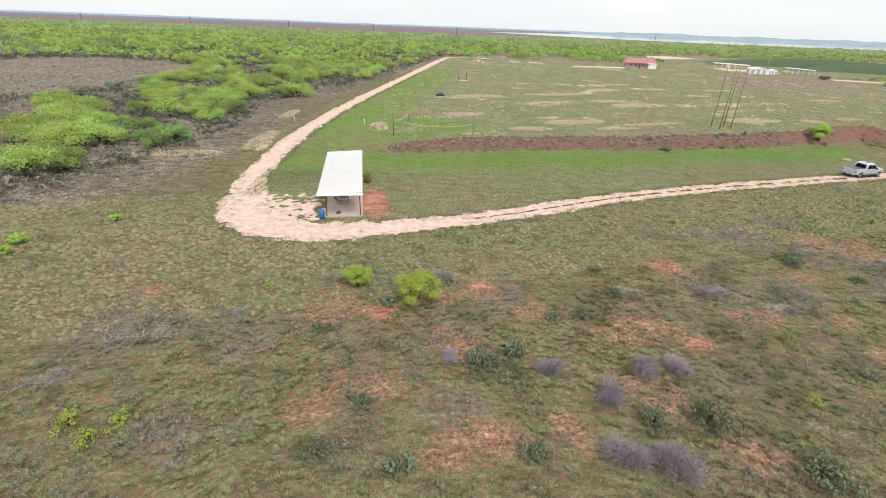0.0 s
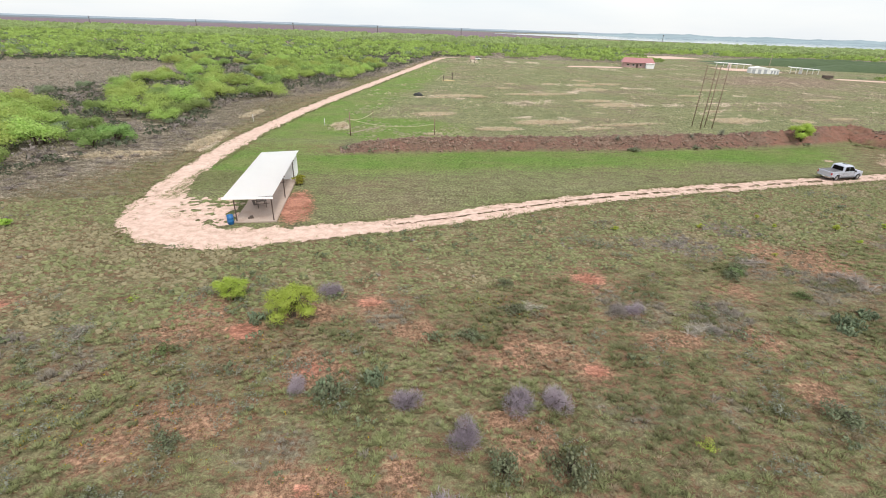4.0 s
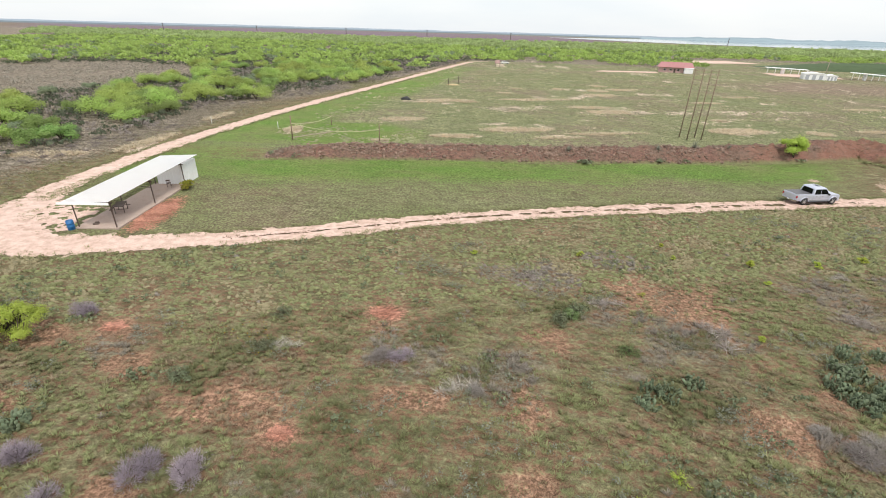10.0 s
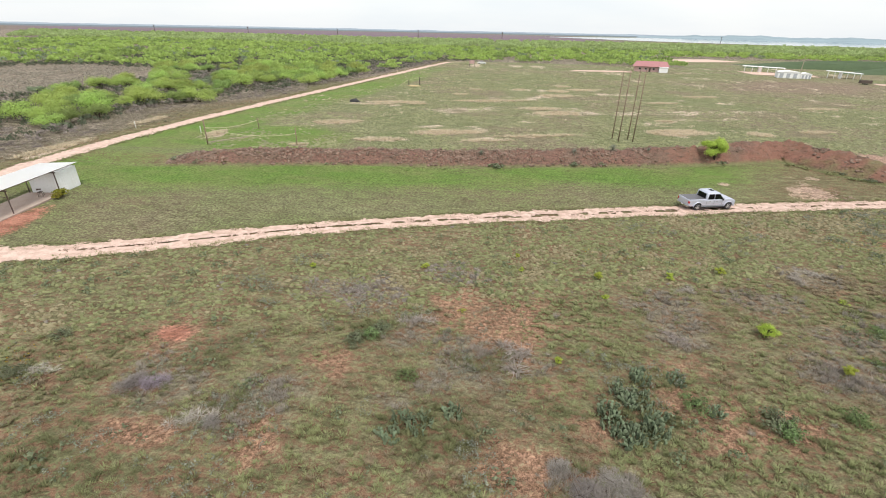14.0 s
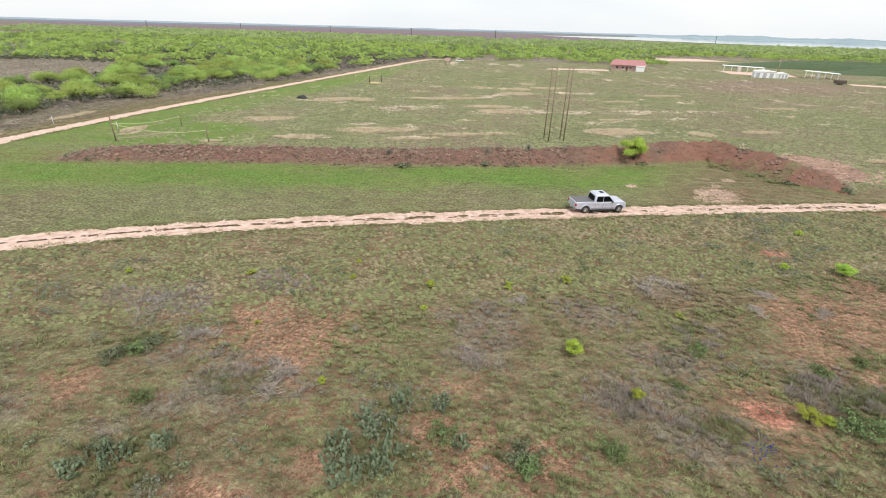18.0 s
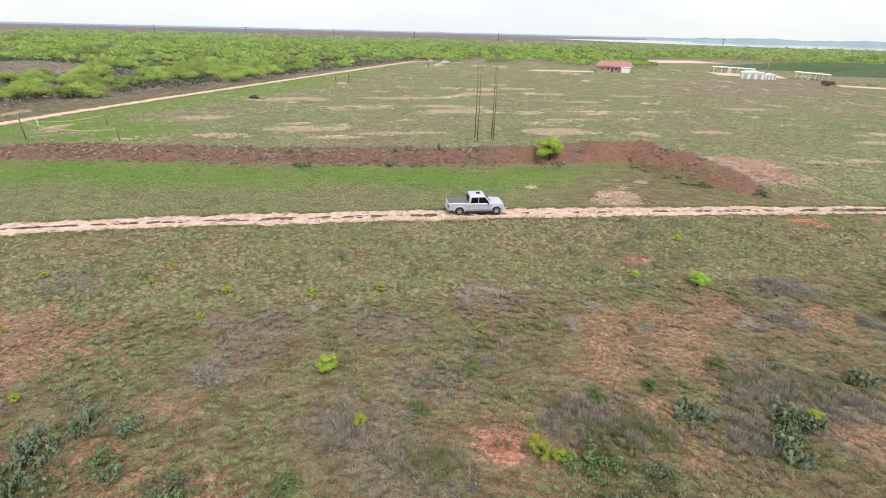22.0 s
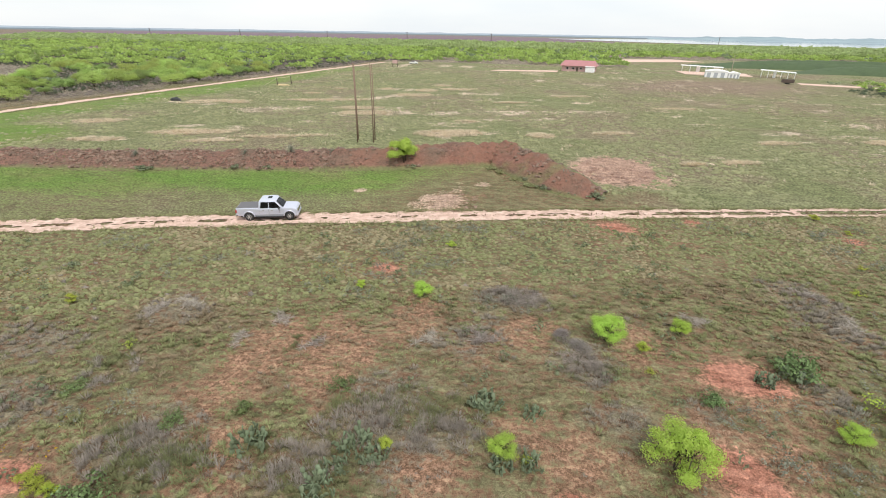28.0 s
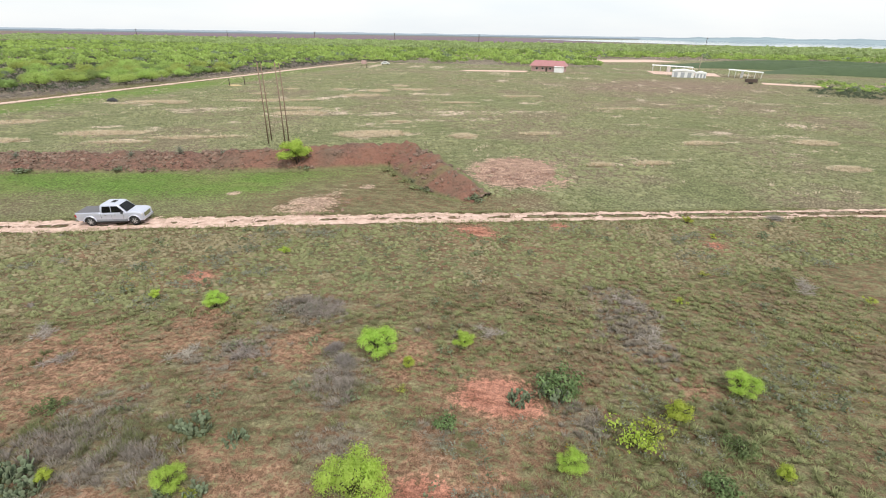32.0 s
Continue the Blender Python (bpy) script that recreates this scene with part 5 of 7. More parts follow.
        for xv in (1.23, 4.92):
            tyre = part("wheel", lathe([(0.25, -0.12), (0.37, -0.115), (0.395, -0.08), (0.395, 0.08), (0.37, 0.115), (0.25, 0.12)], 28, "y"), rubber, ob, "black tyre", True)
            tyre.matrix_local = pose(xv, s * 0.86, 0.395)
            part("rim", lathe([(0.06, 0.128 * s), (0.10, 0.10 * s), (0.21, 0.09 * s), (0.255, 0.125 * s), (0.255, 0.05 * s), (0.05, 0.05 * s)], 20, "y"), alloy, tyre, "silver alloy rim", True)
            for k in range(6):
                a = math.pi * k / 3
                part("spoke", box((0.05, min(0.11 * s, 0.135 * s), -0.035), (0.24, max(0.11 * s, 0.135 * s), 0.035), 0.005), alloy, tyre).matrix_local = pose(0, 0, 0, 0, math.degrees(a), 0)
    part("chassis", box((0.4, -0.7, 0.32), (5.3, 0.7, 0.48)), black_plastic, ob)
    ob.scale = Vector((1.0, 1, 1.02))
    part("rear_plate", box((-0.012, -0.16, 0.49), (0.0, 0.16, 0.60)), white_paint, ob)
    return ob


build_truck(pose(56.9, 62.2, 0.0, 0, 0, 16.2))


# ---- tall poles, ropes, posts in the field ----
def build_masts():
    ob = thing("antenna_frame", pose(57.75, 97.1, 0.25), "four tall slim brown timber poles tied by thin bars", "pole frame")
    feet = [(-0.85, -1.2), (1.7, -0.8), (-1.5, 1.0), (1.3, 1.3)]
    tops = []
    for k, (a, b) in enumerate(feet):
        h = 11.7 if k < 2 else 11.5
        tops.append((a, b, h))
        part("pole", tube([(a, b, -0.3), (a + 0.04, b, h * 0.5), (a, b, h)], 0.095, 9, None, 0.75), pole_wood, ob, smooth=True)
    for i, j, drop in ((0, 2, 0.15), (1, 3, 0.15), (0, 2, 1.6), (1, 3, 1.6), (1, 3, 2.4), (0, 2, 2.4)):
        pa, pb = Vector(tops[i]), Vector(tops[j])
        part("crossbar", tube([(pa.x, pa.y, min(pa.z, pb.z) - drop), (pb.x, pb.y, min(pa.z, pb.z) - drop)], 0.03, 6), pole_wood, ob)
    return ob


build_masts()


def build_post(name, label, category, x0, y0, h, r, mat_, lean=0.0):
    ob = part(name, tube([(0, 0, -0.2), (lean, 0, h)], r, 8), mat_, None, "", True)
    ob.matrix_world = pose(x0, y0, 0)
    return tagged(ob, label, category)


build_post("net_post", "brown wooden post with ropes beside the bank", "post", -10.0, 78.6, 3.9, 0.09, pole_wood)
build_post("net_post", "brown wooden post at the far end of the rope", "post", -8.3, 91.8, 2.0, 0.07, pole_wood)
build_post("target_post", "wooden post with a pale foot behind the bank", "post", 4.0, 80.8, 2.9, 0.08, pole_wood)
build_post("marker_post", "white marker post on the verge of the lane", "marker post", -16.3, 86.4, 1.25, 0.06, white_paint)
build_post("marker_post", "white marker post among grass west of the lane", "marker post", -29.9, 87.6, 1.3, 0.06, white_paint)


def build_rope(a, b, sag):
    a, b = Vector(a), Vector(b)
    pts = [a.lerp(b, k / 12) - Vector((0, 0, sag * 4 * (k / 12) * (1 - k / 12))) for k in range(13)]
    ob = part("rope", tube(pts, 0.045, 5), rope_mat, None, "", True)
    return tagged(ob, "slack yellowish rope strung between posts", "rope")


build_rope((-10.0, 78.6, 2.7), (-8.3, 91.8, 1.7), 0.5)
build_rope((-10.0, 78.6, 2.7), (4.0, 80.8, 2.0), 0.8)


def build_sill(m, length, label):
    """Weathered planks lying in the grass at the foot of a post."""
    ob = thing("plank_row", m, label, "planks")
    rnd = random.Random(5)
    k = 0.0
    while k < length:
        w_ = rnd.uniform(0.9, 1.6)
        part("plank", box((k, -0.12, 0), (min(length, k + w_), 0.14, rnd.uniform(0.12, 0.2)), 0.02), pale_wood, ob).matrix_local = pose(0, rnd.uniform(-0.2, 0.2), 0, 0, 0, rnd.uniform(-3, 3))
        k += w_ + 0.08
    return ob


build_sill(pose(-10.6, 79.6, 0.0, 0, 0, 56), 8.5, "row of pale weathered planks in the grass beside the rope post")
build_sill(pose(3.2, 80.6, 0.0, 0, 0, 4), 2.4, "short row of pale planks at the foot of a rope post")


# ---- far buildings of the yard ----
def build_house():
    ob = thing("house", pose(108.0, 273.0, 0, 0, 0, -14), "low house with a red metal roof and pinkish walls", "house")
    part("wall", box((-9, -4.5, -0.2), (9, 4.5, 3.0), 0.02), pink_wall, ob)
    bm = bmesh.new()
    pr = [(-10, -5.6, 2.8), (10, -5.6, 2.8), (10, 5.6, 2.8), (-10, 5.6, 2.8), (-8.4, 0, 5.4), (8.4, 0, 5.4)]
    v = [bm.verts.new(p) for p in pr]
    for f in ((0, 1, 5, 4), (2, 3, 4, 5), (1, 2, 5), (3, 0, 4), (3, 2, 1, 0)):
        bm.faces.new([v[k] for k in f])
    part("roof", bm, red_roof, ob, "red metal roof")
    for xv in (-6.5, -3.2, 1.0, 4.2):
        w_ = part("window", box((xv, -4.56, 1.0), (xv + 1.3, -4.46, 2.1), 0.01), white_paint, ob)
        part("pane", box((xv + 0.1, -4.58, 1.1), (xv + 1.2, -4.55, 2.0)), glass_dark, w_)
    part("door", box((-0.9, -4.56, 0), (0.1, -4.46, 2.1), 0.01), dark_wood, ob)
    part("annex", box((4.6, -8.5, -0.2), (9.2, -4.4, 2.7), 0.02), white_board, ob, "small white lean-to")
    part("annex_roof", box((4.3, -8.8, 2.7), (9.5, -4.3, 2.85), 0.01), white_metal, ob)
    ob.scale = (0.86, 0.86, 0.9)
    return ob


build_house()


def canopy(name, m, length, depth, height, label, tilt=0.5):
    ob = thing(name, m, label, "canopy")
    bm = extrude_profile([(-length / 2, height), (length / 2, height - tilt), (length / 2, height - tilt + 0.22), (-length / 2, height + 0.22)], -depth / 2, depth / 2)
    part("roof", bm, white_metal, ob, "white flat metal roof")
    for k in range(6):
        xv = -length / 2 + 0.5 + (length - 1) * k / 5
        part("post", tube([(xv, -depth / 2 + 0.3, -0.1), (xv, -depth / 2 + 0.3, height - tilt * (k / 5))], 0.12, 6), white_paint, ob)
    part("booth", box((-length * 0.12, -1, 0), (-length * 0.04, 1, height - 0.3), 0.02), white_board, ob, "white booth wall")
    return ob


canopy("range_canopy", pose(169.5, 290.2, 0, 0, 0, -12), 19, 5, 2.9, "long white flat-roofed canopy on posts beside the yard", 0.5)
canopy("range_canopy", pose(193.6, 265.4, 0, 0, 0, -20), 13.5, 5, 3.0, "white flat-roofed canopy on posts near a dark trailer", 0.7)


def far_shed(m, size, label):
    ob = thing("metal_building", m, label, "building")
    a, b, c = size
    part("wall", box((-a / 2, -b / 2, -0.1), (a / 2, b / 2, c), 0.02), white_board, ob)
    bm = extrude_profile([(-a / 2 - 0.2, c), (a / 2 + 0.2, c), (a / 2 + 0.2, c + 0.1), (0, c + 0.7), (-a / 2 - 0.2, c + 0.1)], -b / 2 - 0.2, b / 2 + 0.2)
    part("roof", bm, white_metal, ob, "white metal roof")
    for k in range(3):
        part("door", box((-a / 2 + 0.6 + k * a / 3.2, -b / 2 - 0.05, 0), (-a / 2 + 0.6 + k * a / 3.2 + a / 6, -b / 2 + 0.02, c * 0.8), 0.01), worn_grey, ob)
    return ob


worn_grey = worn("grey_door", (0.42, 0.44, 0.47), (0.33, 0.34, 0.36), 2, 20, 0.6)
far_shed(pose(165.4, 258.0, 0, 0, 0, -14), (8.6, 6, 2.6), "white metal yard building with roller doors")
far_shed(pose(172.2, 256.6, 0, 0, 0, -14), (4.2, 4, 2.0), "small white metal annex beside the yard building")
build_post("flag_pole", "pale tall pole beside the yard building", "pole", 173.0, 262.5, 9.0, 0.15, pale_wood)


def build_trailer():
    ob = thing("utility_trailer", pose(183.2, 233.4, 0, 0, 0, -12), "dark brown high-sided trailer parked on the yard", "trailer")
    part("bed", box((-3.2, -1.2, 0.7), (3.2, 1.2, 2.2), 0.05), dark_wood, ob)
    part("drawbar", tube([(3.2, 0, 0.7), (4.8, 0, 0.55)], 0.06, 6), rust_steel, ob)
    for xv in (-0.6, 0.6):
        for s in (-1, 1):
            w_ = part("wheel", lathe([(0.1, -0.12), (0.4, -0.1), (0.4, 0.1), (0.1, 0.12)], 18, "y"), rubber, ob, smooth=True)
            w_.matrix_local = pose(xv, s * 1.15, 0.4)
    ob.scale = Vector((0.62, 0.8, 0.8))
    return ob


build_trailer()


def build_van():
    ob = thing("parked_car", pose(20.8, 290.3, 0, 0, 0, 8), "white car parked at the end of the lane", "car")
    part("body", extrude_profile([(-2.3, 0.35), (-2.3, 0.95), (-1.7, 1.05), (-1.2, 1.55), (0.7, 1.6), (1.4, 1.05), (2.3, 0.9), (2.35, 0.35)], -0.9, 0.9, 0.05), white_paint, ob, smooth=True)
    for s in (-1, 1):
        part("side_window", box((-1.2, s * 0.905 - 0.01, 1.08), (0.9, s * 0.905 + 0.01, 1.45)), glass_dark, ob)
        for xv in (-1.4, 1.4):
            w_ = part("wheel", lathe([(0.1, -0.1), (0.33, -0.09), (0.33, 0.09), (0.1, 0.1)], 18, "y"), rubber, ob, smooth=True)
            w_.matrix_local = pose(xv, s * 0.85, 0.33)
    return ob


build_van()
build_post("board_post", "dark wooden post of the notice board by the lane", "post", 16.2, 264, 3.4, 0.14, dark_wood)
build_post("board_post", "dark wooden post of the notice board by the lane", "post", 18.6, 264, 3.4, 0.14, dark_wood)
bar = part("notice_board", box((16.1, 263.85, 1.7), (18.7, 264.0, 3.3), 0.02), pink_wall)
tagged(bar, "faded pinkish notice board fixed between two posts", "notice board")


def build_heap(name, label, category, x0, y0, sx, sy, h, mat_, seed):
    bm = bmesh.new()
    bmesh.ops.create_icosphere(bm, subdivisions=3, radius=1)
    for v in bm.verts:
        k = 1 + 0.35 * noise.noise(v.co * 2.1 + Vector((seed, 0, 0)))
        v.co = Vector((v.co.x * sx * k, v.co.y * sy * k, max(-0.05, v.co.z * h * k)))
    ob = part(name, bm, mat_, None, "", True)
    ob.matrix_world = pose(x0, y0, 0)
    return tagged(ob, label, category)


build_heap("black_tarp_heap", "low black heap on the mown grass", "heap", -2.2, 130.2, 1.3, 0.7, 0.8, black_plastic, 1)

# rope frame far along the lane
straw_pile_mat = worn("tan_straw", (0.58, 0.45, 0.26), (0.42, 0.32, 0.18), 1.5, 20, 0.95, 0, 0.4)
for a, b, h in ((3.9, 169.6, 2.3), (6.8, 173.5, 2.6)):
    build_post("net_post", "dark wooden post of a rope frame in the field", "post", a, b, h, 0.13, dark_wood)
build_rope((3.9, 169.6, 2.2), (6.8, 173.5, 2.5), 0.15)
build_rope((3.9, 169.6, 2.2), (1.0, 166.6, 0.1), 0.05)
build_heap("straw_pile", "low tan heap of straw under the rope frame", "straw pile", 5.6, 170.0, 2.3, 1.0, 0.35, straw_pile_mat, 5)

# ---- yard: pale gravel pads and green banks behind the buildings ----
def pad(name, poly, label):
    bm = bmesh.new()
    bm.faces.new([bm.verts.new((a, b, 0.15)) for a, b in poly])
    r = bmesh.ops.extrude_face_region(bm, geom=list(bm.faces))
    for v in r["geom"]:
        if isinstance(v, bmesh.types.BMVert):
            v.co.z = -0.1
    bmesh.ops.recalc_face_normals(bm, faces=bm.faces)
    return tagged(part(name, bm, lane_mat), label, "gravel pad", kind="structure")


pad("gravel_pad", [(66, 257), (97, 262), (98, 270), (70, 265)], "pale gravel pad beside the red-roofed house")
pad("gravel_pad", [(157, 272), (184, 266), (188, 285), (158, 293)], "pale gravel pad round the white yard buildings")
pad("gravel_pad", [(187, 231), (212, 222), (216, 228), (189, 238)], "pale gravel pad east of the trailer")
pad("gravel_pad", [(143, 367), (204, 394), (190, 422), (141, 398)], "pale bare earth behind the yard")
hedge_mat = worn("dark_grass_bank", (0.075, 0.11, 0.052), (0.05, 0.075, 0.038), 0.25, 1.5, 0.95, 0, 0.6)
for pts in ([(177, 330), (213, 339), (248, 328), (283, 310), (326, 281)], [(213, 302), (248, 302), (293, 277), (330, 253)], [(181, 356), (246, 364), (311, 338), (377, 300)]):
    line = spline([(a, b, 3.8 if 0 < k < len(pts) - 1 else 0.05, 8) for k, (a, b) in enumerate(pts)], 2.0)
    build_bank("backstop_bank", line, hedge_mat, "grassed dark green range bank behind the yard", 0.5)

# ---- lake, far shore and skyline ----
lake_mat, n_, l_, b_ = material("lake_water")
b_.inputs["Base Color"].default_value, b_.inputs["Roughness"].default_value = (0.20, 0.26, 0.30, 1), 0.05
b_.inputs["Specular IOR Level"].default_value = 1.0
bump(n_, l_, b_, noise_node(n_, l_, 0.6, 3, 0.6, world_pos(n_)), 0.05, 0.1)


def build_lake():
    shore = spline([(150, 1750), (420, 1250), (800, 1050), (1500, 900), (2600, 700)], 40)
    far = spline([(150, 1800), (700, 2300), (1500, 2300), (2600, 1900), (3600, 1300)], 40)
    k = min(len(shore), len(far))
    a = shore[np.linspace(0, len(shore) - 1, k).astype(int)]
    b = far[np.linspace(0, len(far) - 1, k).astype(int)]
    v = np.concatenate([np.c_[a, np.full(k, 0.6)], np.c_[b, np.full(k, 0.6)]])
    f = np.array([(i, i + 1, k + i + 1, k + i) for i in range(k - 1)])
    return tagged(new("water", sheet("water", v, f, [lake_mat])), "pale grey lake beyond the woods", "lake", kind="structure")


build_lake()


def hills(name, radius, a0, a1, base, amp, col, seed, label):
    """A low ridge on the skyline, far behind everything; col has the haze painted in."""
    m, n, l, b = material(name)
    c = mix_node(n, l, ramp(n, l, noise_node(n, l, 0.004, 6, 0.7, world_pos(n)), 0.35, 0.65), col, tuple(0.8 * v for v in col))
    l.new(c, b.inputs["Base Color"])
    b.inputs["Roughness"].default_value = 1.0
    b.inputs["Specular IOR Level"].default_value = 0.0
    t = np.radians(np.linspace(a0, a1, 400))
    h = base + amp * (0.6 * hash_noise(t * 30, 0 * t, 1, seed) + 0.3 * hash_noise(t * 110, 0 * t, 1, seed + 1) + 0.1 * hash_noise(t * 400, 0 * t, 1, seed + 2))
    env = np.clip((t - t[0]) / 0.12, 0, 1) * np.clip((t[-1] - t) / 0.12, 0, 1)
    h *= 0.25 + 0.75 * env
    rows_ = []
    for r, k in ((radius - 500, 0.0), (radius - 150, 0.6), (radius, 1.0), (radius + 250, 0.4)):
        rows_.append(np.stack([r * np.sin(t), r * np.cos(t), h * k - 0.5], 1))
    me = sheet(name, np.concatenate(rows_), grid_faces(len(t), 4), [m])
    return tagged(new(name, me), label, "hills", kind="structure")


# blue-green here is distance haze, carried by the base colours
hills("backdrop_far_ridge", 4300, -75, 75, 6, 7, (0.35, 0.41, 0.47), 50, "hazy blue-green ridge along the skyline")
hills("backdrop_lake_shore", 2900, 14, 75, 10, 14, (0.33, 0.41, 0.45), 60, "far shore of the lake with blue-green haze in its colour")

# power poles over the woods
for px_, py_ in ((-608, 850), (-427, 850), (-263, 850), (-121, 850), (20, 860), (420, 1000)):
    po = thing("power_pole", pose(px_, py_, 0, 0, 0, 10), "far wooden power pole standing over the woods", "power pole", "power line")
    part("pole", tube([(0, 0, -0.5), (0, 0, 15)], 0.45, 6), dark_wood, po)
    part("crossarm", box((-1.6, -0.2, 13.8), (1.6, 0.2, 14.3)), dark_wood, po)


# ---- plants of the near pasture ----
def bush(m, h, spread, leaves, leaf, mat_, seed, name, label, category, clumps=7, group=""):
    rnd = np.random.default_rng(seed)
    cl = [(a * 0.88, b * 0.88, z * 1.0, r * 0.95, q) for a, b, z, r, q in tree_clumps(h, spread, clumps, rnd)]
    cl += [(0.35 * spread * math.cos(k * 2.1), 0.35 * spread * math.sin(k * 2.1), 0.3 * h, 0.32 * spread, 0.8) for k in range(3)]
    cl += [(0.08 * spread, -0.05 * spread, 0.66 * h, 0.42 * spread, 0.85), (-0.2 * spread, 0.15 * spread, 0.56 * h, 0.36 * spread, 0.8)]
    ob = thing(name, m, label, category, group)
    part("stem", limb_bm(cl, h, rnd, 0.03 * h + 0.008), bark, ob, "thin dark stems", True)
    at, way = crown_points(leaves, cl, rnd)
    v, f = leaf_faces(at, leaf, rnd=rnd, out=way)
    v[:, 2] = np.maximum(v[:, 2], 0.02)
    o = new("foliage", sheet("foliage", v, f, [mat_], False))
    o.parent = ob
    return ob


def stamp(kinds, spots, base=1.0):
    """Copies of a few kinds of plant at spots of x, y and size; the patterns are then taken away."""
    for k, (a, b, s, *low) in enumerate(spots):
        o = copy_thing(kinds[k % len(kinds)], pose(a, b, 0, 0, 0, (97 * k) % 360))
        o.scale = Vector((s, s, s * (low[0] if low else 1.02 + 0.06 * (k % 4)))) * base
    for o in kinds:
        for q in (*o.children_recursive, o):
            bpy.data.objects.remove(q)


AWAY = pose(-400, -400, 0)
big_lime = [bush(AWAY, 1.0, 0.62, 13000, 0.0155, lime_leaf, 500 + k, "mesquite_bush", "young mesquite bush in bright lime leaf", "bush", 15, "lime bushes in the pasture") for k in range(3)]
stamp(big_lime, [(-3.0, 25.9, 2.6), (-7.6, 27.7, 1.8), (88.8, 48.7, 1.7), (90.5, 40.1, 2.2), (77.1, 51.6, 1.2), (107.5, 49.0, 1.3), (93.4, 50.3, 1.0), (83.2, 39.5, 1.0),
                 (98.7, 43.0, 1.0), (-36.6, 32.6, 1.1), (-36.0, 30.6, 0.9), (-31.9, 37.9, 0.8)])
small_lime = [bush(AWAY, 1.0, 0.65, 3200, 0.025, lime_yellow, 520 + k, "lime_shrub", "small yellow-green shrub in new leaf", "shrub", 6, "small yellow-green shrubs") for k in range(3)]
stamp(small_lime, [(54.4, 37.9, 1.15), (57.3, 34.7, 0.75), (65.4, 34.5, 0.95), (66.2, 34.4, 0.6), (45.0, 43.9, 0.75), (50.6, 44.8, 0.6), (54.9, 46.3, 0.7), (41.0, 33.1, 0.5), (31.4, 43.4, 0.5),
                   (39.1, 44.1, 0.45), (38.8, 46.5, 0.45), (22.6, 41.9, 0.5), (45.0, 40.9, 0.45), (72.7, 51.7, 0.75), (77.9, 59.6, 0.7), (90.7, 48.0, 0.7), (78.2, 38.9, 0.7),
                   (112.2, 73.1, 0.75), (103.8, 46.6, 1.2), (107.2, 44.0, 0.8), (113.3, 69.6, 0.5)])
small_lime = [bush(AWAY, 0.8, 0.85, 420, 0.045, lime_yellow, 530 + k, "lime_shrub", "low straggling yellow-green shrub over dry grass", "shrub", 6, "small yellow-green shrubs") for k in range(2)]
stamp(small_lime, [(-18.9, 14.0, 1.0), (-17.3, 13.1, 0.9), (-16.6, 14.2, 0.8), (31.0, 20.5, 0.6), (32.8, 22.1, 0.6), (18.9, 16.8, 0.6), (101.4, 44.6, 1.4), (102.4, 45.3, 1.1), (107.1, 57.5, 0.6),
                   (90.8, 46.2, 0.4), (84.2, 39.2, 0.5), (-14, 27, 0.4), (110, 62, 0.5), (120, 60, 0.6), (35, 37.5, 0.4), (62, 43, 0.45)])
dark_kinds = [bush(AWAY, 0.5, 0.85, 900, 0.045, dark_leaf, 540 + k, "dark_shrub", "low dark green shrub in dry grass", "shrub", 8, "dark shrubs in the pasture") for k in range(3)]
stamp(dark_kinds, [(11.1, 30.9, 0.8), (0.9, 19.5, 1.1), (9.4, 15.1, 1.2), (12.2, 15.1, 1.4), (-5.3, 15.9, 0.8), (3.0, 13.0, 0.9), (-6.9, 12.7, 0.9), (15.9, 12.1, 1.5), (8.4, 24.4, 0.9),
                   (26.5, 18.9, 1.2), (30.1, 34.5, 0.9), (28.9, 33.2, 1.0), (51.4, 30.1, 1.2), (11.4, 27.5, 0.8), (68.6, 32.0, 1.5), (70.2, 34.1, 1.0)])
dark_kinds = [bush(AWAY, 0.5, 0.85, 900, 0.045, weed_leaf, 550 + k, "green_weed", "leafy green weed clump on red earth", "weed", 8, "green weeds in the pasture") for k in range(3)]
stamp(dark_kinds, [(67.6, 34.3, 1.3), (51.6, 29.5, 1.0), (55.5, 31.0, 0.9), (47.7, 30.7, 0.9), (29.5, 33.9, 0.9), (32.6, 30.6, 0.8), (75.0, 42.1, 0.8),
                   (71.0, 39.8, 0.7), (68.2, 38.5, 0.8), (59.7, 36.0, 0.6), (93.3, 44.4, 0.9), (98.6, 47.7, 1.6), (62.0, 39.5, 0.7), (104.5, 43, 1.1), (106, 45.2, 1.0), (-9, 22, 0.7)])
dark_twig = leafy("bare_twig_brown", (0.48, 0.435, 0.40), (0.29, 0.26, 0.235), 0.3, 1.0, 0.3)


def bare_bush(seed, mat_, label):
    rnd = np.random.default_rng(seed)
    ob = thing("bare_bush", AWAY, label, "bush", "leafless bushes in the pasture")
    part("stem", limb_bm(tree_clumps(0.8, 0.6, 6, rnd), 0.8, rnd, 0.025), bark, ob, "dark crooked stems", True)
    v = np.concatenate([twig_cloud(700, rnd.uniform(0.5, 0.85), rnd.uniform(0.38, 0.55), rnd, 0.008, 0.17) + (rnd.uniform(-0.4, 0.4), rnd.uniform(-0.4, 0.4), 0) for _ in range(5)])
    o = new("crown", sheet("crown", v, np.arange(len(v)).reshape(-1, 3), [mat_], False))
    o.parent = ob
    return ob


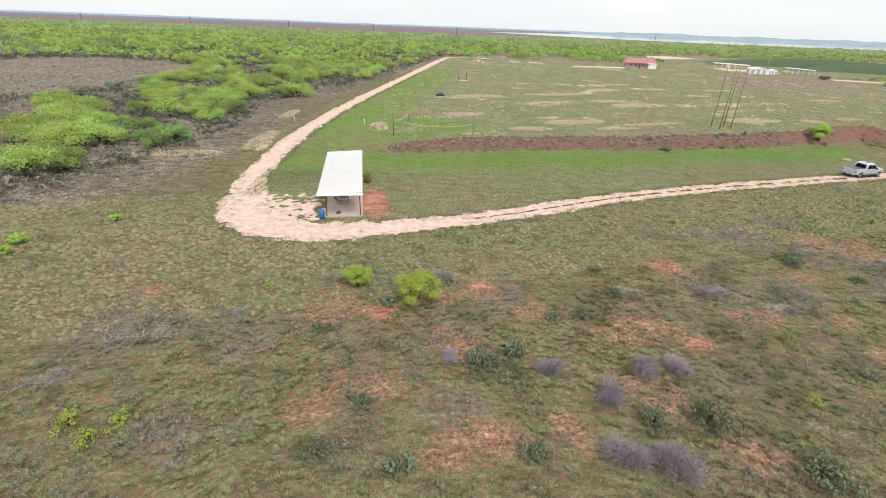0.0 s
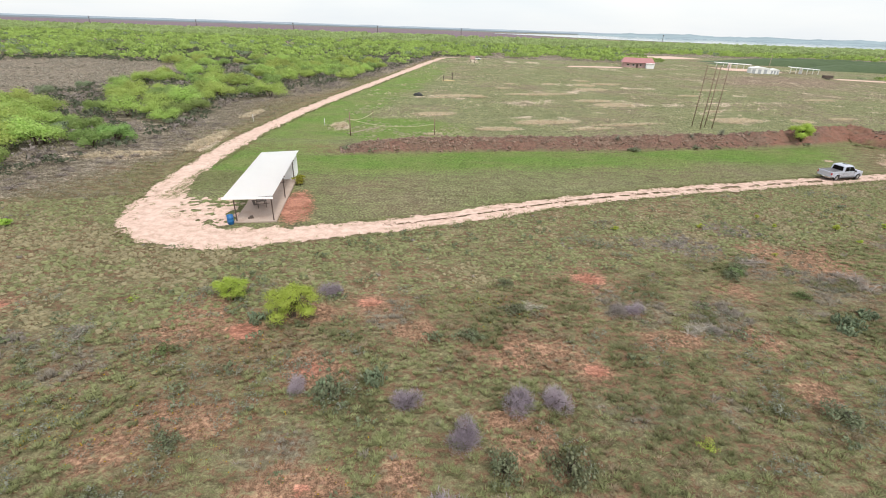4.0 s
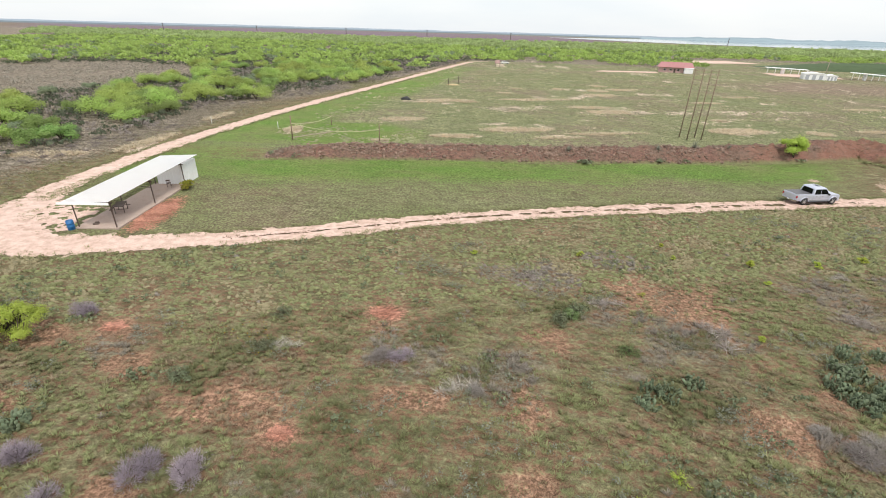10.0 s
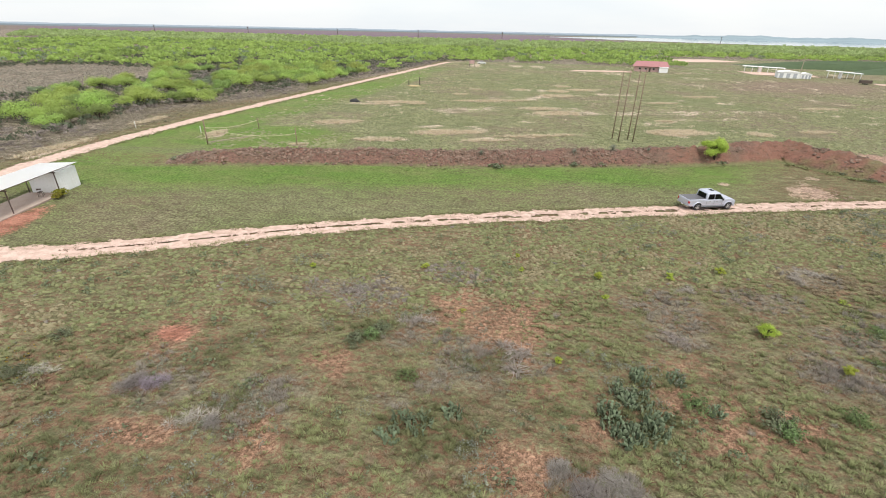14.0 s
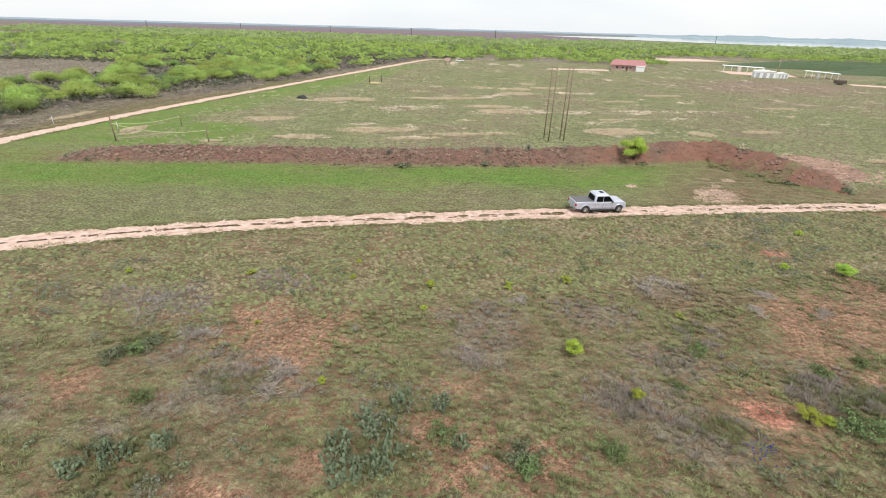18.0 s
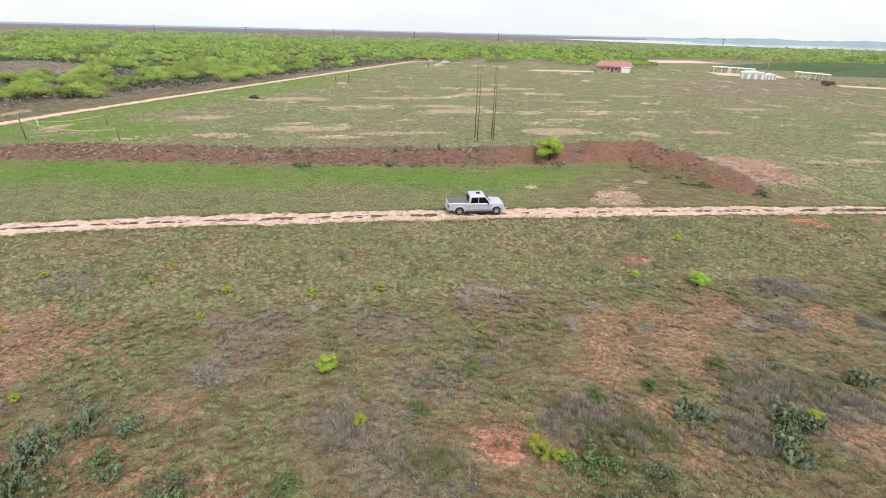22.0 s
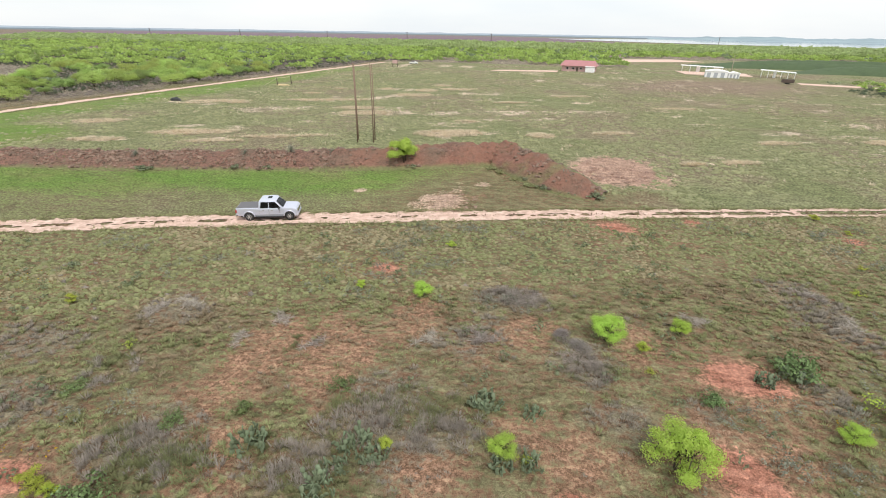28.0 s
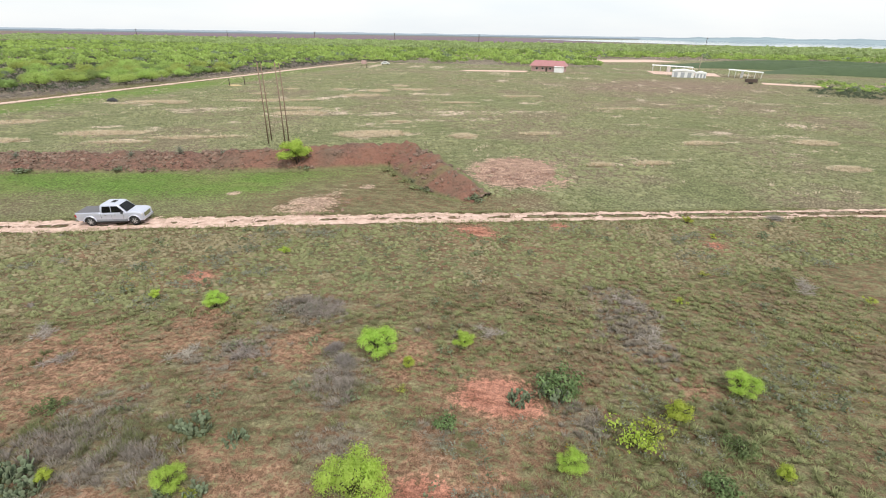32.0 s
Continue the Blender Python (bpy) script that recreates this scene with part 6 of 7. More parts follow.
stamp([bare_bush(560 + k, purple_twig, "leafless purplish-grey thorn bush") for k in range(3)],
      [(8.0, 16.9, 1.2), (7.2, 12.9, 1.35), (9.2, 12.4, 1.4), (5.1, 18.7, 1.0), (-0.8, 19.6, 0.8), (10.5, 19.0, 1.1), (12.4, 19.0, 1.1), (19.5, 28.0, 1.0, 0.7), (-1.2, 28.9, 1.0)])
stamp([bare_bush(570 + k, dark_twig, "low brownish leafless thorn bush in dry grass") for k in range(3)],
      [(41.4, 24.7, 1.4, 0.32), (42.8, 25.4, 1.2, 0.3), (43.8, 24.3, 1.4, 0.3), (40.4, 26.0, 0.9, 0.4), (18.4, 27.9, 1.1, 0.6), (87.4, 47.9, 1.1, 0.4),
       (24, 26, 0.8, 0.6), (121.2, 75.8, 1.0, 0.6), (86.4, 48.6, 1.0, 0.4)])


# prickly pear: oval pads joined edge to edge
def pad_mesh():
    bm = bmesh.new()
    bmesh.ops.create_uvsphere(bm, u_segments=10, v_segments=6, radius=1)
    for v in bm.verts:
        z = v.co.z
        v.co = Vector((v.co.x * 0.105 * (1 + 0.25 * z), v.co.y * 0.024, 0.12 + z * 0.12))
    me = bpy.data.meshes.new("pad")
    bm.to_mesh(me)
    bm.free()
    me.materials.append(cactus_mat)
    me.polygons.foreach_set("use_smooth", np.ones(len(me.polygons), bool))
    return me


PAD = pad_mesh()


def build_cactus(seed, stems=12, reach=0.55):
    rnd = random.Random(seed)
    ob = thing("prickly_pear", AWAY, "sprawling prickly pear cactus with grey-green pads", "cactus", "prickly pears in the pasture")
    for s in range(stems):
        a, r = rnd.uniform(0, 6.28), reach * math.sqrt(rnd.random())
        m = pose(r * math.cos(a), r * math.sin(a), -0.03, rnd.uniform(-25, 25), rnd.uniform(-25, 25), rnd.uniform(0, 360))
        for lvl in range(3):
            o = new("pad", PAD)
            o.parent = ob
            o.matrix_local = m
            if rnd.random() < 0.2 and lvl:
                break
            m = m @ pose(rnd.uniform(-0.05, 0.05), 0, 0.215, rnd.uniform(-30, 30), rnd.uniform(-35, 35), rnd.uniform(-40, 40))
    return ob


stamp([build_cactus(k, 32, 0.68) for k in range(4)], [(-5.1, 25.3, 0.78), (3.2, 20.3, 0.86), (-3.0, 12.0, 0.86), (33.0, 27.5, 0.7), (32.6, 26.4, 0.75), (35.5, 28.3, 0.75), (76.9, 38.7, 1.00), (72.4, 37.9, 1.00),
      (82.3, 42.2, 1.00), (83.3, 38.8, 0.70), (84.5, 39.1, 0.70), (84.5, 41.9, 0.62), (77.9, 38.3, 0.78), (96.6, 46.5, 0.78), (76.2, 36.4, 1.00), (45.4, 29.0, 0.9), (43.8, 28.0, 0.95), (43.2, 29.6, 0.85), (44.2, 31.0, 0.9), (45.4, 32.4, 0.8), (47.4, 32.6, 0.75), (48.6, 30.4, 0.6), (98.2, 47.2, 0.94), (0.9, 19.4, 0.86)])
stamp([build_cactus(20 + k, 46, 1.1) for k in range(2)], [(44.9, 28.4, 0.75), (44.8, 30.6, 0.75), (43.4, 28.8, 0.7), (76.4, 37.4, 0.62), (33.9, 27.3, 0.6)])

# shrubs on and by the bank
bank_bush = bush(AWAY, 1.1, 0.66, 9000, 0.026, lime_leaf, 580, "mesquite_bush", "round lime-green mesquite bush growing on the earth bank", "bush", 10)
stamp([bank_bush], [(68.0, 83.0, 3.1)])
for o in scene.objects:
    if o.name.startswith("mesquite_bush") and abs(o.location.y - 83.0) < 0.01:
        o.location.z = 0.95
bank_weeds = [bush(AWAY, 0.9, 0.9, 420, 0.09, dark_leaf, 585 + k, "bank_shrub", "dark green shrub on the earth bank", "shrub", 8, "shrubs on the earth bank") for k in range(3)]
stamp(bank_weeds, [(36, 74.6, 1.2, 0.6), (47, 77.6, 1.3, 0.6), (51, 78.6, 1.2, 0.6), (58, 82.6, 1.5, 0.6), (62, 83.9, 1.4, 0.6), (69, 83.2, 1.3, 0.6), (13, 71.6, 0.9, 0.6), (91.5, 75.6, 1.4, 0.6), (88.5, 77.4, 1.3, 0.6), (86, 77.6, 1.0, 0.6),
                   (89.5, 76.4, 1.3, 0.6), (84, 80.5, 1.2, 0.6), (-8.5, 69.5, 1.3, 0.6), (-5, 68.4, 1.2, 0.6), (24, 76.5, 0.9, 0.6), (4, 73, 0.7, 0.6)])
def build_yucca(seed):
    """A rosette of stiff narrow leaves on a short stem."""
    rnd = np.random.default_rng(seed)
    ob = thing("yucca", AWAY, "spiky grey-green yucca on the earth bank", "yucca", "yuccas on the earth bank")
    part("stem", tube([(0, 0, -0.1), (0, 0, 0.2), (0.03, 0, 0.4)], 0.09, 7), bark, ob, "short brown stem", True)
    for k in range(34):
        a, up = 2.4 * k, radians(-12 + 88 * (k / 34) ** 0.8)
        run = rnd.uniform(0.55, 0.85)
        o = bmesh.new()
        d = Vector((math.cos(a) * math.cos(up), math.sin(a) * math.cos(up), math.sin(up)))
        w = Vector((-math.sin(a), math.cos(a), 0)) * 0.035
        root = Vector((0.02, 0, 0.32 + 0.08 * k / 34))
        v = [o.verts.new(c) for c in (root - w * 0.6, root + w * 0.6, root + d * run * 0.5 + w, root + d * run * 0.5 - w, root + d * run + Vector((0, 0, -0.05)), root + d * run * 0.4 + Vector((0, 0, 0.025)))]
        for f in ((0, 1, 5), (1, 2, 5), (2, 4, 5), (4, 3, 5), (3, 0, 5)):
            o.faces.new([v[j] for j in f])
        part("leaf", o, sage_leaf, ob)
    return ob


for k, (a, b, z, s) in enumerate(((58.2, 82.3, 1.1, 1.2), (52.9, 81.2, 1.3, 1.5), (47.2, 79.6, 1.0, 1.2), (33.8, 76.4, 0.9, 1.2), (88.2, 78.9, 1.0, 1.2))):
    y_ = build_yucca(900 + k)
    y_.matrix_world = pose(a, b, z, 0, 0, 70 * k)
    y_.scale = (s, s, s)
corner_weeds = [bush(AWAY, 0.8, 0.9, 420, 0.08, grass_green, 594 + k, "green_weed", "leafy green weeds at the inner foot of the bank", "weed", 8, "weeds inside the bend of the bank") for k in range(2)]
stamp(corner_weeds, [(79.4, 84.6, 0.9, 0.6), (80.6, 83.0, 0.8, 0.6), (82.4, 80.4, 0.7, 0.6), (84.2, 78.2, 0.8, 0.5)])
shed_bush = bush(AWAY, 1.0, 0.8, 500, 0.09, leafy("yellowing_leaf", (0.36, 0.34, 0.04), (0.20, 0.19, 0.04), 0.3, 1.0), 590, "yellow_shrub", "yellowing shrub at the corner of the shed", "shrub", 7)
stamp([shed_bush], [(SHELTER @ Vector((0.75, 11.8, 0)))[:2] + (1.0,), (SHELTER @ Vector((0.9, 10.9, 0)))[:2] + (0.75,)])


# ---- grass tufts, too many to count ----
def spots_mask(x, y):
    bare = np.zeros(len(x), bool)
    for sx, sy, r in RED_SPOTS:
        bare |= np.hypot(x - sx, (y - sy) * 1.3) < r * (0.95 + 0.9 * hash_noise(x, y, 0.8, 66))
    return bare


PATH_LINE = np.array([(-1.5, -1.0), (95.8, 29.6)])
along = (PATH_LINE[1] - PATH_LINE[0]) / np.linalg.norm(PATH_LINE[1] - PATH_LINE[0])
ahead = np.array([-along[1], along[0]])
# close-set low tussocks, finer where the walk passes near
trnd = np.random.default_rng(3)
tl_all = spline(LANE, 1.0)
tl = tl_all[np.argmax(tl_all[:, 1] < 38.5):]
near_line = tl_all[(tl_all[:, 1] < 90) & (tl_all[:, 0] < 140)]
CUSHIONS = ((-9, -2, herb_leaf, "pasture_herbs", "dark green leafy herbs in patches among the grass", 0.125, 1.0, 6), (-2, 0.56, grass_green, "olive_grass", "short olive-green pasture grass in tufts", 0.095, 1.0, 2),
            (0.56, 0.80, pasture_straw, "straw_grass", "tan dry grass tufts between the green", 0.09, 1.0, 2), (0.80, 9, grass_grey, "dead_grass", "grey dead grass tufts in patches", 0.13, 0.9, 10))
for s0, s1, d0, d1, count, sides, blades, width in ((-34, 134, 5.5, 27, 33000, 0, 30, 0.0155), (-62, 165, 27, 53, 64000, 4, 4, 0.018)):
    S, D = rng.uniform(s0, s1, count), rng.uniform(d0, d1, count)
    gx, gy = (PATH_LINE[0][:, None] + along[:, None] * S + ahead[:, None] * D)
    lane_y = np.interp(gx, tl[:, 0], tl[:, 1])
    d_to_lane, k_lane = line_distance(gx, gy, near_line)
    bare_, grey_, green_ = bare_ground(gx, gy), patches(gx, gy, GREY_WEST + GREY_EAST, 55), patches(gx, gy, GREEN_WEST + GREEN_EAST, 57)
    ok = ((gy < lane_y) | ((gx < -24) & (gy < 62))) & (d_to_lane > near_line[k_lane, 2] * 1.02 + 0.25) & ~spots_mask(gx, gy) & (rng.random(count) > 0.03 + 0.34 * bare_) & (gx > -45 - 0.4 * gy)
    ok &= woods_edge(gx, gy) < 0
    gx, gy, bare_, grey_, green_ = gx[ok], gy[ok], bare_[ok], grey_[ok], green_[ok]
    kindn = 0.30 * hash_noise(gx, gy, 8.0, 64) + 0.30 * hash_noise(gx, gy, 2.2, 65) + 0.05 * rng.normal(size=len(gx)) + (0.17 if sides == 0 else 0.22) + 0.16 * bare_
    kindn = np.where((0.8 if sides == 0 else 0.62) * grey_ + 0.2 * rng.normal(size=len(gx)) > 0.52, 1.0, np.minimum(kindn, 0.79))
    herb = np.maximum(green_, 1.1 * np.clip(hash_noise(gx, gy, 1.4, 67) * 0.65 + hash_noise(gx, gy, 9, 69) * 0.45 - 0.33, 0, 1)) + 0.12 * rng.normal(size=len(gx)) > (0.58 if sides == 0 else 0.70)
    kindn = np.where(herb & (bare_ < 0.6), -5, kindn)
    for lo, hi, mat_, nm, lab, hgt, wide, more in CUSHIONS:
        k = (kindn > lo) & (kindn <= hi)
        kinds = [tussock(blades + more, hgt * trnd.uniform(0.8, 1.25), 0.15 * wide, trnd, width, sides) if sides else tuft(blades + more // 2, hgt * trnd.uniform(1.2, 1.9), 0.15 * wide, trnd, width) for _ in range(14)]
        scatter(kinds, np.stack([gx[k], gy[k]], 1), (0.35 + 1.15 * trnd.random(k.sum()) ** 1.3) * (1 - 0.2 * bare_[k]), mat_, nm, lab, "grass", stretch=1.25)

# dark brush at the far eastern side of the field
qx, qy = rng.uniform(180, 232, 420), rng.uniform(176, 226, 420)
ok = np.hypot((qx - 200 - 0.4 * (qy - 200)) / 17, (qy - 203) / 17) + 0.7 * hash_noise(qx, qy, 7, 90) < 1.25
scatter([crown_template(80, 0.16, 740 + k, 1.1, 1.2, 6, True) for k in range(4)], np.stack([qx[ok], qy[ok]], 1), trnd.uniform(0.4, 1.1, ok.sum()), under_leaf, "field_brush", "dark green and grey brush at the edge of the field", "brush")

# the field beyond the bank, the lawn strip and the verge west of the lane: coarser tufts
fx, fy = rng.uniform(-26, 190, 60000), 70 + 190 * rng.random(60000) ** 1.5
by_ = np.interp(fx, bank_line[:, 0], bank_line[:, 1])
wx = np.interp(fy, [36, 60, 78, 108, 158, 280, 345], [-24, -26.8, -27.6, -25.2, -18.2, -4, 2])
lane_y = np.interp(fx, tl[:, 0], tl[:, 1])
ok = (fy > np.where(fx < 92, by_ + 3.5, lane_y + 2)) & (fx > wx + 12) & (hash_noise(fx, fy, 3.5, 71) * 0.6 + hash_noise(fx, fy, 12, 72) * 0.5 + 0.2 * rng.random(len(fx)) > 0.62)
ok &= np.hypot((fx - 95.6 - (fy - 87.6) * 0.10) / 5.2, (fy - 87.8) / 7.0) > 1
ok &= np.hypot((fx - 148) / 42, (fy - 212 - 0.35 * (fx - 148)) / 30) + 0.5 * rng.random(len(fx)) > 1.1
for a, b, rx, ry in STRAW_SPOTS:
    u_, w_ = along_bank(fx - a, fy - b)
    ok &= np.hypot(u_ / rx, w_ / ry) > 0.9
scatter([tussock(4, 0.11, 0.32, trnd, 0.035, 5) for _ in range(8)], np.stack([fx[ok], fy[ok]], 1), trnd.uniform(0.6, 1.4, ok.sum()), field_blade, "field_grass", "dull green grass tufts of the wide field", "grass")
sx_, sy_ = [], []
for a, b, rx, ry in STRAW_SPOTS:
    q = int(90 * rx * ry / 6) + 80
    t_, r_ = rng.uniform(0, 6.28, q), np.sqrt(rng.random(q))
    if rx < 6 and ry > rx:
        c_, s_ = rx * r_ * np.cos(t_), ry * r_ * np.sin(t_)
    else:
        c_, s_ = along_bank(rx * r_ * np.cos(t_), -ry * r_ * np.sin(t_))
        s_ = -s_
    sx_.append(a + c_)
    sy_.append(b + s_)
a_, b_q = rng.uniform(-16, 180, 9000), rng.uniform(84, 300, 9000)
ok = (hash_noise(a_, b_q, 6, 73) * 0.6 + hash_noise(a_, b_q, 2.4, 74) * 0.5 > 0.68) & (b_q > np.interp(a_, bank_line[:, 0], bank_line[:, 1]) + 4)
sxy = np.stack([np.concatenate(sx_ + [a_[ok]]), np.concatenate(sy_ + [b_q[ok]])], 1)
scatter([tuft(8, 0.22, 0.42, trnd, 0.06) for _ in range(6)], sxy, trnd.uniform(0.7, 1.5, len(sxy)), grass_straw, "straw_patches", "pale dry grass in drifts across the field", "grass")
px_, py_ = [], []
for a, b, rx, ry, q in ((95.6, 88, 5.0, 6.8, 420), (76.5, 70.8, 2.6, 4.2, 50)):
    t_, r_ = rng.uniform(0, 6.28, q), np.sqrt(rng.random(q))
    px_.append(a + rx * r_ * np.cos(t_))
    py_.append(b + ry * r_ * np.sin(t_))
pxy = np.stack([np.concatenate(px_), np.concatenate(py_)], 1)
scatter([tuft(8, 0.16, 0.35, trnd, 0.04) for _ in range(6)], pxy, trnd.uniform(0.6, 1.4, len(pxy)), pink_straw, "pinkish_dry_grass", "pinkish dry grass behind the end of the bank", "grass")
vx, vy = rng.uniform(-75, -18, 46000), rng.uniform(45, 190, 46000)
wx = np.interp(vy, [30, 36, 60, 78, 108, 158, 280], [-20, -24.5, -29.5, -30, -27.8, -20.8, -7])
ok = (vx < wx - 0.3) & (woods_edge(vx, vy) < 2) & (hash_noise(vx, vy, 5, 75) > 0.12)
vx, vy = vx[ok], vy[ok]
olive = 0.55 * hash_noise(vx, vy, 7, 78) + 0.3 * rng.random(len(vx)) + 0.05 * np.clip(np.interp(vy, [30, 60, 108, 158], [-20, -29.5, -27.8, -20.8]) - vx, 0, 12) > 0.55
for k, mat_, nm, lab in ((olive, verge_blade, "verge_grass", "grey dead grass on the verge before the woods"), (~olive, grass_green, "verge_green_grass", "olive grass along the edge of the lane")):
    scatter([tuft(8, 0.16, 0.26, trnd, 0.028) for _ in range(6)], np.stack([vx[k], vy[k]], 1), trnd.uniform(0.6, 1.5, k.sum()), mat_, nm, lab, "grass")
# tufts creeping in over both edges of the lane
el = spline(LANE, 0.03)
el = el[(el[:, 1] < 200) & (el[:, 0] < 130)]
ed = np.gradient(el[:, :2], axis=0)
ed /= np.hypot(ed[:, 0], ed[:, 1])[:, None]
sgn = np.where(rng.random(len(el)) < 0.5, -1, 1)
eoff = sgn * el[:, 2] * (1.04 + 0.2 * np.abs(rng.normal(size=len(el))) * np.sign(rng.random(len(el)) - 0.4))
ex, ey = el[:, 0] - ed[:, 1] * eoff, el[:, 1] + ed[:, 0] * eoff
ok = (hash_noise(ex, ey, 1.6, 79) > 0.28) & ~((ex > -25) & (ex < -9) & (ey > 39.5) & (ey < 58) & (eoff > 0))
scatter([tuft(9, 0.13, 0.19, trnd, 0.028) for _ in range(6)], np.stack([ex[ok], ey[ok]], 1), trnd.uniform(0.6, 1.5, ok.sum()), grass_green, "lane_edge_grass", "ragged olive grass creeping over the edges of the lane", "grass")
# sparse tufts on the worn earth between the bend and the shelter
ax_, ay_ = rng.uniform(-24, -13.2, 4200), rng.uniform(39, 57, 4200)
ok = (ax_ < -13.2 - 0.163 * (ay_ - 41)) & (0.6 * hash_noise(ax_, ay_, 2.2, 85) + 0.4 * hash_noise(ax_, ay_, 0.7, 86) + 0.035 * (ay_ - 45) > 0.55) & (ay_ > 41.2)
scatter([tuft(9, 0.10, 0.18, trnd, 0.028) for _ in range(5)], np.stack([ax_[ok], ay_[ok]], 1), trnd.uniform(0.6, 1.5, ok.sum()), grass_green, "apron_grass", "sparse grass tufts on the worn earth by the shelter", "grass")
# grass on the lawn strip
lx_, ly_ = rng.uniform(-24, 84, 15000), rng.uniform(38, 86, 15000)
ok = (ly_ > np.interp(lx_, tl[:, 0], tl[:, 1]) + 1.4) & (ly_ < np.interp(lx_, bank_line[:, 0], bank_line[:, 1]) - 2.4)
loc = np.stack([lx_ + 9.6, ly_ - 41.2], 1)
vivid = np.exp(-((np.interp(lx_, bank_line[:, 0], bank_line[:, 1]) - 7.5 - ly_) / 5.5) ** 2) * np.clip((84 - lx_) / 14, 0, 1) * (0.5 + 0.9 * hash_noise(lx_, ly_, 8, 82)) > 0.22 + 0.3 * rng.random(len(lx_))
ok &= ~((np.abs(loc[:, 0] + 1.8 + 0.16 * loc[:, 1]) < 3.6) & (loc[:, 1] < 17) & (loc[:, 1] > -1)) & ~((lx_ < -13) & (ly_ < 52))
for k, mat_, nm, lab in ((ok & vivid, leafy("lawn_blade", (0.235, 0.325, 0.10), (0.19, 0.275, 0.08), 0.4, 0.3, 0.15), "lawn_grass", "short fresh green grass along the foot of the bank"),
                         (ok & ~vivid, leafy("strip_blade", (0.30, 0.315, 0.155), (0.235, 0.25, 0.12), 0.4, 0.3, 0.15), "strip_grass", "short olive grass between the track and the bank")):
    scatter([tuft(6, 0.07, 0.22, trnd, 0.03) for _ in range(6)], np.stack([lx_[k], ly_[k]], 1), trnd.uniform(0.6, 1.5, k.sum()), mat_, nm, lab, "grass")
# grass on the crown of the track
cr = spline(LANE, 0.35)
cr = cr[(cr[:, 0] > 0) & (cr[:, 0] < 150) & (cr[:, 1] < 130)]
ok = hash_noise(cr[:, 0], cr[:, 1], 1.5, 76) > 0.50 + 0.16 * np.clip(1 - np.abs(cr[:, 0] - 68) / 30, 0, 1)
cxy = cr[ok][:, :2] + rng.normal(0, 0.16, (ok.sum(), 2))
scatter([tuft(9, 0.14, 0.24, trnd, 0.04) for _ in range(4)], cxy, trnd.uniform(0.6, 1.3, len(cxy)), leafy("crown_blade", (0.29, 0.22, 0.13), (0.18, 0.135, 0.075), 0.3, 0.5), "track_grass", "worn brown grass on the crown of the track", "grass")
# small flowers
for spots, mat_, nm, lab in (([(-10.2, 16.4, 1.3), (1.9, 12.3, 2.0), (-5.5, 16.6, 1.6), (4, 14, 2.2), (-2, 16, 2.5), (48, 48, 1.4), (112, 50, 1.5), (63, 36, 1.5), (-8, 19, 2), (-12, 16, 2.2), (-4, 22, 1.5), (10, 28, 1.5), (72, 56, 2), (99, 44, 1.6), (70, 54, 1.6), (118, 56, 2)], flower_yellow, "yellow_flowers", "scattered tiny yellow wildflowers"),
                             ([(62.0, 31.8, 0.45), (62.4, 32.4, 0.3)], flower_blue, "blue_flowers", "small patch of blue wildflowers")):
    P = np.concatenate([np.c_[rng.normal(a, r, (70, 1)), rng.normal(b, r * 0.8, (70, 1)), rng.uniform(0.12, 0.25, (70, 1))] for a, b, r in spots])
    v, f = leaf_faces(P, 0.04, 0.3)
    tagged(new(nm, sheet(nm, v, f, [mat_], False)), lab, "wildflowers", kind="stuff")
# low grey-green sage brush in loose patches
bx_, by2 = rng.uniform(-45, 140, 9000), rng.uniform(8, 80, 9000)
rel = np.stack([bx_ + 1.5, by2 + 1.0], 1) @ ahead
ok = (rel > 8) & (by2 < np.interp(bx_, tl[:, 0], tl[:, 1]) - 2.5) & (bx_ > -24 - 0.4 * by2) & (hash_noise(bx_, by2, 8, 83) * 0.6 + hash_noise(bx_, by2, 2.5, 84) * 0.5 > 0.70)
scatter([crown_template(90, 0.035, 720 + k, 0.32, 0.42, 6) for k in range(5)], np.stack([bx_[ok], by2[ok]], 1), trnd.uniform(0.5, 1.5, ok.sum()), sage_leaf, "sage_brush", "low grey-green sage brush in loose patches of the pasture", "brush")
# little weeds everywhere in the pasture
wx_, wy_ = rng.uniform(-40, 150, 2600), rng.uniform(8, 80, 2600)
rel = np.stack([wx_ + 1.5, wy_ + 1.0], 1) @ ahead
ok = (rel > 8) & (wy_ < np.interp(wx_, tl[:, 0], tl[:, 1]) - 2) & (hash_noise(wx_, wy_, 6, 77) > 0.5)
scatter([crown_template(40, 0.06, 700 + k, 0.35, 0.35, 5) for k in range(4)], np.stack([wx_[ok], wy_[ok]], 1), trnd.uniform(0.5, 1.5, ok.sum()), dark_leaf, "small_weeds", "small dark green weeds among the pasture grass", "weeds")

# dead stalks, clods and weeds over the face of the bank
q = rng.integers(0, len(bank_line), 1500)
d_ = np.gradient(bank_line[:, :2], axis=0)
d_ /= np.hypot(d_[:, 0], d_[:, 1])[:, None]
off = rng.uniform(-0.92, 0.5, len(q))
ux = bank_line[q, 0] - d_[q, 1] * off * bank_line[q, 3]
uy = bank_line[q, 1] + d_[q, 0] * off * bank_line[q, 3]
lump_ = 0.79 + 0.24 * hash_noise(ux, uy, 2.6, 31) + 0.24 * hash_noise(ux, uy, 0.8, 32)
pr_ = np.clip(1 - np.abs(off) ** 1.5, 0, 1) ** 0.9
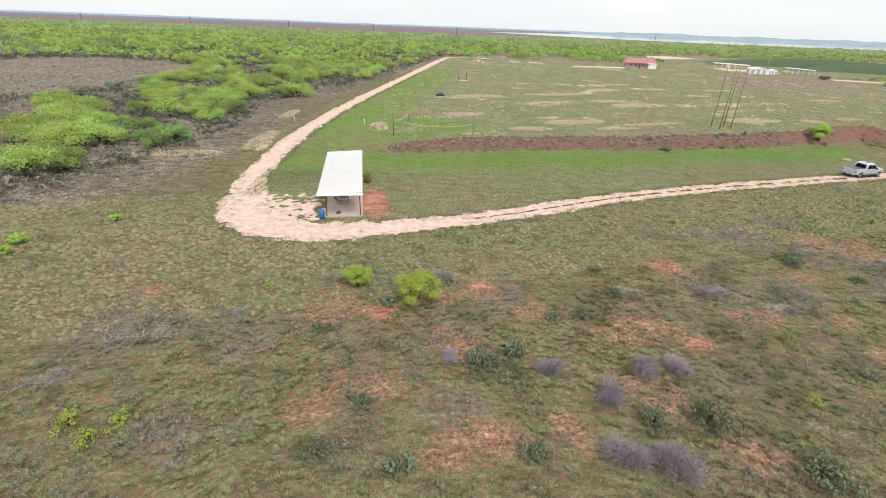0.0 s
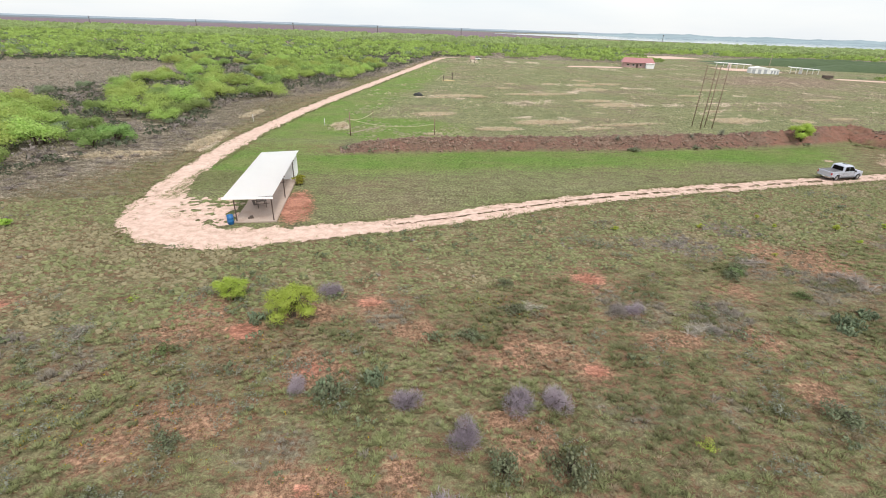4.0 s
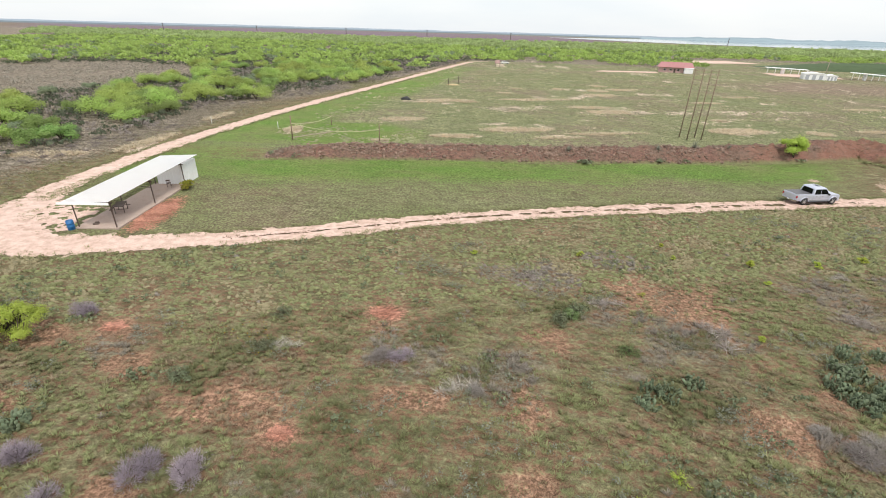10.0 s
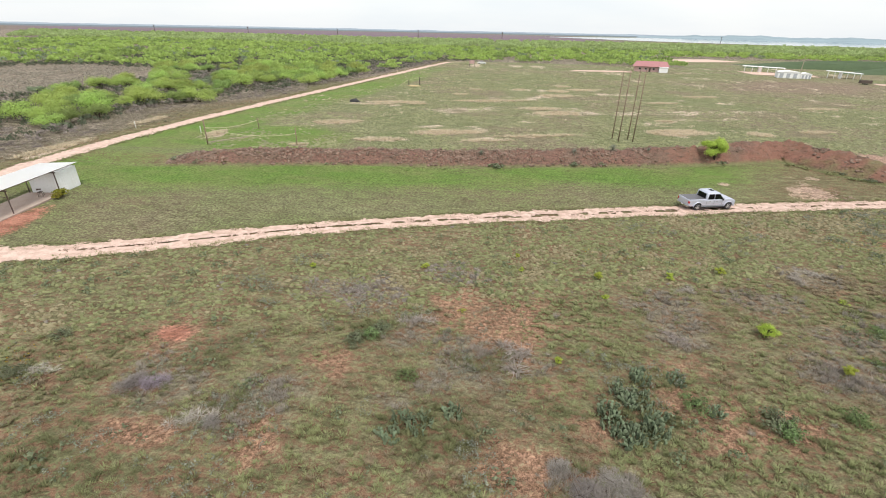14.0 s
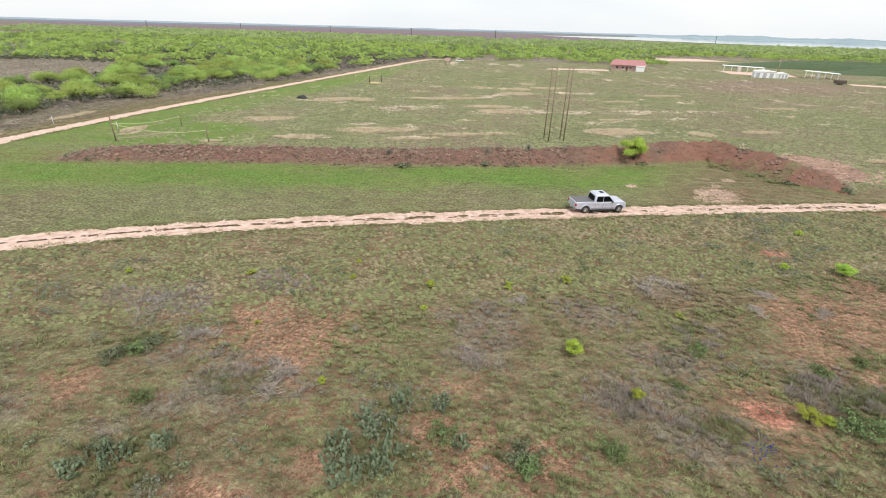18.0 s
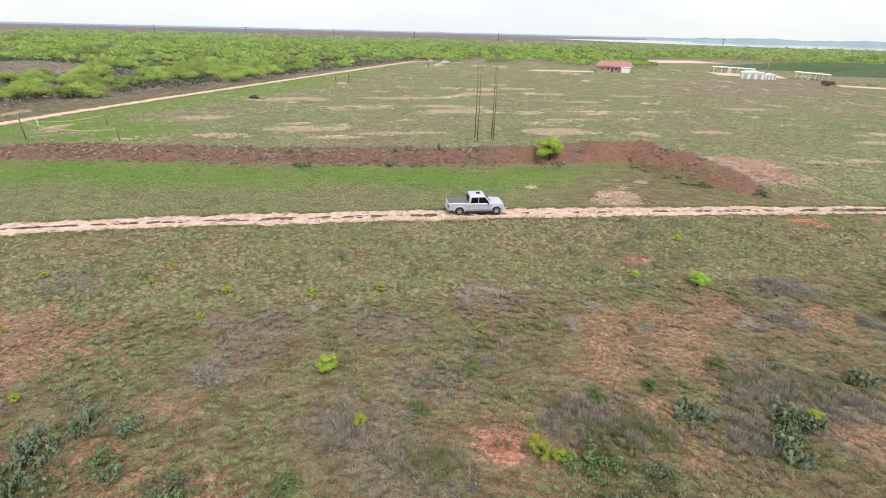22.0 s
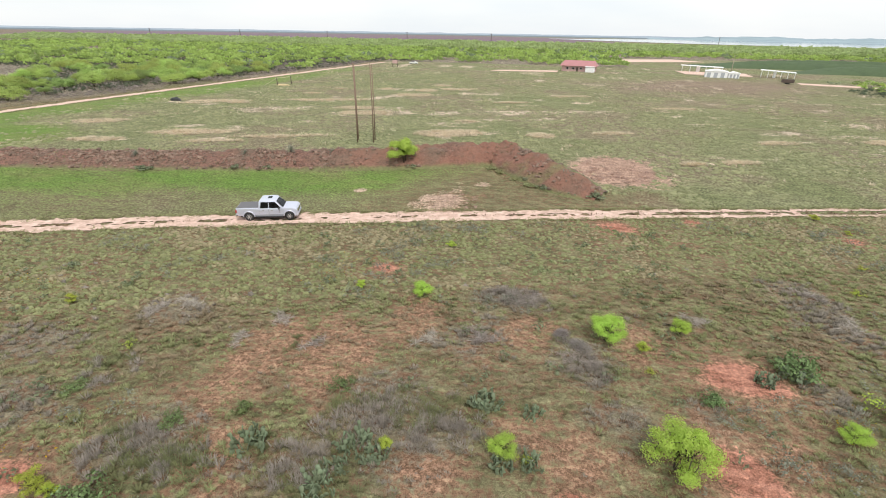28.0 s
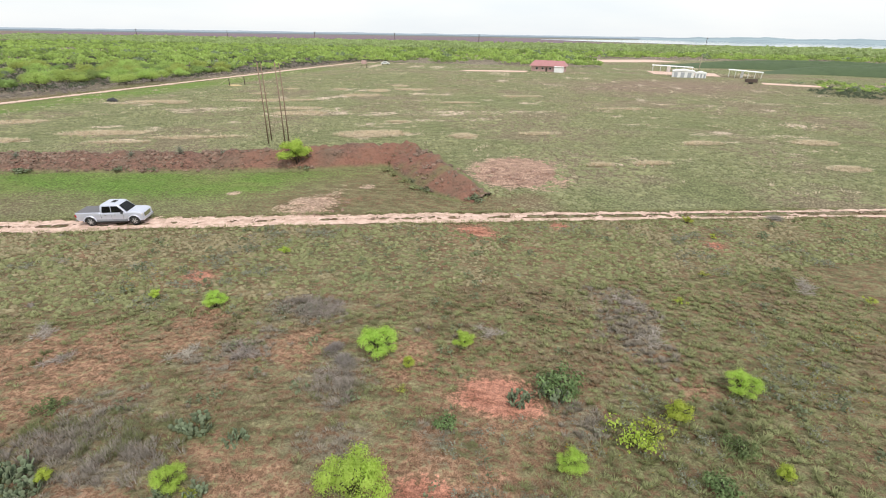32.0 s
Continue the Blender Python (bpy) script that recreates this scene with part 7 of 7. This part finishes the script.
uz = bank_line[q, 2] * pr_ * lump_ - 0.12 + 0.3 * (hash_noise(ux, uy, 0.45, 33) - 0.5) * pr_
sel = hash_noise(ux, uy, 3.0, 81) + 0.3 * rng.random(len(q))
for lo, hi, mat_, nm, lab, cat in ((-1, 0.45, grass_green, "bank_weeds", "green weeds on the earth bank", "weeds"), (0.45, 1.0, verge_blade, "bank_stalks", "dry brown stalks on the earth bank", "dry grass"),
                                   (1.0, 9, bank_mat, "bank_clods", "dark clods and roots on the earth bank", "clods")):
    k = (sel > lo) & (sel <= hi)
    scatter([tuft(9, 0.13, 0.3, trnd, 0.04) for _ in range(5)], np.stack([ux[k], uy[k]], 1), trnd.uniform(0.5, 1.3, k.sum()), mat_, nm, lab, cat, uz[k])

# rubble and clods along the western bank
def clod(seed):
    rnd = np.random.default_rng(seed)
    bm = bmesh.new()
    bmesh.ops.create_icosphere(bm, subdivisions=1, radius=0.2)
    for v in bm.verts:
        v.co = Vector((v.co.x * 1.3, v.co.y, v.co.z * 0.75)) * rnd.uniform(0.65, 1.25)
    out = np.array([v.co[:] for v in bm.verts]), np.array([[v.index for v in f.verts] for f in bm.faces])
    bm.free()
    return out


rubble_mat = leafy("rubble_earth", (0.30, 0.20, 0.155), (0.12, 0.082, 0.062), 0.0, 0.6, 0.35)
q = rng.integers(0, len(bank_line), 7000)
off = np.clip(rng.normal(-0.25, 0.35, len(q)), -0.9, 0.5)
rx_, ry_ = bank_line[q, 0] - d_[q, 1] * off * bank_line[q, 3], bank_line[q, 1] + d_[q, 0] * off * bank_line[q, 3]
pr_ = np.clip(1 - np.abs(off) ** 1.5, 0, 1) ** 0.9
rz_ = bank_line[q, 2] * pr_ * (0.79 + 0.24 * hash_noise(rx_, ry_, 2.6, 31) + 0.24 * hash_noise(rx_, ry_, 0.8, 32)) - 0.12 + 0.3 * (hash_noise(rx_, ry_, 0.45, 33) - 0.5) * pr_
ok = hash_noise(rx_, ry_, 2.2, 89) + 0.3 * rng.random(len(q)) > np.interp(rx_, [0, 45, 62, 84, 92], [0.42, 0.52, 1.02, 0.86, 0.7])
scatter([clod(950 + k) for k in range(6)], np.stack([rx_[ok], ry_[ok]], 1), 0.35 + 1.1 * trnd.random(ok.sum()) ** 2.5, rubble_mat, "bank_rubble", "brown clods and rubble lying on the earth bank", "rubble", rz_[ok])

# thickets of tall grey dead grass
THICKETS = [(67.4, 36.6, 2.2, 1.6), (70.4, 36.8, 1.4, 1.6), (77.8, 40.2, 3.6, 1.7), (79.5, 41.6, 2.6, 1.3), (81.0, 40.3, 2.2, 1.3), (74.5, 37.2, 2.0, 1.2), (57.0, 34.6, 2.0, 1.4), (60.5, 33.2, 2.4, 1.0), (62.5, 41.0, 1.6, 1.3), (41.8, 25.3, 2.2, 1.0), (-19.5, 21.5, 2.4, 1.6), (36.5, 32.8, 2.4, 1.2), (87.6, 46.0, 1.6, 1.5), (83.4, 52.6, 2.2, 1.2), (25.3, 27.6, 1.8, 1.6)]
hx, hy = [], []
for a, b, rx, ry in THICKETS:
    q = int(55 * rx * ry)
    t_, r_ = rng.uniform(0, 6.28, q), rng.random(q) ** 0.6
    hx.append(a + rx * r_ * np.cos(t_))
    hy.append(b + ry * r_ * np.sin(t_))
hx, hy = np.concatenate(hx), np.concatenate(hy)
ok = (hash_noise(hx, hy, 0.9, 87) > 0.36) & ~spots_mask(hx, hy)
hx, hy = hx[ok], hy[ok]
green_ = hash_noise(hx, hy, 1.3, 88) + 0.25 * rng.random(len(hx)) > 0.78
for k, mat_, nm, lab in ((~green_, leafy("thicket_blade", (0.40, 0.35, 0.315), (0.25, 0.215, 0.19), 0.3, 1.2, 0.3), "tall_dead_grass", "thickets of tall grey dead grass round the cacti"), (green_, herb_leaf, "thicket_herbs", "green herbs growing through the tall dead grass")):
    scatter([tuft(26, trnd.uniform(0.2, 0.34), 0.2, trnd, 0.013) for _ in range(8)], np.stack([hx[k], hy[k]], 1), trnd.uniform(0.6, 1.4, k.sum()), mat_, nm, lab, "grass")
pale_twig = leafy("dead_twig_pale", (0.62, 0.56, 0.50), (0.38, 0.335, 0.295), 0.3, 1.0, 0.3)
# dead brush lying low in the pasture
brush_kinds = []
for k in range(3):
    brnd = np.random.default_rng(600 + k)
    db = thing("dead_brush", AWAY, "low grey dead brush in the pasture", "brush", "dead brush in the pasture")
    bits = [burst(70, brnd.uniform(0.25, 0.45), brnd.uniform(0.5, 0.8), brnd, 0.014) for _ in range(6)]
    v = np.concatenate([b[0] + (brnd.uniform(-1.1, 1.1), brnd.uniform(-0.6, 0.6), 0) for b in bits])
    o = new("twigs", sheet("twigs", v, np.arange(len(v)).reshape(-1, 3), [pale_twig], False))
    o.name = "branchwork"
    o.parent = db
    brush_kinds.append(db)
stamp(brush_kinds, [(27.1, 39.2, 1.0), (38.2, 33.2, 1.5), (31.9, 36.1, 1.1), (48.7, 36.7, 1.0), (51.2, 43.3, 0.9), (83.2, 53.0, 1.1), (84.6, 52.4, 0.9), (81.6, 47.7, 1.1), (72.3, 45.3, 0.8), (86.8, 46.4, 1.0),
                    (60.9, 46.4, 0.9), (62.5, 47.5, 0.9), (67.5, 44.8, 0.8), (-20.4, 20.4, 1.2), (-18.7, 21.3, 1.0), (-22.2, 17.2, 1.2), (-15.0, 23.4, 0.9), (22.6, 26.1, 1.1), (69.2, 47.3, 0.9),
                    (78.3, 46.9, 0.9), (103.6, 57.1, 1.0), (104.5, 52.9, 1.1), (94.8, 52.0, 0.9), (116.9, 61.6, 1.1), (12.6, 27.9, 0.8), (-33, 24, 1.2)])
